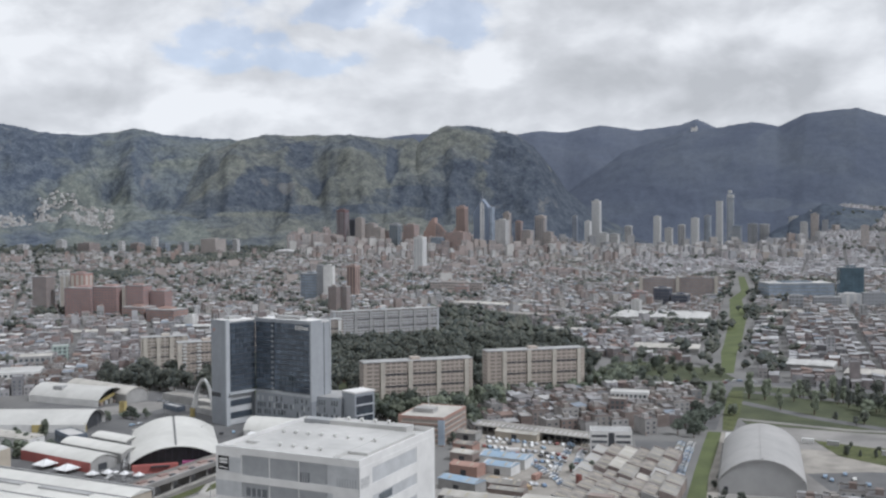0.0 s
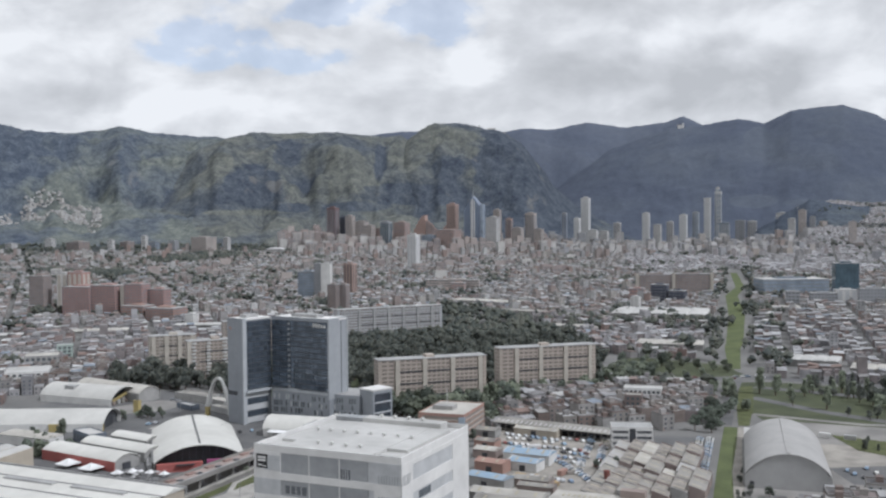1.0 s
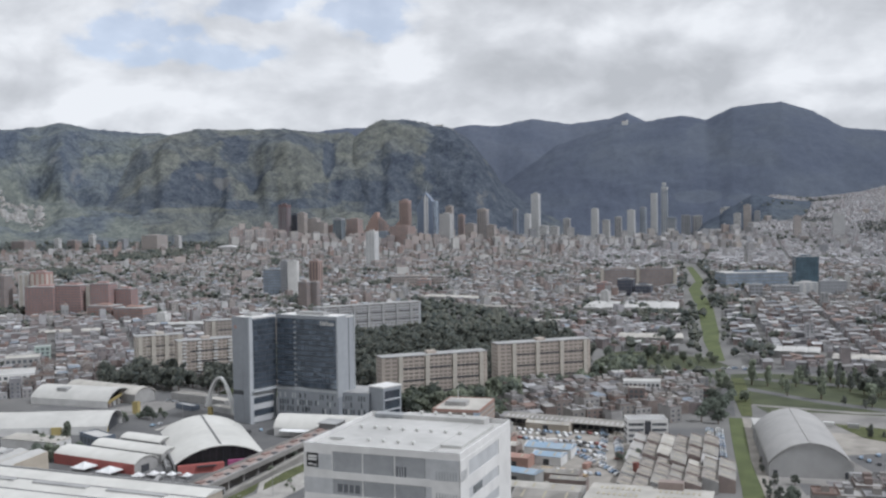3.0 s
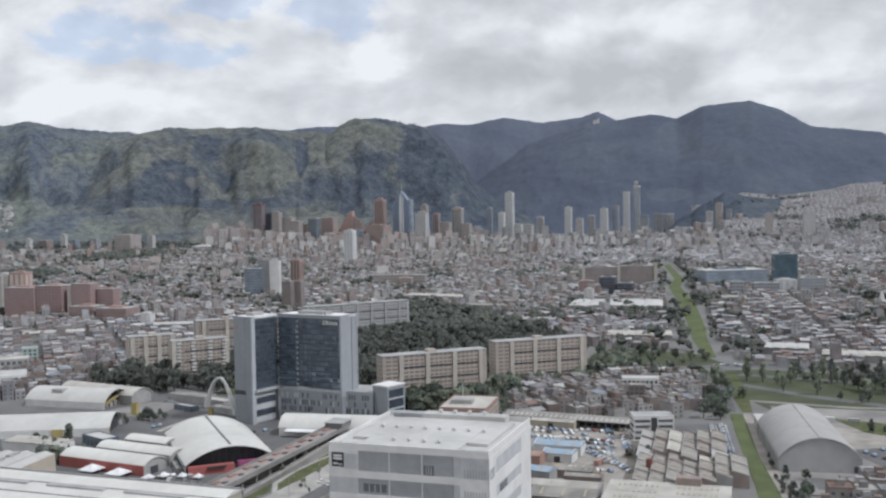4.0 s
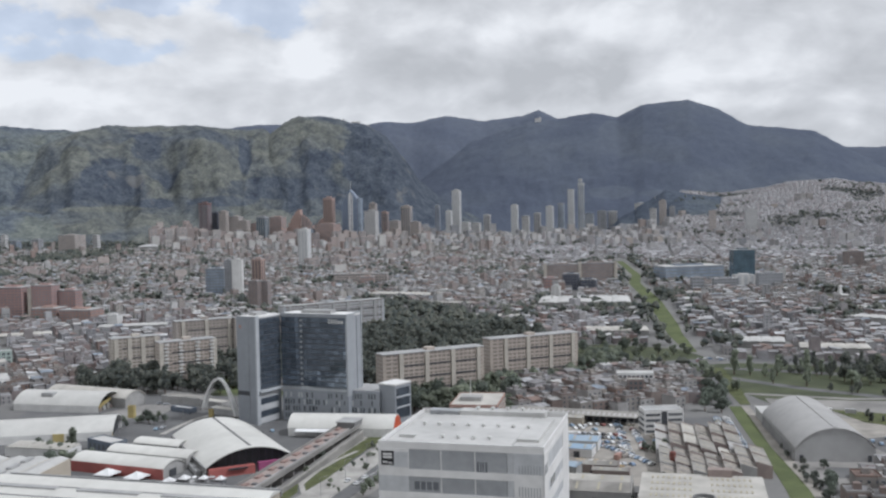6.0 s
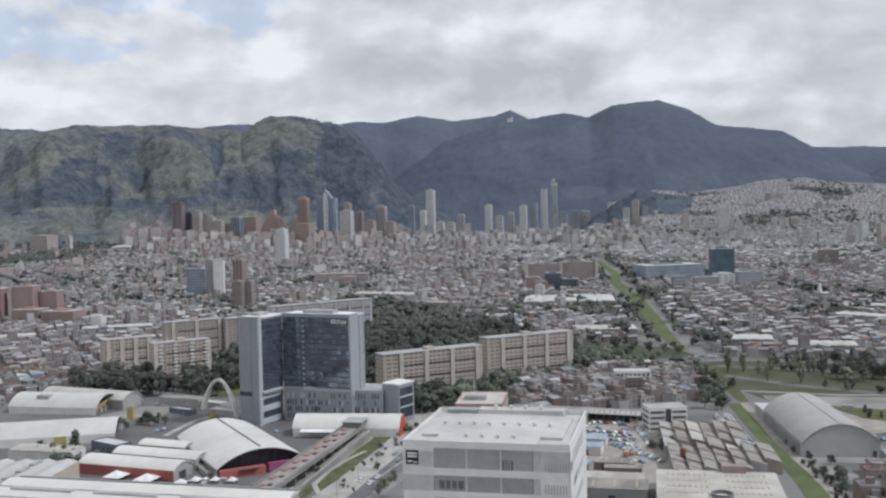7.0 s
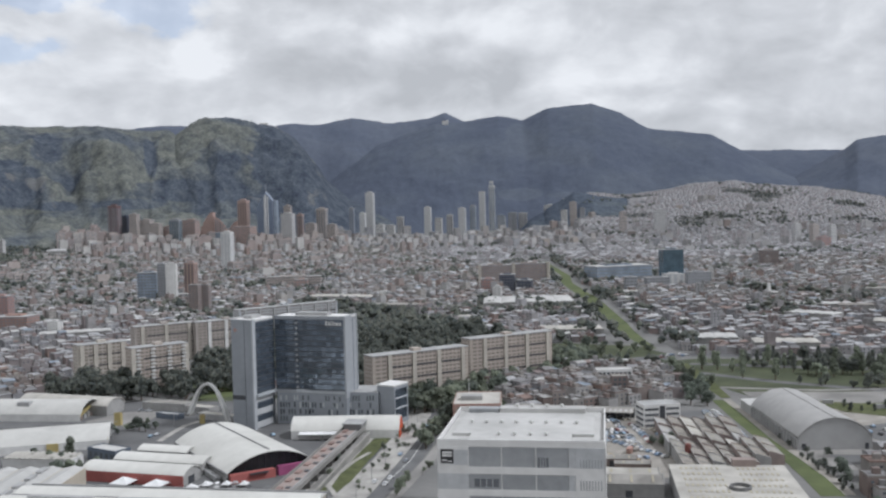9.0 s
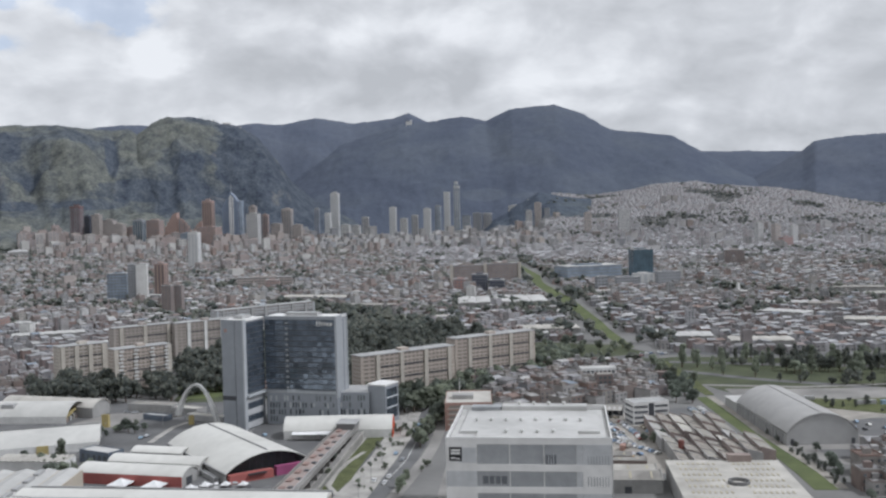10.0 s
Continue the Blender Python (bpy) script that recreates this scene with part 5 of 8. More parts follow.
# ---- slab apartment blocks ----
def slab(p, q, depth, h, label, piers=(0.17, 0.42, 0.68, 0.94), floors=12, mat=None, pier_mat=None):
    m = frame_of(p, q)
    m.translation.z = min(ground_z(*p), ground_z(*q)) - 0.3
    L = math.hypot(q[0] - p[0], q[1] - p[1])
    o = thing("apartment_slab", m, label, "apartment block", "slab apartment blocks")
    mat, pier_mat = mat or M_slab, pier_mat or M_slabconc
    part("wall", Build().box(0, L, 0.6, depth, 0, h - 0.6), mat, o)
    part("roof", Build().box(-0.3, L + 0.3, 0.0, depth + 0.3, h - 0.6, h), M_parapet, o)
    part("lift_house", Build().box(L * 0.44, L * 0.44 + 6, 3, depth - 3, h, h + 1.8), mat, o)
    for u in piers:
        part("pier", Build().box(L * u - 1.4, L * u + 1.4, -0.6, 0.7, 0, h - 0.6), pier_mat, o)
    edges = [0.0, *piers, 1.0]
    fh = (h - 1) / floors
    b = Build()
    for f in range(floors):
        z = 0.4 + f * fh
        part("floor_band", Build().box(0.1, L - 0.1, 0.25, 0.65, z, z + fh * 0.36), mat, o)
        for a, c in zip(edges, edges[1:]):
            x0, x1 = L * a + 1.7, L * c - 1.7
            n = max(1, int((x1 - x0) / 3.1))
            for k in range(n):
                xa = x0 + (x1 - x0) * (k + 0.14) / n
                xb = x0 + (x1 - x0) * (k + 0.86) / n
                b.box(xa, xb, 0.45, 0.62, z + fh * 0.4, z + fh * 0.92)
        for k in range(4):
            y0 = 1.4 + (depth - 2.4) * k / 4
            b.box(L - 0.02, L + 0.06, y0 + 0.5, y0 + 1.7, z + fh * 0.4, z + fh * 0.85)
            b.box(-0.06, 0.02, y0 + 0.5, y0 + 1.7, z + fh * 0.4, z + fh * 0.85)
    tagged(part("window_grid", b, M_slabwin, o), kind="stuff")
    for f in (3, 6, 9):
        if f < floors:
            # solid dark strips paint the shade of open galleries
            part("gallery", Build().box(L * 0.17 + 1.5, L - 3, 0.2, 0.5, 0.4 + f * fh - 0.5, 0.4 + f * fh + 0.5), M_dark, o, "gallery strip painted dark as if open")
    return o


slab((-29, 639.2), (38.4, 669.8), 12, 32.3, "long tan brick apartment slab with pale concrete piers")
slab((45.7, 701.2), (112.8, 728.9), 12, 32.5, "long tan brick apartment slab among trees")
slab((-127, 972), (-31, 1035), 12, 33, "pale distant apartment slab behind the park", mat=M_hotel_lt, pier_mat=M_parapet, piers=(0.06, 0.2, 0.34, 0.48, 0.62, 0.76, 0.9))
slab((-234, 766), (-202, 783), 12, 32, "cream apartment slab with pale piers among trees", mat=M_cream, piers=(0.08, 0.36, 0.64, 0.92))
stacks = slab((-191, 735), (-155, 757), 12, 32, "tan apartment slab with white balcony stacks", mat=M_slab, piers=(0.02, 0.98))
for u in (0.1, 0.36, 0.66, 0.92):
    for f in range(12):
        part("balcony", Build().box(42.2 * u - 1.9 + 0.7 * (f % 2), 42.2 * u + 1.2 + 0.7 * (f % 2), -1.0, 0.4, 1.0 + f * 2.58, 2.1 + f * 2.58), M_whitewall, stacks, "white balcony")
slab((-208, 868), (-160, 892), 12, 33, "buff apartment slab behind the trees", mat=M_slabback, piers=(0.12, 0.5, 0.88))
slab((-160, 885), (-105, 915), 12, 33, "buff apartment slab with pale balconies", mat=M_slabback, piers=(0.2, 0.45, 0.7, 0.95), pier_mat=M_whitewall)

# ---- brick building, small office, sheds, hangar ----
o, L = block("brick_building", (8, 553), (34, 547), 38, 15.5, M_brickor, M_fibrelt, "orange brick building with pale window bands", "building", 5, 10, win=False)
for f in range(5):
    z = 0.8 + f * 2.95
    part("ribbon_window", Build().box(2.5, L - 1.0, -0.1, 0.05, z + 0.4, z + 1.9), M_slabwin, o)
    part("sill_band", Build().box(1.5, L - 0.6, -0.22, 0.05, z - 0.25, z + 0.4), M_cream, o)
    part("ribbon_window", Build().box(L - 0.05, L + 0.1, 1.2, 36.5, z + 0.4, z + 1.9), M_slabwin, o)
    part("sill_band", Build().box(L - 0.05, L + 0.22, 0.6, 37.4, z - 0.25, z + 0.4), M_cream, o)
part("glazed_corner", Build().box(L - 3.2, L + 0.3, -0.3, 1.1, 1.0, 14.6), M_blueglass, o, "blue glazed stair corner")
part("roof_hut", Build().box(4, 16, 12, 20, 15.6, 18), M_greywall, o)
part("mast", Build().tube((8, 26, 15.6), (8, 26, 26), 0.25, 0.12, 6), M_arch, o, "slim white mast")
so, sl = block("small_office", (112.7, 534.2), (134.1, 534.4), 13, 12.7, M_whitewall, M_parapet, "white four-storey office with ribbon windows and glazed stair", "office", 4, 6, win=False)
for f in range(4):
    for x0, x1 in ((0.6, 8.6), (13.0, 20.6)):
        part("ribbon_window", Build().box(x0, x1, -0.08, 0.04, 0.9 + f * 3.0, 2.3 + f * 3.0), M_dimglass, so)
    part("ribbon_window", Build().box(-0.08, 0.04, 1, 12, 0.9 + f * 3.0, 2.3 + f * 3.0), M_dimglass, so)
part("stair_glass", Build().box(9.2, 12.4, -0.12, 0.05, 0.4, 12.4), M_dark, so, "dark glazed stair strip")
sh = thing("open_shed", frame_of((48, 584), (113, 554)), "long open shed with a grey sheet roof", "shed")
part("roof", Build().solid([(0, -1, 4.6), (72, -1, 4.6), (72, 9, 6.0), (0, 9, 6.0), (0, -1, 4.9), (72, -1, 4.9), (72, 9, 6.3), (0, 9, 6.3)], [(3, 2, 1, 0), (4, 5, 6, 7), (0, 1, 5, 4), (1, 2, 6, 5), (2, 3, 7, 6), (3, 0, 4, 7)]), M_fibre, sh)
# back wall coloured dark to paint the shade under the roof
part("back_wall", Build().box(0, 72, 8.4, 8.9, 0, 5.9), M_dark, sh)
for k in range(19):
    part("post", Build().box(k * 3.9, k * 3.9 + 0.35, -0.5, -0.1, 0, 4.7), M_concrete, sh)
for k in range(24):
    part("rooflight", Build().solid([(1 + k * 3, 1, 4.86 + 0.28 + 0.05), (2 + k * 3, 1, 5.19), (2 + k * 3, 5, 5.78), (1 + k * 3, 5, 5.78)], [(0, 1, 2, 3)]), M_roofw, sh)

HANGAR = frame_of((201, 545), (186.5, 463))
hg = thing("hangar", HANGAR, "large grey vaulted hangar with a plain sheet-metal front", "hangar")
b = Build()
barrel(b, 0, 83, 18.6, 6.8, 16.4, 28)
part("roof", b, M_hangar, hg)
b = Build()
arch_wall(b, 82.4, 18.2, 6.8, 16.4, 0)
part("front_wall", b, M_hangarw, hg)
b = Build()
arch_wall(b, 0.8, 18.2, 6.8, 16.4, 0)
part("back_wall", b, M_hangarw, hg)
for y in (-18.5, 18.1):
    part("side_wall", Build().box(0.5, 82.5, y, y + 0.4, 0, 5.8), M_hangarw, hg)
for k in range(16):
    part("buttress", Build().box(3 + k * 5, 3.5 + k * 5, -19.4, -18.5, 0, 5.6), M_parapet, hg)
for y in (-16.5, 14.8):
    part("door", Build().box(82.4, 82.6, y, y + 1.8, 0, 3.2), M_dark, hg)
part("ridge_vent", Build().box(1, 82, -0.7, 0.7, 16.2, 16.7), M_hangar, hg)
part("lean_to", Build().box(-24, 0, -18, -4, 0, 5.4), M_hangarw, hg)
part("lean_to_roof", Build().box(-24.4, 0, -18.4, -3.6, 5.4, 5.8), M_roofw, hg)

WARE = frame_of((84, 424), (131, 410))
wh = thing("warehouse", WARE, "wide warehouse with a stained pale roof and rows of rooflights", "warehouse")
part("wall", Build().box(0, 49, -110, 0, 0, 8.4), M_greywall, wh)
wroof = part("roof", Build().box(-0.3, 49.3, -110, 0.3, 8.4, 9.0), M_fibrelt, wh, "stained pale sheet roof")
lights = Build()
for r in range(9):
    for q in range(2):
        for k in range(8):
            lights.box(4 + q * 24 + k * 2.2, 4.9 + q * 24 + k * 2.2, -8 - r * 9, -5 - r * 9, 9.0, 9.2)
tagged(part("rooflights", lights, M_rooflight, wroof), kind="stuff")
RING = Build()
RING.solid([(25 + r * math.cos(math.pi * k / 12), -38 + r * math.sin(math.pi * k / 12), z) for k in range(24) for r, z in ((4.4, 9.0), (4.4, 10.4), (3.8, 10.4), (3.8, 9.0))], [(4 * k + q, 4 * ((k + 1) % 24) + q, 4 * ((k + 1) % 24) + q + 1, 4 * k + q + 1) for k in range(24) for q in range(3)])
part("roof_ring", RING, M_seam, wh, "dark steel ring on the roof")
part("roof_box", Build().box(27, 37, -3, 1.5, 9, 12), M_brown, wh)
ch = thing("water_tower", pose(106, 456, 0), "rust-red steel tank tower", "tower")
part("tank", Build().tube((0, 0, 5), (0, 0, 9.5), 1.5, 1.5, 12), M_oldrust, ch)
for x, y in ((-1.3, -1.3), (1.3, -1.3), (1.3, 1.3), (-1.3, 1.3)):
    part("leg", Build().box(x - 0.2, x + 0.2, y - 0.2, y + 0.2, 0, 5), M_oldrust, ch)


def workshop(p, q, depth, h, label, mat=None, wall=None, mono=False):
    """A shed with a gabled or single-pitch sheet roof on a plan line."""
    m = frame_of(p, q)
    L = math.hypot(q[0] - p[0], q[1] - p[1])
    o = thing("workshop", m, label, "shed", "workshops")
    part("wall", Build().box(0.2, L - 0.2, 0.2, depth - 0.2, 0, h), wall or M_brickrd, o)
    r = 1.9 if mono else depth * 0.13
    c = 0.25 if mono else depth / 2
    for x in (0.0, L - 0.28):
        part("gable_wall", Build().solid([(x + e, y, z) for e in (0, 0.28) for y, z in ((0, 0), (depth, 0), (depth, h + 0.4), (c, h + r + 0.45), (0, h + (r + 0.45 if mono else 0.4)))], [(0, 4, 3, 2, 1), (5, 6, 7, 8, 9), (0, 1, 6, 5), (1, 2, 7, 6), (2, 3, 8, 7), (3, 4, 9, 8), (4, 0, 5, 9)]), wall or M_brickrd, o)
    if mono:
        part("high_wall", Build().box(0.3, L - 0.3, 0.0, 0.2, 0, h + r - 0.1), wall or M_brickrd, o)
        b = Build().solid([(0.29, -0.35, h + r), (L - 0.29, -0.35, h + r), (L - 0.29, depth + 0.1, h), (0.29, depth + 0.1, h), (0.29, -0.35, h + r + 0.15), (L - 0.29, -0.35, h + r + 0.15), (L - 0.29, depth + 0.1, h + 0.15), (0.29, depth + 0.1, h + 0.15)], [(3, 2, 1, 0), (4, 5, 6, 7), (0, 1, 5, 4), (1, 2, 6, 5), (2, 3, 7, 6), (3, 0, 4, 7)])
    else:
        b = Build().solid([(-0.3, -0.4, h), (L + 0.3, -0.4, h), (L + 0.3, depth + 0.4, h), (-0.3, depth + 0.4, h), (-0.3, depth / 2, h + r), (L + 0.3, depth / 2, h + r)], [(0, 1, 5, 4), (2, 3, 4, 5), (1, 2, 5), (3, 0, 4), (3, 2, 1, 0)])
    part("roof", b, mat or M_fibre, o)
    k = max(1, int(L / 7))
    for i in range(k):
        x = L * (i + 0.5) / k
        if mono:
            part("rooflight", Build().solid([(x - 0.5, 1.0, h + r * 0.86 + 0.2), (x + 0.5, 1.0, h + r * 0.86 + 0.2), (x + 0.5, depth - 1.5, h + r * 0.24 + 0.2), (x - 0.5, depth - 1.5, h + r * 0.24 + 0.2)], [(0, 1, 2, 3)]), M_rooflight, o)
        else:
            part("rooflight", Build().solid([(x - 0.5, 0.6, h + r * 0.2 + 0.2), (x + 0.5, 0.6, h + r * 0.2 + 0.2), (x + 0.5, depth / 2 - 0.8, h + r * 0.95), (x - 0.5, depth / 2 - 0.8, h + r * 0.95)], [(0, 1, 2, 3)]), M_rooflight, o)
    part("door", Build().box(L * 0.4, L * 0.4 + 3, 0.1, 0.25, 0, 3), M_dark, o)


wrnd = random.Random(14)
for k in range(6):
    y = 530 - k * 0.8
    x = 117 + k * 7.0
    while y > 486:
        n = wrnd.uniform(15, 26)
        workshop((x, y), (x - 0.245 * n, y - n), 6.95, wrnd.uniform(4.2, 5.6), "narrow workshop with a stained sheet roof", wrnd.choice((M_fibre, M_fibrelt, M_oldroof, M_oldroof, M_fibre, M_hangar)), wrnd.choice((M_brickrd, M_brown, M_brown, M_greywall)), True)
        x, y = x - 0.245 * (n + 0.15), y - n - 0.15
for k in range(7):
    y = 480 - k * 1.0
    x = 106 + k * 7.0
    while y > 440:
        n = wrnd.uniform(13, 22)
        workshop((x, y), (x - 0.245 * n, y - n), 6.95, wrnd.uniform(4.0, 5.4), "old workshop with patched sheet roof", wrnd.choice((M_fibre, M_fibrelt, M_oldroof, M_oldroof, M_fibre, M_hangar)), wrnd.choice((M_brickrd, M_brown, M_brown, M_greywall)), True)
        x, y = x - 0.245 * (n + 0.15), y - n - 0.15
workshop((57, 508), (80, 500), 12, 5, "workshop with a blue sheet roof", M_bluesheet, M_whitewall)
workshop((60, 492), (74, 486), 10, 4.5, "workshop with a faded blue sheet roof", M_bluesheet, M_whitewall)
workshop((44, 488), (58, 482), 9, 5, "small brick workshop with tiled roof", M_brickor, M_brickor)
workshop((42, 462), (60, 452), 9, 5, "workshop with a blue-grey roof", M_bluesheet, M_greywall)
workshop((60, 462), (80, 455), 8, 4, "brown timber shed in the lot", M_fibre, M_brown)
workshop((66, 446), (82, 441), 6, 5, "brown gatehouse shed by the lot", M_fibre, M_brown)
workshop((46, 430), (78, 420), 10, 6, "low store with a pale roof", M_fibrelt, M_greywall)
workshop((48, 412), (74, 404), 16, 6, "low store with a grey roof", M_fibre, M_greywall)
workshop((38, 566), (50, 562), 9, 4, "small grey yard shed by the brick building", M_fibre, M_greywall)
workshop((40, 538), (51, 533), 8, 4.2, "small brick yard shed with patched roof", M_oldroof, M_brickor)
workshop((41, 516), (53, 511), 9, 4.5, "pale-roofed yard shed beside the office", M_fibrelt, M_brown)
workshop((60, 572), (84, 562), 7, 4, "small shed with a sandy roof", M_fibrelt, M_beige)


def container(x, y, rot, long, mat, label):
    """A ribbed steel shipping container with a door end."""
    o = thing("shipping_container", pose(x, y, 0.1, 0, 0, rot), label, "container", "yard containers")
    part("box", Build().box(0, long, 0, 2.4, 0.05, 2.6), mat, o)
    for k in range(int(long / 1.0)):
        part("rib", Build().box(0.3 + k * 1.0, 0.55 + k * 1.0, -0.06, 0.0, 0.15, 2.5), mat, o)
    part("door", Build().box(long, long + 0.06, 0.1, 2.3, 0.15, 2.5), M_parapet, o)


for x, y, rot, long, mat, label in ((262, 548, -8, 12, M_parapet, "pale grey shipping container in the yard"), (276, 544, -8, 12, M_bluesheet, "faded blue shipping container in the yard"), (291, 541, -8, 6, M_whitewall, "white short container in the yard"), (300, 520, 80, 12, M_brickrd, "brown shipping container in the yard"), (306, 500, 80, 12, M_parapet, "pale grey shipping container in the yard"), (228, 575, -20, 6, M_whitewall, "white site cabin behind the hangar"), (240, 570, -20, 6, M_parapet, "grey site cabin behind the hangar"), (60, 530, 14, 6, M_bluesheet, "faded blue shipping container in the lot"), (70, 533, 14, 6, M_whitewall, "white container in the lot"), (86, 480, 60, 6, M_brickor, "rusty orange container in the lot")):
    container(x, y, rot, long, mat, label)
sheet("yard_patch", [(214, 506), (224, 560), (262, 552), (258, 515)], M_dirt, 0.1, "worn pale earth patch in the yard", "yard")
sheet("yard_patch", [(266, 500), (300, 512), (330, 490), (322, 455), (272, 462)], M_asphalt, 0.13, "dark worn asphalt patch in the yard", "yard")
sheet("yard_patch", [(228, 470), (262, 462), (258, 440), (230, 446)], M_concrete, 0.13, "lighter concrete slab in the yard", "yard")


def street_lamp(x, y, rot):
    o = thing("street_lamp", pose(x, y, 0, 0, 0, rot), "tall galvanised street lamp with one arm", "street lamp", "street lamps")
    part("pole", Build().tube((0, 0, 0), (0, 0, 10), 0.14, 0.08, 6), M_lamp, o)
    part("arm", Build().tube((0, 0, 9.9), (2.2, 0, 10.5), 0.06, 0.05, 6), M_lamp, o)
    part("lantern", Build().box(1.9, 3.0, -0.18, 0.18, 10.38, 10.56), M_parapet, o)


for k in range(8):
    street_lamp(-64 + 9.2 * k, 400 + 30 * k, -20)
for x, y in ((-150, 610), (-120, 560), (-180, 580), (-100, 540), (-140, 640)):
    street_lamp(x, y, 40)


# ---- towers and larger buildings of the city ----
FOOT = []


def tower(x, y, w, top, mat, label, rot=22, depth=None, strips=4, glassmat=None, cap=True, rim=None, name="tower_block", floors=0, group="city towers", category="tower"):
    """A tower with upright window strips or storey bands, a rim and a roof house."""
    g = ground_z(x, y) - 1
    h = top - g
    d = depth or w * 0.8
    c, s = math.cos(radians(rot)), abs(math.sin(radians(rot)))
    k = w / (w * c + d * s)
    w, d = w * k, d * k
    o = thing(name, pose(x, y, g, 0, 0, -rot), label, category, group)
    part("wall", Build().box(-w / 2, w / 2, -d / 2, d / 2, 0, h), mat, o)
    gm = glassmat or M_farglass
    floors = max(floors, int(h / 4.2)) if floors else 0
    if floors:
        b = Build()
        for f in range(floors):
            z0, z1 = h * (f + 0.35) / floors, h * (f + 0.82) / floors
            n = max(3, int(w / 4))
            for i in range(n):
                b.box(-w / 2 + w * (i + 0.15) / n, -w / 2 + w * (i + 0.85) / n, -d / 2 - 0.15, -d / 2, z0, z1)
            for sd in (-1, 1):
                m2 = max(2, int(d / 4))
                for i in range(m2):
                    y0, y1 = -d / 2 + d * (i + 0.15) / m2, -d / 2 + d * (i + 0.85) / m2
                    b.box(sd * w / 2 - (0.15 if sd < 0 else 0), sd * w / 2 + (0.15 if sd > 0 else 0), y0, y1, z0, z1)
        tagged(part("window_grid", b, gm, o), kind="stuff")
    else:
        for i in range(strips):
            x0 = -w / 2 + w * (i + 0.22) / strips
            part("window_strip", Build().box(x0, x0 + w * 0.56 / strips, -d / 2 - 0.4, -d / 2, h * 0.06, h * 0.96), gm, o)
        n = max(2, strips - 1)
        for sd in (-1, 1):
            for i in range(n):
                y0 = -d / 2 + d * (i + 0.25) / n
                xa = sd * w / 2
                part("window_strip", Build().box(min(xa, xa + 0.4 * sd), max(xa, xa + 0.4 * sd), y0, y0 + d * 0.5 / n, h * 0.06, h * 0.95), gm, o)
    if cap:
        part("roof_house", Build().box(-w * 0.25, w * 0.22, -d * 0.2, d * 0.25, h, h + max(2.0, h * 0.035)), mat, o)
    part("roof_rim", Build().box(-w / 2 - 0.2, w / 2 + 0.2, -d / 2 - 0.2, d / 2 + 0.2, h, h + 0.5), rim or M_parapet, o)
    FOOT.append((x, y, -rot, -w / 2 - 5, w / 2 + 5, -d / 2 - 7, d / 2 + 5))
    return o, w, d, h


M_pane_blue = glass("sky_blue_panes", (0.24, 0.29, 0.35), rough=0.2)
# window bands lightened to paint distance haze over the glass
M_farglass = material("haze_painted_window_bands", (0.215, 0.22, 0.235), (0.165, 0.17, 0.182), grain=0.2, stain=0.05, rough=0.4, thing_random=0.25)
M_pale = material("pale_stone", (0.56, 0.553, 0.54), (0.49, 0.485, 0.475), grain=0.1, stain=0.03)
M_orbrick = material("brick_tower", (0.41, 0.3, 0.265), (0.36, 0.27, 0.24), grain=0.1, stain=0.03)
M_tanbrick = material("tan_tower", (0.46, 0.41, 0.375), (0.41, 0.365, 0.335), grain=0.1, stain=0.03)
M_greytow = material("grey_tower", (0.33, 0.34, 0.355), (0.27, 0.28, 0.295), grain=0.1, stain=0.03)
M_redbrn = material("red_brown_tower", (0.2, 0.125, 0.125), (0.17, 0.11, 0.11), grain=0.1, stain=0.03)
# cladding blue with some haze mixed in
M_towerblue = material("hazy_blue_cladding", (0.17, 0.21, 0.28), (0.145, 0.18, 0.245), grain=0.1, stain=0.03, rough=0.35)
M_slot = material("blue_grey_slot", (0.2, 0.235, 0.3), grain=0.1, stain=0.03, rough=0.4)
M_navy = material("navy_tower", (0.07, 0.082, 0.12), grain=0.1, stain=0.03, rough=0.4)

tower(-532, 2800, 34, 154, M_redbrn, "dark red-brown office tower", strips=5)
tower(-512, 2850, 22, 127, M_navy, "navy glass tower in the city", strips=3, glassmat=M_dark)
tower(-480, 2790, 27, 130, M_tanbrick, "beige apartment tower in the city", floors=12)
tower(-449, 2800, 36, 115, M_tanbrick, "stepped tan brick apartment tower", floors=10)
tower(-418, 2740, 34, 104, M_tanbrick, "tan brick apartment block", floors=10)
tower(-388, 2760, 30, 96, M_orbrick, "brick apartment block in the city", floors=9)
tower(-364, 2700, 32, 114, M_greytow, "grey-green glass office tower", strips=4, glassmat=M_teal)
tower(-329, 2750, 44, 112, M_orbrick, "pinkish brick apartment tower", floors=11)
tower(-240, 2650, 40, 78, M_blueglass, "low blue glass block", strips=5, glassmat=M_blueglass)
tower(-189, 2650, 66, 92, M_orbrick, "wide orange brick block", floors=8)
tower(-193, 2800, 33, 161, M_orbrick, "tall orange brick tower", strips=4, glassmat=M_brickrd)
tower(-75, 2700, 38, 123, M_pale, "pale grey slab tower", floors=14)
tower(-74, 2900, 24, 144, M_tanbrick, "tan tower behind the pale slab", floors=14)
tower(-40, 2900, 22, 119, M_orbrick, "brick tower with a domed top", strips=3)
tower(22, 2900, 34, 134, M_tanbrick, "beige tower with dark strips", strips=4)
tower(-12, 2800, 34, 94, M_tanbrick, "tan apartment block in the city", floors=9)
tower(45, 2800, 30, 90, M_tanbrick, "cream apartment block in the city", floors=9)
tower(120, 3100, 18, 134, M_greytow, "dark glass tower in the city", strips=2, glassmat=M_slot)
tower(161, 3200, 22, 118, M_whitewall, "white office block in the city", strips=3, glassmat=M_screenlt)
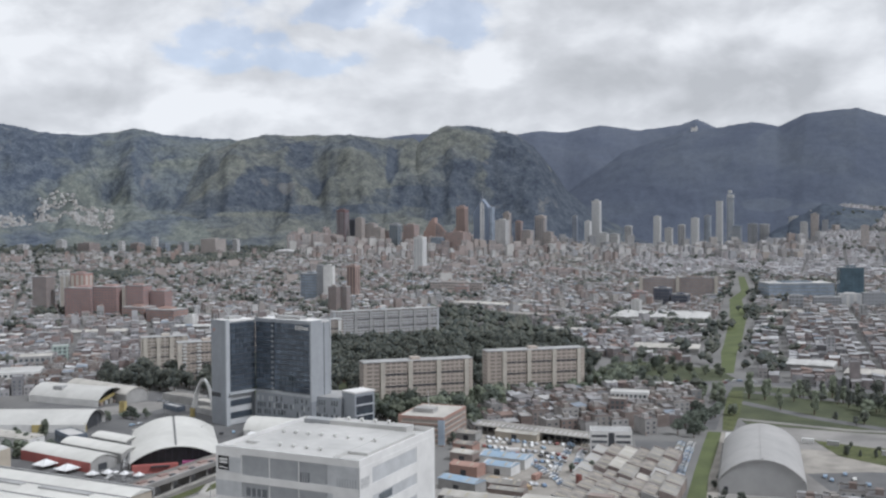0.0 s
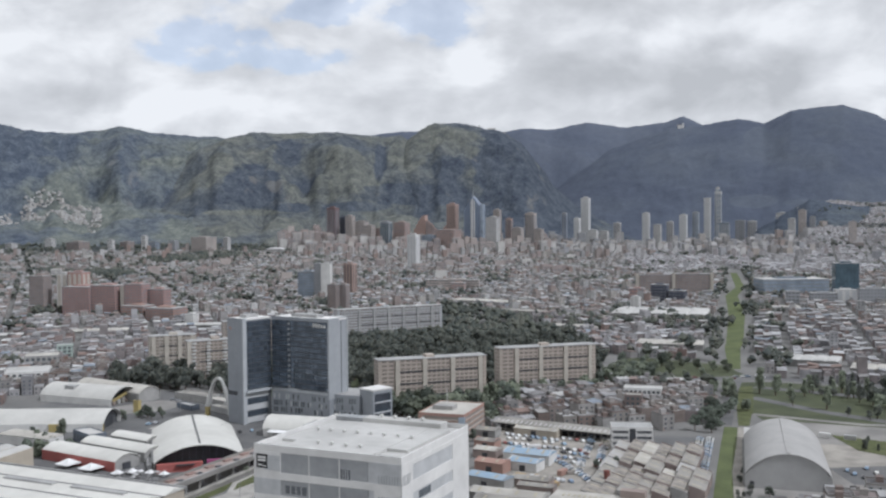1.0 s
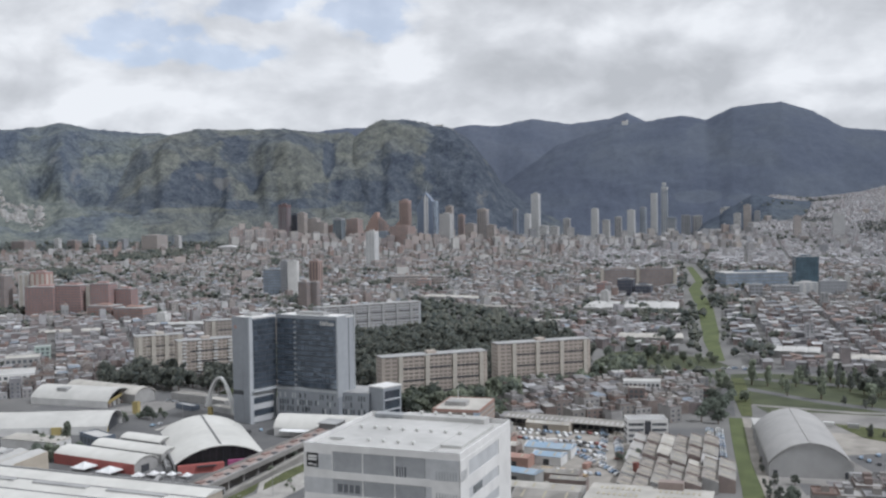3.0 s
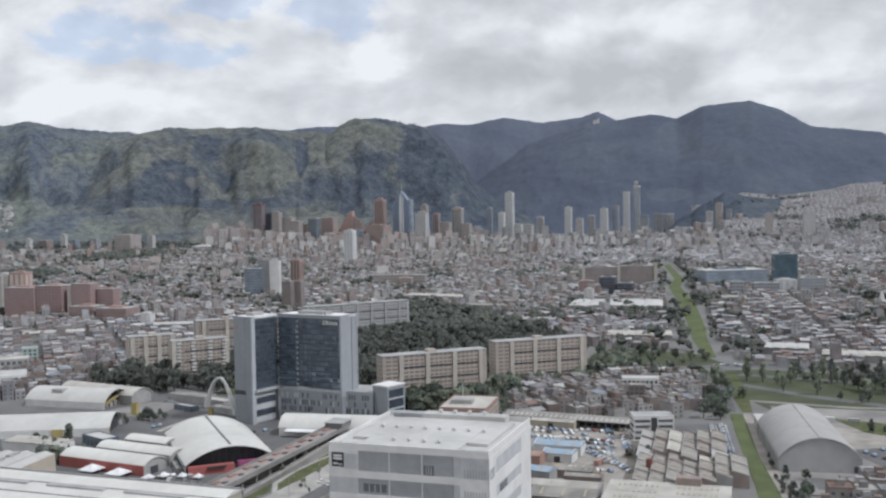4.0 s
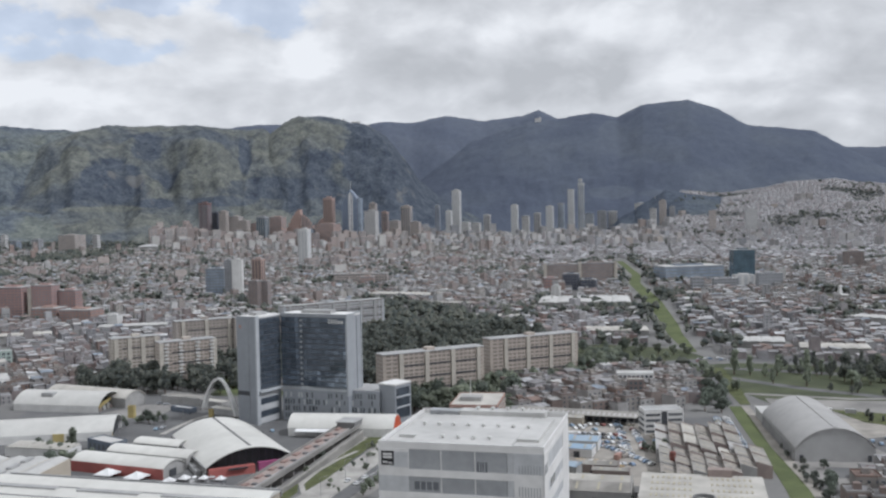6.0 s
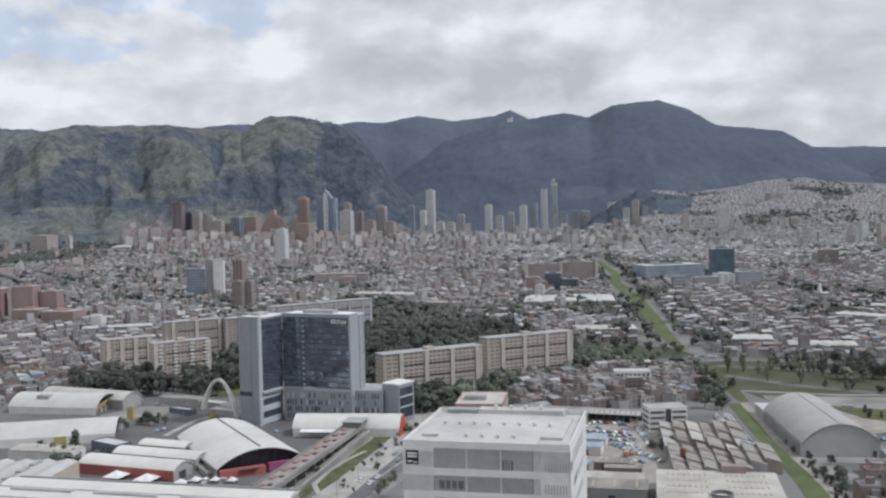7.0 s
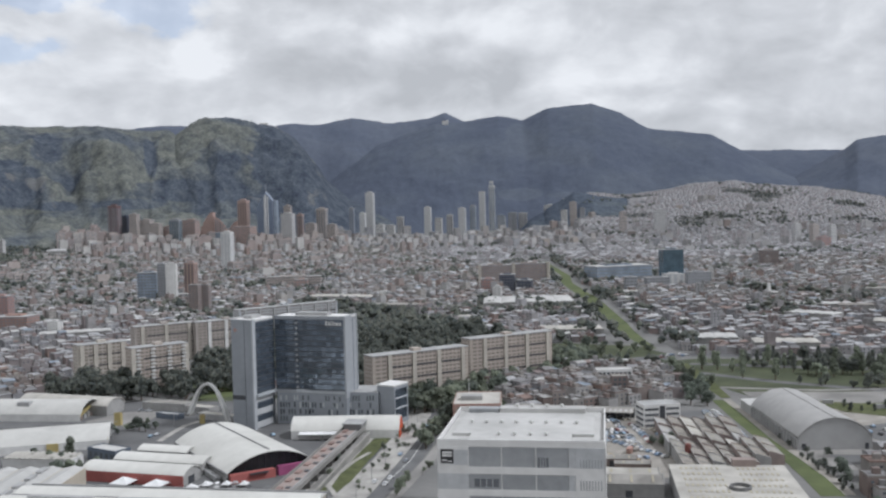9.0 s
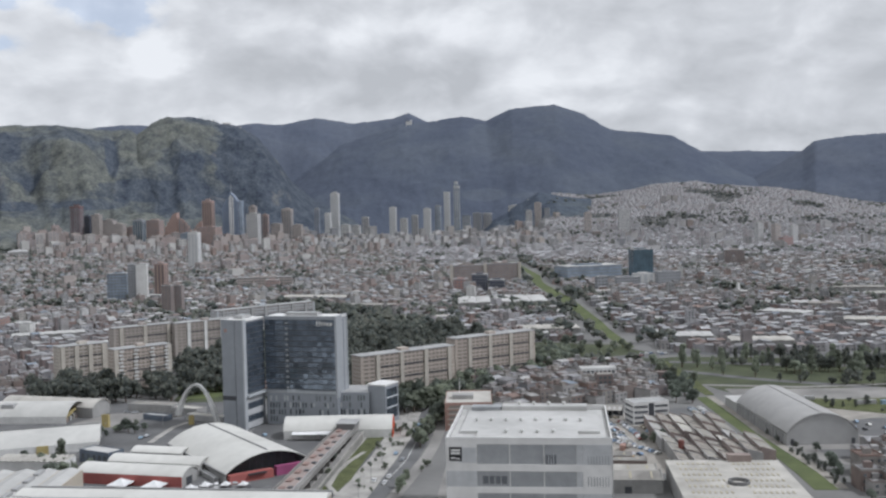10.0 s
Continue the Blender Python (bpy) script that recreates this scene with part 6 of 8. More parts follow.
tower(189, 3250, 31, 182, M_pale, "tall pale concrete tower", strips=5, glassmat=M_screenlt)
tower(207, 3100, 30, 82, M_whitewall, "white apartment block in the city", floors=7)
tower(240, 3110, 30, 79, M_pale, "pale apartment block in the city", floors=7)
tower(292, 3300, 26, 102, M_pale, "pale office tower in the city", strips=4)
tower(383, 3300, 26, 132, M_pale, "pale office tower in the city", strips=4, glassmat=M_screenlt)
tower(419, 3300, 28, 95, M_pale, "pale office block in the city", floors=8)
tower(465, 3350, 25, 104, M_pale, "pale tower in the city", strips=3)
tower(507, 3350, 28, 126, M_pale, "pale grey tower in the city", strips=4, glassmat=M_screenlt)
tower(554, 3400, 24, 134, M_greytow, "grey glass tower in the city", strips=3, glassmat=M_blueglass)
tower(606, 3500, 25, 183, M_pale, "tall pale residential tower", strips=3, glassmat=M_screenlt, cap=False)
tower(642, 3500, 25, 204, M_pale, "tallest pale residential tower", strips=3, glassmat=M_pane_blue, cap=False)
tower(640, 3501, 14, 219, M_pale, "slim top of the tallest tower", strips=2, glassmat=M_pane_blue, cap=False)
tower(631, 3300, 32, 100, M_pane_blue, "blue-grey glass block in the city", strips=4, glassmat=M_greytow)
tower(715, 3500, 36, 106, M_greytow, "grey office slab in the city", strips=5)
tower(757, 3520, 36, 104, M_pale, "pale office slab in the city", strips=5)
tower(866, 3550, 52, 130, M_whitewall, "white apartment slab in the city", floors=9)
tower(912, 3500, 24, 150, M_pale, "pale tower with pale strips", strips=3)
tower(936, 3510, 22, 144, M_pale, "pale tower beside the tan one", strips=3)
tower(960, 3500, 28, 97, M_greytow, "grey apartment block in the city", floors=8)
tower(990, 3400, 30, 76, M_pale, "pale apartment block on the slope", floors=6)
tower(1020, 3400, 30, 72, M_pale, "pale apartment block on the slope", floors=6)
tower(1121, 3500, 22, 120, M_tanbrick, "tan tower on the slope", strips=3)
tower(1165, 3400, 20, 110, M_greytow, "grey tower on the slope", strips=3)
tower(1186, 3410, 20, 106, M_whitewall, "white tower on the slope", strips=3)


def landmark_tower():
    """Faceted blue and white office tower with a slanting pointed top and a mast."""
    x, y = -128, 2750
    g = ground_z(x, y) - 1
    o = thing("office_tower", pose(x, y, g, 0, 0, -12), "tall blue and white striped office tower with a mast", "tower", "city towers")

    def shaft(name, pts, y0, y1, mat, label=""):
        k = len(pts)
        p = [(u, v, z - g) for v in (y0, y1) for u, z in pts]
        part(name, Build().solid(p, [tuple(range(k)), tuple(range(2 * k - 1, k - 1, -1))] + [(i, k + i, k + (i + 1) % k, (i + 1) % k) for i in range(k)]), mat, o, label)

    shaft("body", [(-25, g), (17, g), (17, 156), (6, 172), (-3, 181), (-14, 160), (-25, 139)], -15, 15, M_towerblue, "blue glass body with a slanting top")
    shaft("side_shaft", [(17.2, g), (27, g), (27, 159), (17.2, 159)], -12, 12, M_blueglass, "blue-grey side shaft")
    shaft("side_slot", [(17.0, g), (20.2, g), (20.2, 155), (17.0, 155)], -12.6, -12.0, M_slot)
    for u0, u1, top in ((-6, -4.2, 168), (-2.6, 0.4, 174), (3.4, 5.4, 168)):
        shaft("fin", [(u0, g), (u1, g), (u1, top), (u0, top)], -17, -15, M_white, "white upright fin")
    for u0, u1, top in ((-4.2, -2.6, 166), (0.4, 3.4, 170)):
        shaft("slot", [(u0, g), (u1, g), (u1, top), (u0, top)], -15.6, -15, M_slot)
    for f in range(14):
        z = g + 12 + f * (120 - g) / 14
        shaft("floor_band", [(-24.6, z), (-9.4, z), (-9.4, z + 1.6), (-24.6, z + 1.6)], -15.4, -15, M_slot)
    part("mast", Build().tube((-3, 0, 178 - g), (-3, 0, 204 - g), 1.0, 0.4, 6), M_greytow, o)


def terraced_tower(x, y, w, top, label, rot):
    """A fan of brick shafts that step down in a curve."""
    g = ground_z(x, y) - 1
    o = thing("residential_tower", pose(x, y, g, 0, 0, rot), label, "tower", "city towers")
    n = 7
    for i in range(n):
        u = i / (n - 1)
        h = (top - g) * (1 - 0.52 * u ** 1.6)
        d = 6 * math.sin(u * 2.4)
        x0 = -w / 2 + w * i / n
        part("shaft", Build().box(x0, x0 + w / n - 0.4, -9 - d, 9 - d, 0, h), M_orbrick, o)
        part("window_strip", Build().box(x0 + w / n * 0.3, x0 + w / n * 0.7, -9.5 - d, -9 - d, 4, h - 4), M_farglass, o)
        part("terrace", Build().box(x0 + 0.3, x0 + w / n - 0.7, -8.6 - d, 8.6 - d, h, h + 1.0), M_brickor, o)
    FOOT.append((x, y, rot, -w / 2 - 5, w / 2 + 5, -16, 14))


terraced_tower(-300, 2900, 46, 130, "curved red brick residential tower stepping down", 160)
terraced_tower(-258, 2880, 42, 116, "lower red brick residential tower stepping down", 12)
terraced_tower(-232, 2930, 36, 104, "far red brick residential tower stepping down", 170)


def hilltop_building(az, r, w, h, spire, label):
    """A small white sanctuary on a mountain crest."""
    x, y = r * math.sin(radians(az)), r * math.cos(radians(az))
    o = thing("hilltop_chapel", pose(x, y, max(range_z(k, az, r, crest(k, az)) for k in ("left", "knoll", "peak", "right", "back")) - 4, 0, 0, -az), label, "chapel", "hilltop buildings")
    part("nave", Build().box(-w / 2, w / 2, -8, 8, 0, h), M_whitewall, o)
    part("roof", Build().solid([(-w / 2 - 1, -9, h), (w / 2 + 1, -9, h), (w / 2 + 1, 9, h), (-w / 2 - 1, 9, h), (-w / 2 - 1, 0, h + 5), (w / 2 + 1, 0, h + 5)], [(0, 1, 5, 4), (2, 3, 4, 5), (1, 2, 5), (3, 0, 4)]), M_fibre, o)
    if spire:
        part("bell_tower", Build().box(w / 2 - 7, w / 2, -9, -2, 0, h + spire), M_whitewall, o)


hilltop_building(8.12, 4560, 26, 14, 10, "white sanctuary on the mountain crest")
hilltop_building(-3.0, 4030, 22, 10, 9, "white hilltop church above the city")
hilltop_building(-2.2, 4030, 30, 8, 0, "low white hilltop hall above the city")
hilltop_building(-1.5, 4025, 12, 7, 0, "small white hilltop station")
landmark_tower()

tower(-1215, 2500, 25, 77, M_pale, "pale grey tower before the hills", floors=9, rot=15)
tower(-1050, 2500, 17, 73, M_whitewall, "slim white tower among trees", floors=8, rot=15)
tower(-1020, 2530, 35, 68, M_brown, "brown apartment block among trees", floors=7)
tower(-985, 2560, 17, 82, M_whitewall, "slim white tower before the hills", floors=9, rot=15)
tower(-950, 2540, 26, 66, M_blueglass, "blue-grey apartment block among trees", floors=7)
tower(-890, 2520, 26, 70, M_greytow, "grey tower among the trees", floors=7)
tower(-785, 2450, 60, 80, M_tanbrick, "yellowish broad apartment block", floors=7)
tower(-742, 2500, 18, 77, M_pale, "pale tower beside the broad block", floors=8)
tower(-1120, 2460, 54, 70, M_brown, "brown broad apartment block", floors=7)
tower(-1310, 2480, 30, 66, M_pale, "pale broad block before the hills", floors=7)
tower(-195, 2013, 25, 90, M_whitewall, "white tower with dark strips", strips=3, glassmat=M_screenlt)
tower(-236, 1405, 15, 59.5, M_whitewall, "white blank-sided office tower", floors=0, strips=1, glassmat=M_whitewall, rot=8, depth=10)
tower(-249, 1412, 12, 59.5, M_greytow, "grey part of the office tower", floors=15, rot=8)
tower(-270, 1440, 30, 47, M_pane_blue, "blue-grey glazed office block", floors=10, rot=10)
tower(-192, 1250, 15, 40.5, M_brown, "brown apartment tower in the city", floors=14, rot=20)
tower(-180, 1256, 14, 40, M_brown, "brown twin apartment tower", floors=14, rot=20)
tower(-217, 1480, 19, 57, M_orbrick, "orange brick tower in the city", strips=3, glassmat=M_brickrd)
tower(-71, 1560, 84, 27, M_tanbrick, "long tan institutional block", floors=5, rot=8, depth=14)
tower(-60, 1535, 22, 24, M_orbrick, "orange brick wing in the city", floors=4, rot=8)
tower(-116, 1150, 18, 22, M_brickor, "orange brick house block", floors=5)
tower(-575, 1240, 24, 53, M_brown, "brown apartment tower in the city", floors=15, rot=10)
tower(-540, 1236, 17, 56, M_whitewall, "white stair tower in the city", strips=2, glassmat=M_cream, rot=10)
tower(-519, 1232, 24, 58, M_brickpk, "brick apartment tower with cream strips", strips=3, glassmat=M_cream, rot=10)
tower(-504, 1212, 44, 41, M_brickpk, "pink brick apartment block", floors=12, rot=10)
tower(-468, 1208, 40, 43, M_brickpk, "pink brick apartment block with pale piers", floors=12, rot=10)
tower(-444, 1196, 7, 42, M_cream, "cream stair shaft of the pink block", strips=1, glassmat=M_cream, rot=10, cap=False)
tower(-428, 1200, 28, 45, M_brickpk, "pink brick tower with pale corners", floors=13, rot=10)
tower(-402, 1206, 24, 38, M_brickpk, "pink brick tower in the city", floors=11, rot=10)
tower(-414, 1168, 36, 21, M_brickor, "low red brick apartment row", floors=5, rot=12)
tower(-376, 1162, 44, 19, M_brickor, "red brick apartment row", floors=5, rot=12)
tower(-322, 1100, 15, 17, M_whitewall, "white box-like building in the city", floors=0, strips=1, glassmat=M_whitewall)
tower(231, 1497, 50, 38, M_brown, "dark brown brick apartment block", floors=8, rot=3, depth=14)
tower(283, 1497, 52, 39, M_brown, "long dark brown brick apartment block", floors=8, rot=3, depth=14)
tower(257, 1489, 4, 41, M_slabconc, "pale stair shaft between brown blocks", strips=1, glassmat=M_slabconc, rot=3, cap=False)
tower(205, 1489, 4, 40, M_slabconc, "pale stair shaft of the brown block", strips=1, glassmat=M_slabconc, rot=3, cap=False)
tower(311, 1489, 4, 41, M_slabconc, "pale end shaft of the brown block", strips=1, glassmat=M_slabconc, rot=3, cap=False)
tower(228, 1400, 26, 30, M_navy, "dark blue-black office block", floors=6, rot=20)
tower(251, 1392, 26, 22, M_navy, "lower dark blue-black block", floors=4, rot=20)
tower(196, 1380, 22, 26, M_brickpk, "pinkish brick block by the market", floors=5, rot=10)
tower(472.5, 1402, 31.5, 58, M_teal, "teal glass office tower block", floors=14, glassmat=M_teal, rot=4)
tower(466, 1378, 28, 24, M_whitewall, "white base block of the teal tower", strips=3, glassmat=M_screenlt, rot=4)
tower(422, 1492, 98, 32, M_pane_blue, "long pale-blue glazed hall with a white roof", floors=4, rot=-8, depth=50, rim=M_roofw)
tower(392, 1350, 16, 24, M_greytow, "grey concrete block by the hall", floors=4, rot=2)
tower(430, 1348, 34, 22, M_greytow, "long grey concrete block", floors=4, rot=2, depth=12)
tower(490, 1345, 34, 28, M_greytow, "grey concrete slab by the tower", floors=5, rot=2, depth=12)
tower(512, 1352, 8, 33, M_pale, "pale stair tower of the slab", strips=1, glassmat=M_pale)
tower(556, 1330, 12, 29, M_pale, "small pale tower by the park", floors=6)
tower(828, 3125, 26, 137, M_tanbrick, "tall buff twin tower below the wooded hill", floors=18, depth=20)
tower(856, 3118, 20, 118, M_greytow, "grey tower beside the buff twin tower", floors=12, depth=18)
tower(795, 3115, 24, 112, M_pale, "pale block beside the buff twin tower", floors=9, depth=18)
tower(984, 2778, 34, 107, M_pale, "pale slab block below the hillside", floors=12, depth=15, rot=10)
tower(876, 2784, 22, 104, M_tanbrick, "buff slab block on the far plain", floors=8, depth=15, rot=10)
for k in range(3):
    tower(1094 + 34 * k, 2196 - 18 * k, 22, 72 - 3 * k, M_pale if k != 1 else M_tanbrick, "pale apartment slab in a row on the plain", floors=9, depth=14, rot=-20)
tower(1085, 2060, 30, 44, M_brickpk, "pinkish brick block on the plain", floors=6, depth=16, rot=-12)
tower(749, 1650, 40, 40, M_brown, "brown office block in the city", floors=8)
tower(184, 1262, 13, 24, M_whitewall, "white twin silo building", strips=2, glassmat=M_pale)
tower(48, 1370, 22, 14, M_whitewall, "white stepped chapel in the city", floors=0, strips=1, glassmat=M_whitewall)


def wave_roof(x, y, rot, n, w, d, z, mat, label, name="market_hall", rise=0.07):
    g = ground_z(x, y) - 0.5
    o = thing(name, pose(x, y, g, 0, 0, rot), label, "hall")
    part("wall", Build().box(0, n * w, 0, d, 0, z), M_greywall, o)
    for k in range(n):
        b = Build()
        seg = 6
        edge = [(k * w + w / 2 - w / 2 * math.cos(math.pi * i / seg), z + w * rise * math.sin(math.pi * i / seg)) for i in range(seg + 1)]
        b.solid([(u, v, t) for v in (-1, d + 1) for u, t in edge], [tuple(range(seg + 1)), tuple(range(2 * seg + 1, seg, -1))] + [(i + 1, i, seg + 1 + i, seg + 2 + i) for i in range(seg)])
        part("roof_vault", b, mat, o)
    FOOT.append((x, y, rot, -6, n * w + 6, -16, d + 6))


wave_roof(146, 1165, -12, 5, 21.5, 80, 9, M_roofw, "market hall with a white wavy roof", rise=0.08)
wave_roof(158, 940, -10, 7, 8.6, 34, 6, M_fibrelt, "store with white vaulted roofs")
wave_roof(-58, 1356, -29, 12, 8.5, 30, 7, M_fibrelt, "factory with pale sawtooth roof", "factory")
wave_roof(262, 850, -20, 5, 10, 32, 6, M_roofw, "low pale-roofed transport depot", "depot")
wave_roof(308, 800, -20, 6, 9, 28, 6, M_fibrelt, "low grey-roofed transport depot", "depot")
wave_roof(476, 1056, -25, 6, 11, 26, 6, M_roofw, "large white-roofed city warehouse", "depot")
wave_roof(-330, 1060, 10, 7, 10, 24, 6, M_roofw, "low white-roofed transport depot", "depot")
wave_roof(-420, 1000, 16, 6, 10, 24, 6, M_fibrelt, "low grey-roofed transport depot", "depot")

ribbon("grass_field", [(500, 1262, 14), (535, 1225, 18), (568, 1189, 18), (600, 1153, 12)], M_grass, 0.15, "green field with a monument in the city", "grass")
FOOT += [(500, 1262, -47, -6, 152, -17, 17), (521, 1197, 20, -14, 14, -14, 14)]
wave_roof(431, 985, -55, 5, 10.5, 24, 7, M_roofw, "white-roofed market hall in the city", "depot")
wave_roof(626, 1150, -27, 6, 10.5, 30, 9, M_fibre, "large grey-roofed factory hall", "depot")
wave_roof(508, 1012, -30, 4, 9, 22, 8, M_oldroof, "dark-roofed factory hall in the city", "depot")
wave_roof(470, 886, -35, 6, 10, 28, 7, M_fibrelt, "pale-roofed factory hall in the city", "depot")
wave_roof(60, 1090, -20, 8, 9, 22, 5, M_fibrelt, "low grey-roofed storage sheds", "depot")
wave_roof(90, 1180, -20, 7, 10, 24, 5, M_fibre, "low dark-roofed storage sheds", "depot")
wave_roof(10, 1230, -22, 8, 9, 24, 6, M_fibre, "long dark-roofed storage sheds", "depot")
wave_roof(640, 1090, -14, 9, 11, 26, 6, M_fibrelt, "long grey-roofed warehouse row", "depot")
wave_roof(-520, 960, 14, 7, 9, 22, 5, M_roofw, "row of white-roofed market sheds", "depot")
wave_roof(-300, 1450, 8, 10, 10, 20, 6, M_roofw, "long white-roofed market sheds", "depot")
wave_roof(330, 1280, -12, 6, 9, 20, 5, M_fibrelt, "grey-roofed sheds by the canal", "depot")
wave_roof(-650, 2530, 10, 1, 46, 34, 12, M_tent, "oval white-roofed arena before the hills", "arena", rise=0.1)


# ---- houses ----
SITES = [
    [(-300, 300), (60, 300), (60, 470), (0, 600), (60, 690), (40, 730), (-60, 690), (-110, 700), (-160, 720), (-280, 720)],
    [(40, 300), (180, 300), (180, 590), (130, 600), (44, 596)],
    [(160, 430), (345, 400), (620, 420), (640, 600), (215, 720), (180, 580)],
    [(205, 690), (240, 640), (330, 575), (430, 510), (660, 560), (640, 620), (430, 685), (330, 738), (245, 792), (212, 780)],
    [(-40, 625), (-30, 650), (40, 690), (125, 740), (240, 775), (225, 860), (130, 900), (100, 1010), (60, 1160), (-40, 1310), (-70, 1300), (-140, 1060), (-110, 760), (-60, 690)],
    [(-255, 720), (-120, 700), (-90, 760), (-110, 930), (-215, 910), (-250, 790)],
]
def canal_gap(x, y):
    xs = knots(y, *[(p[1], p[0]) for p in CANAL])
    return abs(x - xs)


FOOT += [(-560, 1150, 12, 0, 230, 0, 60), (-128, 2750, -20, -26, 26, -26, 26), (-29, 639, 24, -6, 80, -4, 18), (46, 701, 22, -6, 80, -4, 18), (-127, 972, 33, -6, 120, -4, 18), (-208, 868, 27, -6, 60, -4, 18), (-160, 885, 29, -6, 70, -4, 18)]
NEAR = {}
for _f in FOOT:
    _c, _s = math.cos(radians(_f[2])), math.sin(radians(_f[2]))
    _u, _v = (_f[3] + _f[4]) / 2, (_f[5] + _f[6]) / 2
    _x, _y, _r = _f[0] + _u * _c - _v * _s, _f[1] + _u * _s + _v * _c, math.hypot(_f[4] - _f[3], _f[6] - _f[5]) / 2
    for _i in range(int((_x - _r) // 60), int((_x + _r) // 60) + 1):
        for _j in range(int((_y - _r) // 60), int((_y + _r) // 60) + 1):
            NEAR.setdefault((_i, _j), []).append((_f[0], _f[1], _c, _s, *_f[3:]))


def free(x, y):
    if y < 2200 and canal_gap(x, y) < 22:
        return False
    if abs(y - (745 - (x - 330) * 0.5)) < 18 and 330 < x < 640:
        return False
    if y < 1350 and any(inside(x, y, s) for s in SITES):
        return False
    for a, b, c, s, u0, u1, v0, v1 in NEAR.get((int(x // 60), int(y // 60)), ()):
        u, v = (x - a) * c + (y - b) * s, (y - b) * c - (x - a) * s
        if u0 < u < u1 and v0 < v < v1:
            return False
    return True


def add_house(W, R, G, x, y, z, w, d, h, rot, kind, rnd, windows):
    c, s = math.cos(rot), math.sin(rot)

    def P(u, v, k):
        return (x + u * c - v * s, y + u * s + v * c, z + k)

    a, e = w / 2, d / 2
    W.solid([P(-a, -e, -1.5), P(a, -e, -1.5), P(a, e, -1.5), P(-a, e, -1.5), P(-a, -e, h), P(a, -e, h), P(a, e, h), P(-a, e, h)], [(0, 1, 5, 4), (1, 2, 6, 5), (2, 3, 7, 6), (3, 0, 4, 7)])
    if kind == 0:
        r = d * rnd.uniform(0.07, 0.15)
        a2, e2 = a + 0.3, e + 0.4
        R.solid([P(-a2, -e2, h), P(a2, -e2, h), P(a2, e2, h), P(-a2, e2, h), P(-a2, 0, h + r), P(a2, 0, h + r)], [(0, 1, 5, 4), (2, 3, 4, 5), (1, 2, 5), (3, 0, 4)])
    elif kind == 1:
        R.solid([P(-a, -e, h - 0.5), P(a, -e, h - 0.5), P(a, e, h - 0.5), P(-a, e, h - 0.5)], [(0, 1, 2, 3)])
        if rnd.random() < 0.6:
            u, v = rnd.uniform(-a * 0.5, a * 0.4), rnd.uniform(-e * 0.3, e * 0.6)
            t = rnd.uniform(1.8, 3.2)
            W.solid([P(u - 1.6, v - 2, h - 0.5), P(u + 1.6, v - 2, h - 0.5), P(u + 1.6, v + 2, h - 0.5), P(u - 1.6, v + 2, h - 0.5), P(u - 1.6, v - 2, h + t), P(u + 1.6, v - 2, h + t), P(u + 1.6, v + 2, h + t), P(u - 1.6, v + 2, h + t)], [(0, 1, 5, 4), (1, 2, 6, 5), (2, 3, 7, 6), (3, 0, 4, 7), (4, 5, 6, 7)])
    else:
        r = w * rnd.uniform(0.05, 0.16)
        R.solid([P(-a - 0.3, -e - 0.3, h), P(a + 0.3, -e - 0.3, h + r), P(a + 0.3, e + 0.3, h + r), P(-a - 0.3, e + 0.3, h), P(a + 0.3, -e - 0.3, h), P(a + 0.3, e + 0.3, h)], [(0, 1, 2, 3), (0, 4, 1), (4, 5, 2, 1), (5, 3, 2)])
    if windows:
        big = w > 12
        if big:
            for f in range(int(h / 4)):
                zz = 1.5 + f * 4
                for u0, u1 in ((-a + 1, -1), (1, a - 1)):
                    G.face(P(u0, -e - 0.2, zz), P(u1, -e - 0.2, zz), P(u1, -e - 0.2, zz + 1.7), P(u0, -e - 0.2, zz + 1.7))
                    G.face(P(a + 0.2, u0 * d / w, zz), P(a + 0.2, u1 * d / w, zz), P(a + 0.2, u1 * d / w, zz + 1.7), P(a + 0.2, u0 * d / w, zz + 1.7))
                    G.face(P(-a - 0.2, u1 * d / w, zz), P(-a - 0.2, u0 * d / w, zz), P(-a - 0.2, u0 * d / w, zz + 1.7), P(-a - 0.2, u1 * d / w, zz + 1.7))
            return
        st = max(1, int(h / 2.8))
        n = max(1, int(w / 3))
        for f in range(st):
            for i in range(n):
                if rnd.random() < 0.8:
                    u = -a + w * (i + 0.5) / n
                    zz = 0.9 + f * 2.8
                    G.face(P(u - 0.65, -e - 0.05, zz), P(u + 0.65, -e - 0.05, zz), P(u + 0.65, -e - 0.05, zz + 1.3), P(u - 0.65, -e - 0.05, zz + 1.3))
        m = max(1, int(d / 4))
        for sd in (-1, 1):
            for f in range(st):
                for i in range(m):
                    if rnd.random() < 0.5:
                        v = -e + d * (i + 0.5) / m
                        zz = 0.9 + f * 2.8
                        q = [P(sd * (a + 0.05), v - 0.6, zz), P(sd * (a + 0.05), v + 0.6, zz), P(sd * (a + 0.05), v + 0.6, zz + 1.3), P(sd * (a + 0.05), v - 0.6, zz + 1.3)]
                        G.face(*(q if sd > 0 else q[::-1]))


def knob_edge(r):
    """Bearing at which the wooded knob gives way to houses."""
    return 17.5 + 0.9 * (r - 3240) / 430 + 0.5 * noise.noise(Vector((r * 0.012, 5, 2)))


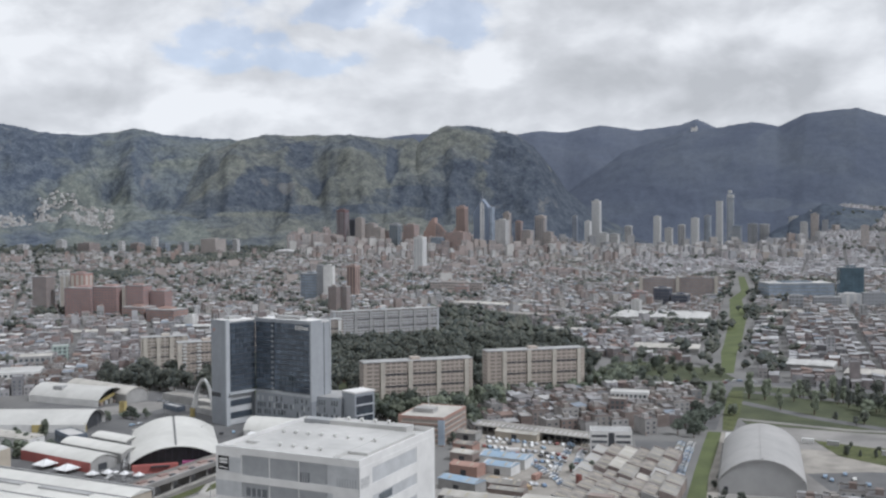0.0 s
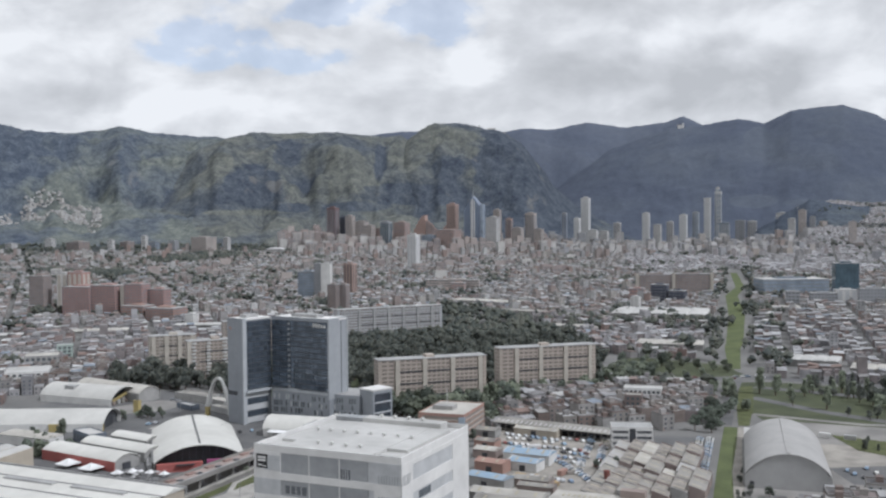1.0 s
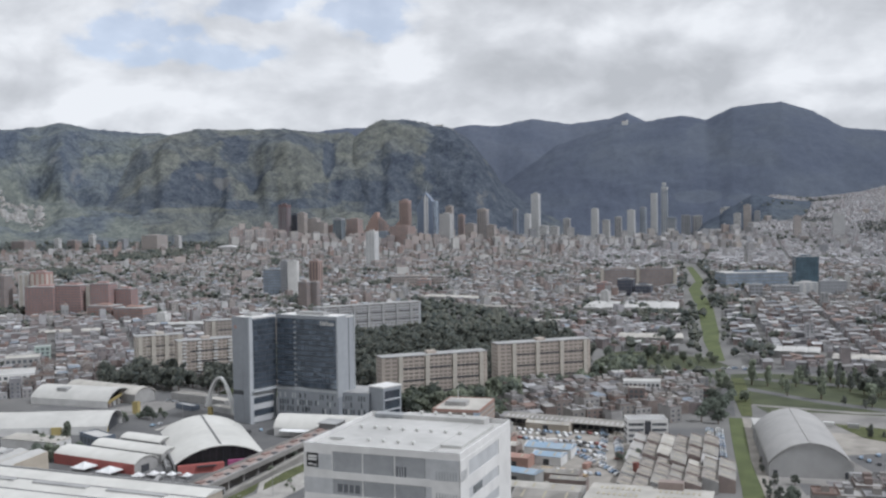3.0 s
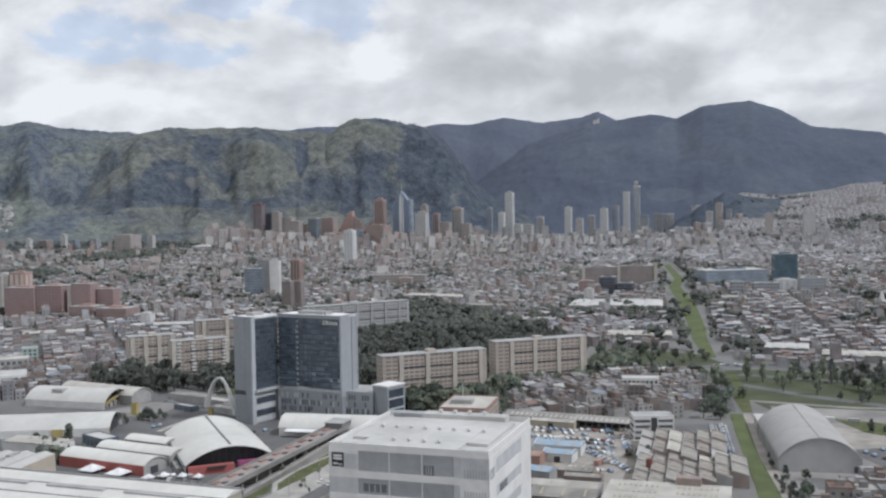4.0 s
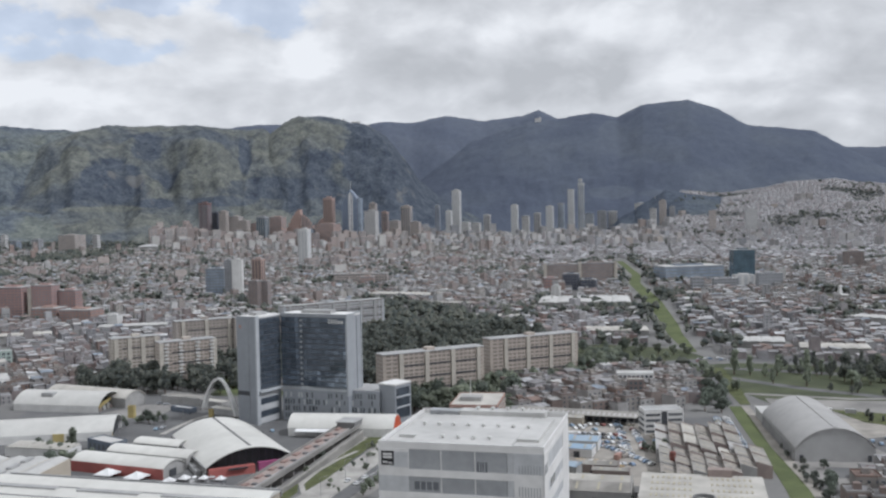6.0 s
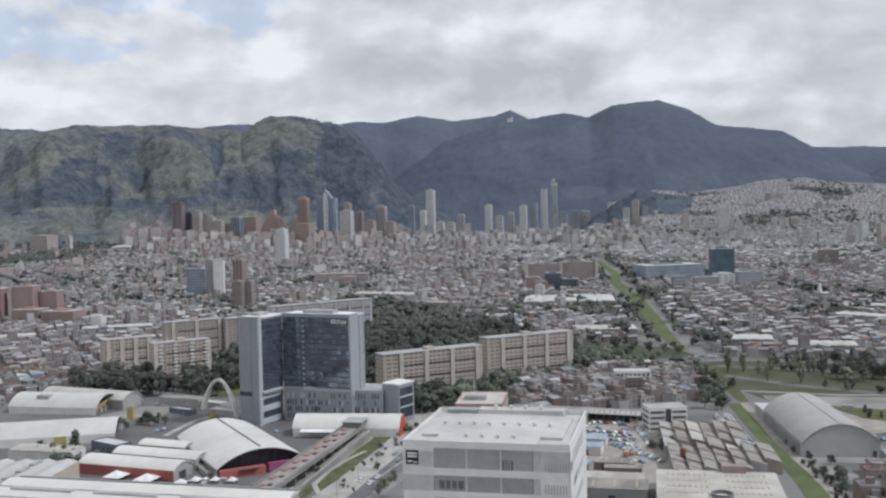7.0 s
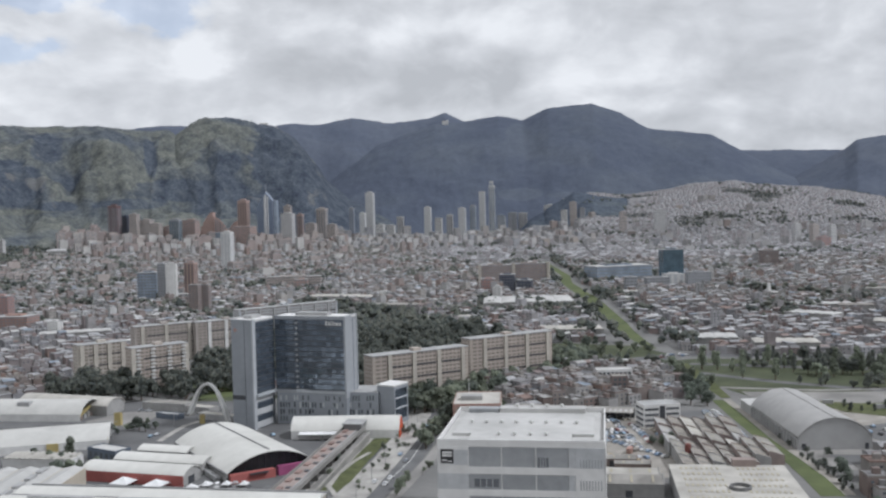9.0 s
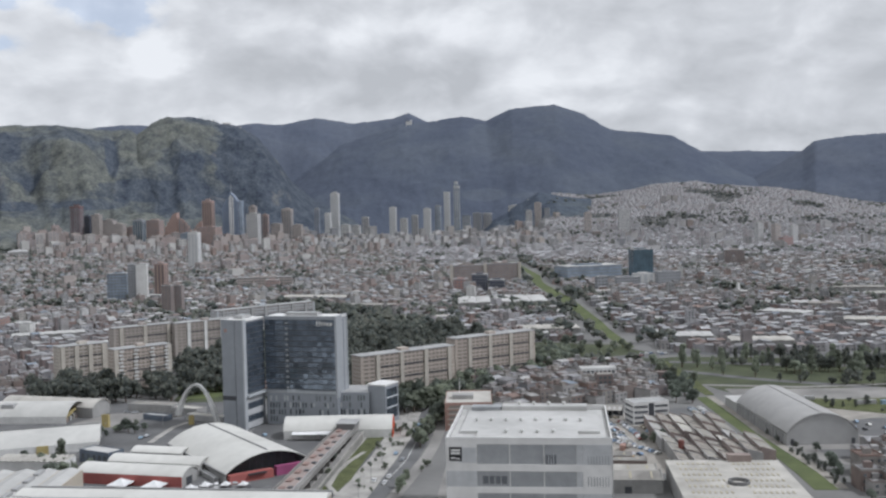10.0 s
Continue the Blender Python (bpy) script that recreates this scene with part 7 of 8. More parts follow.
def district(name, label, r0, r1, a0, a1, lot, street, rot_deg, seed, windows=False, tall=0.06, far=1.0, keep=0.93, hmin=4.5, hmax=10.5, walls=None, wallmat=None):
    rnd = random.Random(seed)
    W, R, G = Build(), Build(), Build()
    rot = radians(rot_deg)
    c, s = math.cos(rot), math.sin(rot)
    bw, bd = 8 * lot[0] + street, 2 * lot[1] + street
    reach = int(r1 / min(bw, bd)) + 2
    for i in range(-reach, reach):
        for j in range(-reach, reach):
            bx, by = i * bw, j * bd
            cx, cy = bx * c - by * s, bx * s + by * c
            r = math.hypot(cx, cy)
            az = math.degrees(math.atan2(cx, cy))
            if not (r0 - 60 < r < r1 + 60 and a0 - 2 < az < a1 + 2 and cy > 0):
                continue
            tint = rnd.random()
            for k in range(8):
                for t in range(2):
                    u = bx + (k - 3.5) * lot[0]
                    v = by + (t - 0.5) * lot[1]
                    x, y = u * c - v * s + rnd.uniform(-0.5, 0.5), u * s + v * c + rnd.uniform(-0.5, 0.5)
                    r, az = math.hypot(x, y), math.degrees(math.atan2(x, y))
                    if not (r0 <= r < r1 and a0 <= az < a1) or rnd.random() > keep or not free(x, y):
                        continue
                    if walls and surface_z(x, y) > ground_z(x, y) + (24 if walls is M_bricks else 6):
                        continue
                    if r > 3000 and (az < knob_edge(r) and 3240 + 110 * noise.noise(Vector((az * 1.3, 3, 1))) < r < (9000 if az < 15.4 else 3660) or noise.noise(Vector((x * 0.005, y * 0.005, 6))) > 0.27):
                        continue
                    h = rnd.uniform(hmin, hmax)
                    if rnd.random() < tall:
                        h = rnd.uniform(10, 18 if r < 2300 else 30)
                    q = rnd.random()
                    kind = 0 if q < 0.3 else (1 if q < 0.68 else 2)
                    if h > 11:
                        kind = 1
                    w, d = lot[0] * rnd.uniform(0.82, 1.02), lot[1] * rnd.uniform(0.7, 0.98)
                    add_house(W, R, G, x, y, surface_z(x, y), w, d, h, rot + (math.pi if t else 0), kind, rnd, windows)
    o = thing(name, pose(0, 0, 0), label, "houses", kind="stuff")
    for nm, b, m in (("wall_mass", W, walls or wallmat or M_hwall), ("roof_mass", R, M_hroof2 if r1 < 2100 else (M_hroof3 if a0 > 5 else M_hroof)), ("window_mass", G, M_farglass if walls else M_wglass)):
        if b.v:
            tagged(part(nm, b, m, o), kind="stuff")


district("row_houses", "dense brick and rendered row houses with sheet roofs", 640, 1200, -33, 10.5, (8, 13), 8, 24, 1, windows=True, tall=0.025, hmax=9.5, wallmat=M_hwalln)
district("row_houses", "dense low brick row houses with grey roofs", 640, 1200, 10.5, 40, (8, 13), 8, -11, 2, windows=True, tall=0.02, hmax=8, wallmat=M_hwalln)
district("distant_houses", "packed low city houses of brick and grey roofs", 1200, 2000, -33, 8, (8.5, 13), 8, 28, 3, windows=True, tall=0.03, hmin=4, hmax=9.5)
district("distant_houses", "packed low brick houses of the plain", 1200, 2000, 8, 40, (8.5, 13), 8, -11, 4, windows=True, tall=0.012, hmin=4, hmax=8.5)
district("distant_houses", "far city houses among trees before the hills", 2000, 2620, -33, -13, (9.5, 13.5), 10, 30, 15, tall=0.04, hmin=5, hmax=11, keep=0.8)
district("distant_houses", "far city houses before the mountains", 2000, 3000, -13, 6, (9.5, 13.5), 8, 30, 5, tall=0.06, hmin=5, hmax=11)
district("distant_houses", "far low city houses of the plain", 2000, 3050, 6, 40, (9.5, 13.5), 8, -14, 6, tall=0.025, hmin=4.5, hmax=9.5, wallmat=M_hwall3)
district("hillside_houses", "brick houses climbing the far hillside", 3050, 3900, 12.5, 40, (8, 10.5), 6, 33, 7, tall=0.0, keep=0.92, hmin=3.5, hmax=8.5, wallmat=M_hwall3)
district("distant_blocks", "mid-rise blocks scattered over the far plain", 2100, 3500, 9, 36, (20, 17), 60, -14, 23, windows=True, tall=0.0, keep=0.07, hmin=9, hmax=26, walls=M_pales)


district("distant_blocks", "pale mid-rise blocks of the far city centre", 2500, 3350, -12.5, 16, (18, 17), 20, 24, 9, windows=True, tall=0.0, keep=0.2, hmin=10, hmax=30, walls=M_pales)
district("distant_blocks", "mid-rise apartment blocks among the far houses", 1750, 2500, -31, 4, (22, 16), 40, 24, 12, windows=True, tall=0.0, keep=0.07, hmin=9, hmax=22, walls=M_bricks)

district("distant_blocks", "stepped buff apartment blocks below the hills", 2680, 2960, -13.6, -8.0, (20, 17), 14, 24, 41, windows=True, tall=0.0, keep=0.5, hmin=18, hmax=58, walls=M_bricks)
district("distant_blocks", "pale apartment towers of the far centre", 3050, 3480, 1.5, 15, (22, 20), 34, 10, 43, windows=True, tall=0.0, keep=0.2, hmin=18, hmax=46, walls=M_pales)
district("distant_blocks", "pinkish brick apartment blocks of the city centre", 2560, 2960, -12.8, 1.5, (19, 17), 16, 24, 19, windows=True, tall=0.0, keep=0.5, hmin=12, hmax=46, walls=M_bricks)


def settlement():
    """Small houses scattered over a foothill of the front range."""
    rnd = random.Random(77)
    W, R, G = Build(), Build(), Build()
    for k in range(1700):
        az = rnd.uniform(-29.4, -23.6)
        r = 3545 - 46 * abs(az + 26.9) + rnd.gauss(0, 50)
        if noise.noise(Vector((az * 1.6, r * 0.02, 4))) < -0.1:
            continue
        x, y = r * math.sin(radians(az)), r * math.cos(radians(az))
        add_house(W, R, G, x, y, mountain_z(az, r), rnd.uniform(5, 10), rnd.uniform(5, 9), rnd.uniform(3, 6), rnd.uniform(0, 3), rnd.choice((0, 1)), rnd, False)
    o = thing("hillside_settlement", pose(0, 0, 0), "pale houses scattered over a green foothill", "houses", kind="stuff")
    tagged(part("wall_mass", W, M_limewash, o), kind="stuff")
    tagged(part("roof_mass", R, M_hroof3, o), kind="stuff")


settlement()


# ---- single houses near the camera ----
def house_model(k, rnd):
    w, d, h = rnd.uniform(7, 12), rnd.uniform(9, 14), rnd.choice((3.2, 5.6, 5.8, 6.2, 8.4, 8.8))
    o = thing("house", pose(0, -500 - 30 * k, 0), "small brick or rendered city house with a sheet roof", "house", "small city houses")
    part("wall", Build().box(-w / 2, w / 2, -d / 2, d / 2, -0.5, h), M_hwall1, o)
    flat = k % 5 < 3
    if flat:
        part("roof", Build().box(-w / 2 + 0.2, w / 2 - 0.2, -d / 2 + 0.2, d / 2 - 0.2, h, h + 0.1), M_hroof1, o)
        a, e = w / 2, d / 2
        part("parapet", Build().solid([(sx * (a - g), sy * (e - g), z) for g, z in ((0, h), (0, h + 0.8), (0.2, h + 0.8), (0.2, h)) for sx, sy in ((-1, -1), (1, -1), (1, 1), (-1, 1))], [(4 * q + i, 4 * q + (i + 1) % 4, 4 * q + 4 + (i + 1) % 4, 4 * q + 4 + i) for q in range(3) for i in range(4)]), M_hwall1, o)
        part("roof_hut", Build().box(-1.5, 1.6, -1, 2.2, h + 0.1, h + 2.6), M_hwall1, o)
    else:
        r = d * 0.1
        a, e = w / 2 + 0.3, d / 2 + 0.4
        part("roof", Build().solid([(-a, -e, h), (a, -e, h), (a, e, h), (-a, e, h), (-a, 0, h + r), (a, 0, h + r)], [(0, 1, 5, 4), (2, 3, 4, 5), (1, 2, 5), (3, 0, 4), (3, 2, 1, 0)]), M_hroof1, o)
    st = max(1, int(h / 2.7))
    n = max(2, int(w / 3.2))
    for f in range(st):
        for i in range(n):
            u = -w / 2 + w * (i + 0.5) / n
            part("window", Build().box(u - 0.65, u + 0.65, -d / 2 - 0.08, -d / 2 + 0.02, 0.9 + f * 2.7, 2.1 + f * 2.7), M_wglass, o)
    part("door", Build().box(-w / 2 + 0.3, -w / 2 + 1.3, -d / 2 - 0.06, -d / 2 + 0.02, 0, 2.05), M_brown, o)
    return o


def near_houses():
    rnd = random.Random(21)
    models = [house_model(k, rnd) for k in range(10)]
    spots = []
    areas = [([(46, 600), (150, 592), (178, 655), (190, 730), (118, 722), (60, 690), (48, 668)], 24, 9.5, 13),
             ([(150, 374), (200, 345), (260, 395), (245, 455), (196, 444), (170, 412)], -11, 9.5, 11.5),
             ([(-345, 640), (-262, 730), (-256, 800), (-330, 820), (-400, 760)], 24, 9.5, 13)]
    for poly, deg, sx, sy in areas:
        rot = radians(deg)
        c, s = math.cos(rot), math.sin(rot)
        cx, cy = sum(p[0] for p in poly) / len(poly), sum(p[1] for p in poly) / len(poly)
        for i in range(-14, 15):
            for j in range(-14, 15):
                u, v = i * sx, j * sy + (5 if j % 2 else 0)
                x, y = cx + u * c - v * s + rnd.uniform(-0.8, 0.8), cy + u * s + v * c + rnd.uniform(-0.8, 0.8)
                if inside(x, y, poly) and canal_gap(x, y) > 14:
                    spots.append((x, y, deg + (180 if j % 2 and rnd.random() < 0.3 else 0) + rnd.uniform(-3, 3)))
    rnd.shuffle(spots)
    for k, (x, y, deg) in enumerate(spots):
        m = pose(x, y, ground_z(x, y), 0, 0, deg)
        if k < len(models):
            models[k].matrix_basis = m
        else:
            copy_thing(models[k % len(models)], m)


near_houses()
block("factory_building", (-318, 700), (-290, 712), 30, 12, M_whitewall, M_roofw, "white factory building with ribbon windows", "factory", 3, 7)
block("factory_building", (-342, 772), (-318, 782), 22, 14, M_greywall, M_fibrelt, "grey factory building beside the white one", "factory", 3, 6)
block("apartment_house", (-350, 842), (-338, 847), 12, 14, M_mint, M_parapet, "narrow pale green apartment house", "apartment house", 4, 3)
block("white_apartments", (128, 668), (152, 664), 12, 11, M_whitewall, M_roofw, "white apartment house with ribbon windows", "apartment house", 3, 8)
block("white_apartments", (126, 630), (136, 628), 10, 13, M_brickrd, M_fibre, "dark brown narrow apartment house", "apartment house", 4, 3)
block("red_house", (172, 655), (184, 651), 9, 8, M_brickrd, M_brickrd, "dark red brick city house", "house", 2, 3)


def timber_stack(x, y, rot, n, mat, label):
    """Boards piled in layers on two bearers."""
    o = thing("timber_stack", pose(x, y, 0.1, 0, 0, rot), label, "stack", "yard stacks")
    for v in (-1.6, 1.6):
        part("bearer", Build().box(-1.2, 1.2, v - 0.1, v + 0.1, 0, 0.2), M_brown, o)
    for k in range(n):
        part("layer", Build().box(-1.1 + 0.06 * (k % 2), 1.1 + 0.06 * (k % 2), -2.6 + 0.1 * (k % 3), 2.6, 0.2 + 0.4 * k, 0.57 + 0.4 * k), mat, o)


stack_rnd = random.Random(71)
for k in range(8):
    timber_stack(66 + 26 * stack_rnd.random(), 460 + 26 * stack_rnd.random(), stack_rnd.uniform(0, 180), stack_rnd.randint(3, 5), stack_rnd.choice((M_ochre, M_ochre, M_oldroof)), "stack of sawn timber boards in the yard")


def obelisk():
    o = thing("monument", pose(MONUMENT[0], MONUMENT[1], ground_z(*MONUMENT) - 0.3, 0, 0, 20), "white stepped monument on a reddish base by a green field", "monument")
    part("plinth", Build().box(-7, 7, -7, 7, 0, 2), M_brickpk, o)
    part("base", Build().box(-4.5, 4.5, -4.5, 4.5, 2, 5.5), M_pale, o)
    part("shaft", Build().solid([(-2.4, -2.4, 5.5), (2.4, -2.4, 5.5), (2.4, 2.4, 5.5), (-2.4, 2.4, 5.5), (-1.2, -1.2, 16), (1.2, -1.2, 16), (1.2, 1.2, 16), (-1.2, 1.2, 16)], [(0, 1, 5, 4), (1, 2, 6, 5), (2, 3, 7, 6), (3, 0, 4, 7), (4, 5, 6, 7)]), M_pale, o)


MONUMENT = (521, 1197)
obelisk()


# ---- vehicles ----
def car_model():
    o = thing("car", pose(0, -420, 0), "parked car with painted body", "car", "parked cars")
    b = Build()
    prof = [(-2.1, 0.35), (2.1, 0.35), (2.15, 0.75), (1.2, 0.92), (0.55, 1.42), (-1.15, 1.45), (-1.75, 0.98), (-2.12, 0.9)]
    k = len(prof)
    pts = [(x, -0.85, z) for x, z in prof] + [(x, 0.85, z) for x, z in prof]
    b.solid(pts, [tuple(range(k - 1, -1, -1)), tuple(range(k, 2 * k))] + [(i, k + i, k + (i + 1) % k, (i + 1) % k) for i in range(k)])
    part("body", b, M_car, o)
    g = Build()
    for y in (-0.87, 0.87):
        g.face((-1.5, y, 0.98), (1.0, y, 0.98), (0.45, y, 1.36), (-1.1, y, 1.38))
    g.face((1.22, -0.75, 0.95), (1.22, 0.75, 0.95), (0.6, 0.7, 1.42), (0.6, -0.7, 1.42))
    part("glazing", g, M_wglass, o, "dark car windows")
    wm = Build().tube((0, -0.1, 0), (0, 0.1, 0), 0.32, 0.32, 10).mesh("wheel")
    for x in (-1.35, 1.35):
        for y in (-0.8, 0.8):
            part("wheel", wm, M_tyre, o, at=pose(x, y, 0.32))
    return o


def cars():
    rnd = random.Random(8)
    base = car_model()
    spots = []
    for row in range(2):
        for k in range(32):
            u = k / 31
            spots.append((168 - 18 * u - 5.5 * row, 566 - 92 * u, -12 + rnd.uniform(-4, 4)))
    for x0, y0, x1, y1, n, deg in ((104, 565, 94, 488, 22, 8), (111, 562, 104, 500, 18, 8), (116, 528, 112, 484, 12, 8), (56, 548, 96, 532, 14, 110), (60, 538, 96, 524, 13, 110), (62, 528, 94, 514, 11, 110), (58, 560, 92, 546, 10, 110), (84, 512, 100, 470, 12, 20), (88, 560, 98, 556, 4, 100), (60, 518, 92, 506, 11, 112), (56, 570, 84, 556, 9, 110), (66, 480, 90, 470, 9, 100), (222, 500, 240, 440, 10, 80), (232, 505, 252, 440, 8, 80)):
        for k in range(n):
            u = k / max(1, n - 1)
            if rnd.random() < 0.9:
                spots.append((x0 + (x1 - x0) * u + rnd.uniform(-0.6, 0.6), y0 + (y1 - y0) * u + rnd.uniform(-0.6, 0.6), deg + rnd.uniform(-9, 9)))
    for x, y, deg in ((-176, 664, 20), (-171, 661, 20), (-166, 676, 30), (-160, 672, 30), (-150, 662, -40), (-146, 658, -40), (-157, 588, 70), (-160, 584, 70), (-122, 566, 20), (-117, 563, 20), (-112, 568, 20), (-105, 560, 20), (-98, 566, 110), (-92, 570, 110)):
        spots.append((x, y, deg + rnd.uniform(-8, 8)))
    for k in range(11):
        u = rnd.random()
        spots.append((-68 + 88 * u + rnd.choice((-3, 3)), 384 + 245 * u, 69 + (180 if rnd.random() < 0.5 else 0)))
    for k in range(8):
        u = rnd.random()
        spots.append((160 + 80 * u, 771 + 14 * u + rnd.choice((-4, 4)), 10))
    for i, (x, y, deg) in enumerate(spots):
        m = pose(x, y, 0.09, 0, 0, deg)
        if i == 0:
            base.matrix_basis = m
        else:
            copy_thing(base, m)


cars()


# ---- trees ----
def tree_model(k, rnd, leafmat, tall, label):
    """Tapered trunk with limbs, and a crown of many small leaf clumps in uneven lobes."""
    tr = Build()
    H = 10.0
    tr.tube((0, 0, -0.3), (0.1, 0.05, H * 0.45), 0.32, 0.2, 7)
    tr.tube((0.1, 0.05, H * 0.45), (0.0, 0.1, H * 0.8), 0.2, 0.07, 6)
    lobes = []
    for i in range(9 if not tall else 7):
        a = rnd.uniform(0, 2 * math.pi)
        if tall:
            zz, rr, sz = H * (0.3 + 0.1 * i), rnd.uniform(0.1, 0.7), rnd.uniform(0.9, 1.5) * (1.15 - 0.07 * i)
        else:
            zz, rr, sz = H * rnd.uniform(0.24, 0.86), rnd.uniform(0.6, 2.7), rnd.uniform(1.2, 2.2)
            if zz > 0.75 * H:
                rr *= 0.5
        c = Vector((rr * math.cos(a), rr * math.sin(a), zz))
        lobes.append((c, sz))
        tr.tube((0.05, 0.05, zz * 0.7), tuple(c), 0.1, 0.03, 3)
    t = part("tree", tr, M_bark, None)
    tagged(t, label, "tree")
    cr = Build()
    for c, sz in lobes:
        for q in range(46):
            d = Vector((rnd.gauss(0, 1), rnd.gauss(0, 1), rnd.gauss(0.25, 0.85))).normalized()
            p = c + d * sz * rnd.uniform(0.5, 1.2)
            u = d.orthogonal().normalized()
            u = (Matrix.Rotation(rnd.uniform(0, 6.28), 3, d) @ u)
            w = d.cross(u)
            tilt = d * rnd.uniform(-0.4, 0.4)
            e = rnd.uniform(0.22, 0.56) * (0.8 + sz * 0.25)
            cr.face(p - u * e - w * e * 0.7, p + u * e * 0.8 - w * e + tilt, p + u * e + w * e * 0.6, p - u * e * 0.7 + w * e - tilt)
        # dense middle of the clump
        n = 6
        ring = [(c + Vector((math.cos(2 * math.pi * i / n), math.sin(2 * math.pi * i / n), 0)) * sz * rnd.uniform(0.45, 0.65)) for i in range(n)]
        top, bot = c + Vector((0, 0, sz * 0.7)), c - Vector((0, 0, sz * 0.6))
        cr.solid([*ring, top, bot], [(i, (i + 1) % n, n) for i in range(n)] + [((i + 1) % n, i, n + 1) for i in range(n)])
    part("crown", cr, leafmat, t)
    TREE_PARTS[t.name] = (tr, cr)
    t.matrix_basis = pose(0, -700 - 20 * k, 0)
    return t


WOODS_T, WOODS_C = Build(), Build()
TREE_PARTS = {}


def trees():
    rnd = random.Random(33)
    broad = [tree_model(k, rnd, M_leaf, False, "broad leafy green tree") for k in range(5)]
    dark = [tree_model(5 + k, rnd, M_leafdark, False, "dense dark green tree") for k in range(3)]
    tall = [tree_model(8 + k, rnd, M_leaf, True, "slender upright green tree") for k in range(2)]
    used = set()

    def plant(pool, x, y, h, single=True):
        src = rnd.choice(pool)
        s = h / 10.0
        m = Matrix.Translation((x, y, ground_z(x, y))) @ Matrix.Rotation(rnd.uniform(0, 6.28), 4, "Z") @ Matrix.Diagonal((s * rnd.uniform(0.9, 1.2), s * rnd.uniform(0.9, 1.2), s, 1))
        if not single:
            for mass, own in zip((WOODS_T, WOODS_C), TREE_PARTS[src.name]):
                mass.solid([tuple(m @ Vector(p)) for p in own.v], own.f)
            return
        if src.name not in used:
            used.add(src.name)
            src.matrix_basis = m
        else:
            copy_thing(src, m)

    def grove(poly, n, h0, h1, pool, gap=4.0, single=True):
        xs, ys = [p[0] for p in poly], [p[1] for p in poly]
        got, tries, put = 0, 0, []
        while got < n and tries < n * 40:
            tries += 1
            x, y = rnd.uniform(min(xs), max(xs)), rnd.uniform(min(ys), max(ys))
            if not inside(x, y, poly) or any((x - a) ** 2 + (y - c) ** 2 < gap * gap for a, c in put):
                continue
            put.append((x, y))
            plant(pool, x, y, rnd.uniform(h0, h1), single)
            got += 1

    # park woods behind the slabs
    grove([(-85, 665), (-50, 690), (-20, 668), (30, 700), (40, 735), (110, 760), (128, 860), (100, 960), (20, 960), (-110, 960), (-112, 760)], 330, 12, 21, broad * 2 + dark, 6.3, False)
    grove([(-36, 622), (-30, 634), (40, 664), (48, 690), (60, 655), (40, 628), (0, 605)], 58, 9, 15, broad + dark + tall, 4.6)
    grove([(114, 725), (128, 722), (152, 745), (158, 790), (128, 800)], 34, 9, 14, dark + broad, 4.5)
    grove([(40, 692), (110, 720), (116, 712), (50, 684)], 18, 7, 12, broad + tall + dark, 4.2)
    grove([(-250, 720), (-140, 690), (-105, 728), (-150, 748), (-190, 728), (-196, 764), (-235, 755)], 54, 11, 19, dark + dark + broad, 5.6, False)
    grove([(-262, 742), (-236, 748), (-200, 730), (-150, 700), (-140, 715), (-196, 752), (-250, 775)], 44, 3, 7, dark + broad, 3.5, False)
    grove([(-150, 760), (-95, 720), (-88, 800), (-100, 870), (-150, 860)], 55, 12, 21, broad + dark, 5.3, False)
    grove([(-215, 790), (-150, 770), (-120, 860), (-200, 862)], 26, 8, 13, dark + broad, 6.0, False)
    # park along the avenue
    grove([(214, 700), (250, 650), (330, 590), (430, 535), (560, 570), (430, 660), (330, 712), (240, 752)], 70, 8, 15, broad + tall * 5, 9.0)
    grove([(260, 690), (330, 640), (430, 580), (560, 600), (430, 668), (330, 720), (262, 748)], 120, 7, 14, tall * 4 + broad + dark, 5.4, False)
    grove([(250, 640), (330, 580), (420, 520), (560, 560), (420, 560), (330, 605), (262, 640)], 60, 6, 12, broad + dark, 6.0, False)
    grove([(160, 578), (172, 582), (196, 645), (186, 652), (168, 612)], 11, 7, 11, dark, 5.0)
    grove([(180, 655), (206, 650), (214, 735), (195, 745)], 10, 6, 11, broad, 6.0)
    grove([(125, 760), (225, 790), (220, 850), (140, 890)], 22, 6, 11, broad + dark, 8.0)
    grove([(240, 574), (262, 562), (330, 550), (390, 500), (330, 496), (262, 524), (244, 545)], 46, 2.5, 6, broad + dark, 4.0, False)
    grove([(150.5, 392), (156, 396), (165, 430), (176, 500), (172, 500), (160, 440)], 26, 2.0, 4.2, dark + broad, 2.6, False)
    # street trees
    for k in range(32):
        u, v = rnd.random(), rnd.uniform(-6, 6)
        plant(broad + dark, -55 + 43 * u + v, 440 + 130 * u - 0.4 * v, rnd.uniform(1.4, 3.8))
    for x, y, h in ((-16, 479, 4), (-29, 457, 5), (-31, 453, 4), (-36.7, 435, 5), (-34, 444, 5), (-20, 470, 3)):
        plant(broad, x, y, h)
    for k in range(34):
        u = k / 33
        plant(broad + dark, -14 + 43 * u + rnd.uniform(-2, 2), 516 + 124 * u, rnd.uniform(5.5, 9.5))
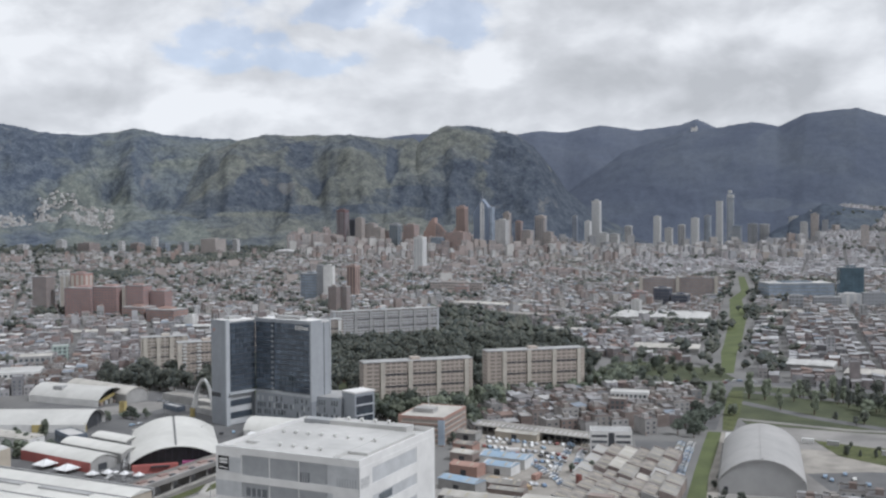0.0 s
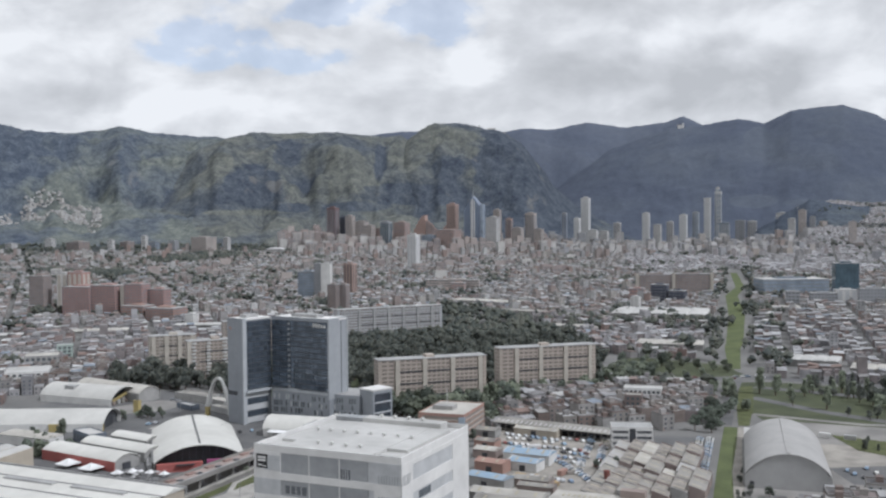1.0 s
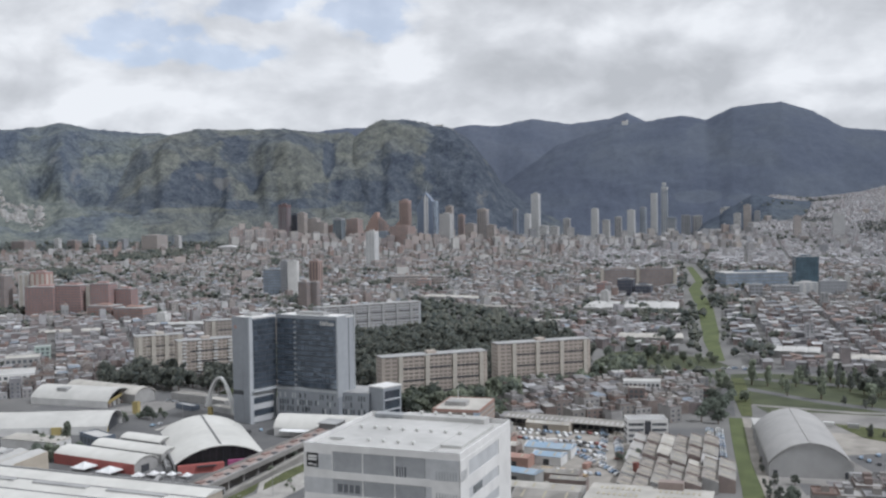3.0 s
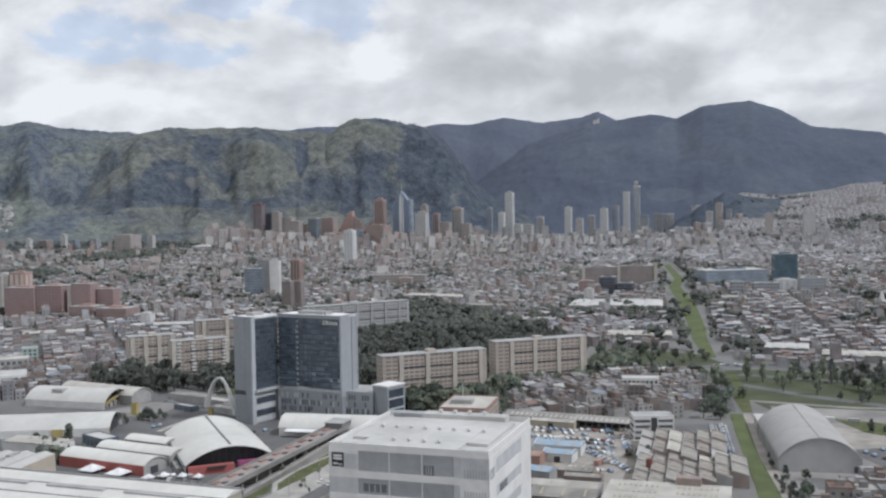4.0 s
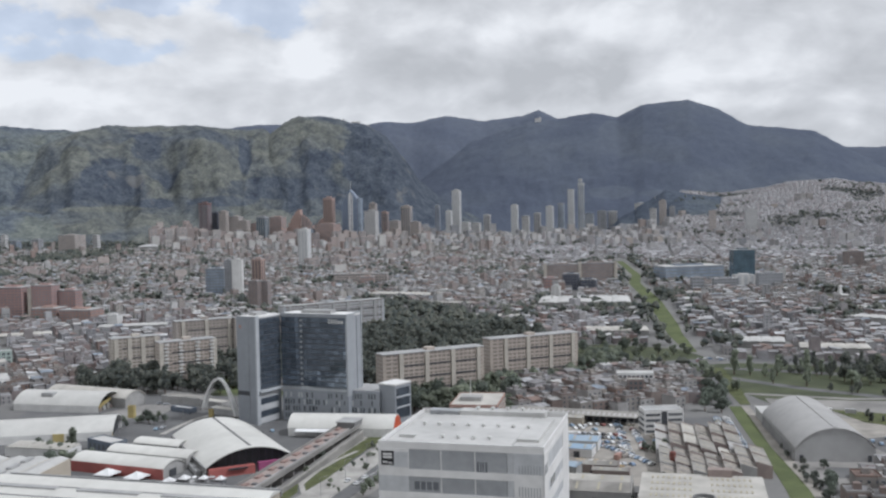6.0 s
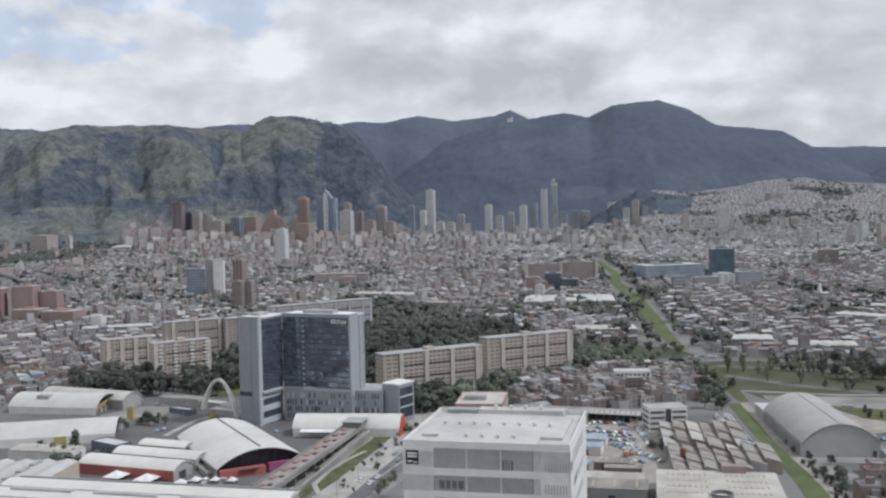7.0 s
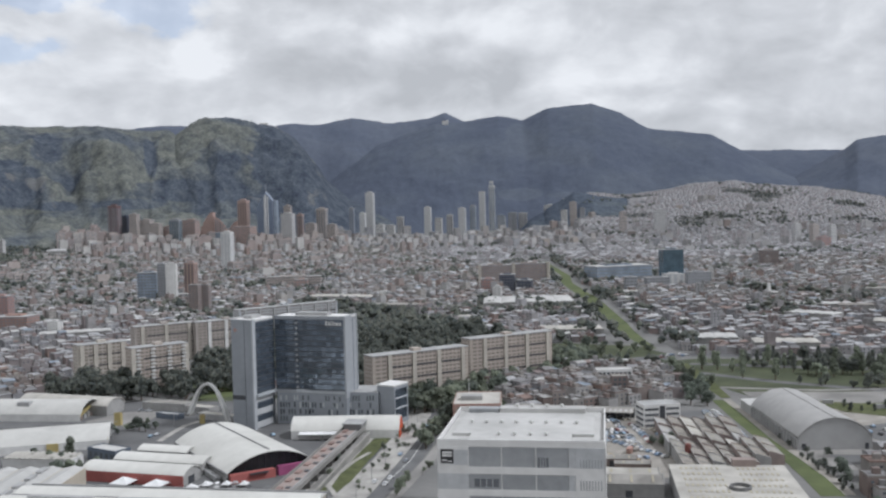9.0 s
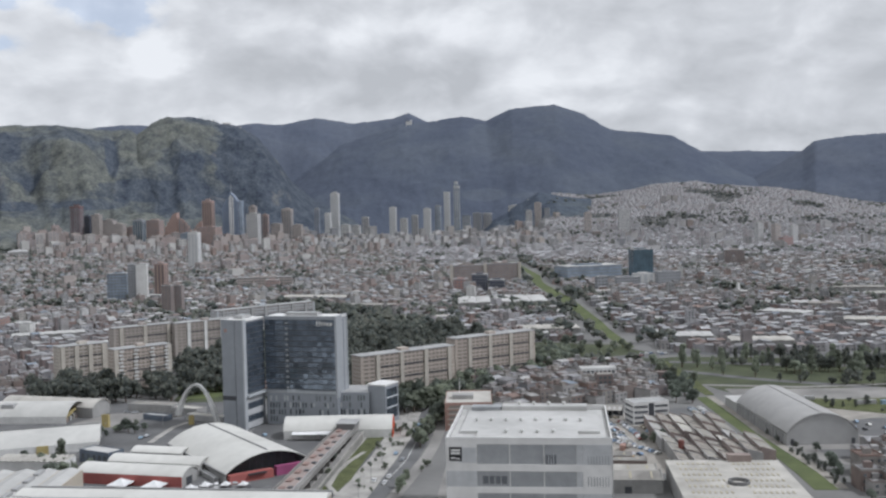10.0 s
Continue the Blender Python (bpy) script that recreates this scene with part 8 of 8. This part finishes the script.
    for x, y, h in ((-197, 547, 10), (-212, 535, 6), (-204, 532, 7), (-197, 529, 7), (-190, 524, 6), (-200, 524, 6), (-184, 600, 6), (-178, 520, 6), (-165, 600, 6), (-160, 606, 5), (-172, 612, 6), (-176, 606, 5), (-169, 604, 6), (-60, 500, 6), (-64, 470, 5), (112, 495, 5), (107, 492, 5.5), (103, 497, 5), (110, 489, 5), (76, 508, 4.5), (44, 615, 8), (47, 622, 9), (-174, 606, 5), (-171, 613, 4.5), (-166, 616, 5), (-180, 596, 4), (-186, 590, 5), (-190, 584, 6), (-186, 578, 5), (-194, 590, 6), (-188, 503, 8), (-192, 498, 7), (-184, 505, 7), (-195, 506, 8), (-189, 511, 7), (-180, 508, 6), (-199, 500, 6), (-184, 498, 6), (42, 606, 7), (50, 612, 8), (46, 598, 6), (38, 552, 5), (-214, 548, 6), (168, 425, 5), (164, 418, 5.5), (158, 405, 5.5), (160, 396, 6), (152, 372, 5), (166, 385, 4.5), (-20, 400, 5), (-26, 388, 5), (176, 452, 5)):
        plant(broad + dark, x, y, h)

    woods = thing("park_woods", pose(0, 0, 0), "dense green trees of the park woods", "woods", kind="stuff")
    tagged(part("trunk_mass", WOODS_T, M_bark, woods), kind="stuff")
    tagged(part("crown_mass", WOODS_C, M_leafmass, woods), kind="stuff")


trees()


def far_trees():
    """Trees between the far houses, joined."""
    rnd = random.Random(55)
    b = Build()

    dim = Build()

    def clump(x, y, z, h, b=b, lobes=4):
        for q in range(lobes):
            cx, cy, cz = x + rnd.uniform(-0.3, 0.3) * h, y + rnd.uniform(-0.3, 0.3) * h, z + h * rnd.uniform(0.35, 0.75)
            s = h * rnd.uniform(0.2, 0.34)
            n = 5
            ring = [(cx + s * rnd.uniform(0.7, 1.2) * math.cos(2 * math.pi * i / n), cy + s * rnd.uniform(0.7, 1.2) * math.sin(2 * math.pi * i / n), cz + rnd.uniform(-0.3, 0.3) * s) for i in range(n)]
            b.solid([*ring, (cx, cy, cz + s * rnd.uniform(0.7, 1.1)), (cx, cy, cz - s)], [(i, (i + 1) % n, n) for i in range(n)] + [((i + 1) % n, i, n + 1) for i in range(n)])

    for k in range(15000):
        r = 700 + 3100 * rnd.random() ** 0.75
        az = rnd.uniform(-32, 36)
        x, y = r * math.sin(radians(az)), r * math.cos(radians(az))
        dens = noise.noise(Vector((x * 0.006, y * 0.006, 1.3))) + (0.6 if az < -12 and r > 1600 else 0) - (0.12 if az > 8 else 0)
        if r > 3000 and az < 14 or dens < 0.02 or canal_gap(x, y) < 12 and y < 2200:
            continue
        if y < 1350 and any(inside(x, y, s) for s in SITES):
            continue
        clump(x, y, ground_z(x, y), rnd.uniform(8, 15))
    # large groves before the hills
    for k in range(9000):
        r, az = rnd.uniform(1750, 2520), rnd.uniform(-30, -11)
        x, y = r * math.sin(radians(az)), r * math.cos(radians(az))
        if noise.noise(Vector((x * 0.0045, y * 0.0045, 9))) > 0.22 and free(x, y):
            clump(x, y, ground_z(x, y), rnd.uniform(11, 18), b, 4)
    # rows beside the canal
    for k in range(26):
        y = 800 + 1100 * rnd.random()
        x = knots(y, *[(p[1], p[0]) for p in CANAL]) + rnd.choice((-1, 1)) * rnd.uniform(13, 26)
        clump(x, y, ground_z(x, y), rnd.uniform(7, 13))
    for cx, cy, n, sx, sy in ((235, 1130, 60, 50, 20), (232, 1560, 40, 40, 25), (60, 2250, 60, 120, 40), (-430, 1750, 60, 140, 40), (215, 1180, 30, 14, 30), (330, 1250, 40, 20, 50), (120, 2450, 40, 100, 40), (-100, 1200, 60, 60, 30)):
        for k in range(n):
            x, y = cx + rnd.gauss(0, sx * 0.6), cy + rnd.gauss(0, sy * 0.6)
            clump(x, y, ground_z(x, y), rnd.uniform(8, 14))
    # back of the park woods
    for k in range(900):
        x, y = rnd.uniform(-140, 110), rnd.uniform(930, 1310)
        if inside(x, y, [(-125, 930), (112, 930), (60, 1140), (-40, 1300), (-68, 1300), (-100, 1120)]) and not inside(x, y, [(-140, 960), (-40, 1030), (-40, 1060), (-140, 1000)]):
            clump(x, y, ground_z(x, y), rnd.uniform(9, 16))
    for k in range(160):
        x, y = rnd.uniform(180, 320), rnd.uniform(1000, 1130)
        if canal_gap(x, y) > 12 and noise.noise(Vector((x * 0.02, y * 0.02, 0))) > 0.05:
            clump(x, y, ground_z(x, y), rnd.uniform(7, 12))
    # woods at the foot of the mountains and on the knob beside the hillside
    for k in range(5200):
        r, az = rnd.uniform(2540, 2860), rnd.uniform(-31, -11)
        x, y = r * math.sin(radians(az)), r * math.cos(radians(az))
        if (r > 2620 or noise.noise(Vector((x * 0.006, y * 0.006, 2))) > 0) and free(x, y):
            clump(x, y, surface_z(x, y) - 3, rnd.uniform(8, 12), dim, 3)
    for k in range(9000):
        r, az = rnd.uniform(2700, 3880), rnd.uniform(17, 37)
        x, y = r * math.sin(radians(az)), r * math.cos(radians(az))
        if noise.noise(Vector((x * 0.005, y * 0.005, 6))) > 0.22:
            clump(x, y, ground_z(x, y), rnd.uniform(5, 10), dim, 3)
    tagged(part("hillside_trees", dim, M_knob, None), "dark woods along the foot of the hills with haze in their colour", "trees", kind="stuff")
    tagged(part("distant_trees", b, M_leafmass, None), "dark trees scattered between the distant houses", "trees", kind="stuff")


far_trees()


def wooded_knob():
    """The closed canopy of the woods below the hillside houses, draped on the slope."""
    b = Build()
    azs, rs = np.arange(13.0, 19.0, 0.12), np.arange(3120, 3700, 9.0)
    rows = []
    for az in azs:
        low = 3240 + 110 * noise.noise(Vector((az * 1.3, 3, 1)))
        row = []
        for r in rs:
            x, y = r * math.sin(radians(az)), r * math.cos(radians(az))
            edge = min(smooth01((r - low) / 25), smooth01((3672 - r) / 25), smooth01((az - 13.1) / 0.5), smooth01((knob_edge(r) + 0.15 - az) / 0.35))
            z = max(ground_z(x, y), range_z("foothill", az, r, crest("foothill", az)))
            row.append(len(b.v))
            b.v.append((x, y, z - 6 + edge * (14 + 3.0 * fbm(x * 0.03, y * 0.03, 3) + 2.5 * fbm(x * 0.09, y * 0.09, 2))))
        rows.append(row)
    for r0, r1 in zip(rows, rows[1:]):
        for k in range(len(rs) - 1):
            b.f.append((r0[k], r1[k], r1[k + 1], r0[k + 1]))
    tagged(part("hillside_woods", b, M_spurwoods, None, smooth=True), "dark closed woods on a knob below hillside houses, haze in their colour", "woods", kind="structure")


wooded_knob()
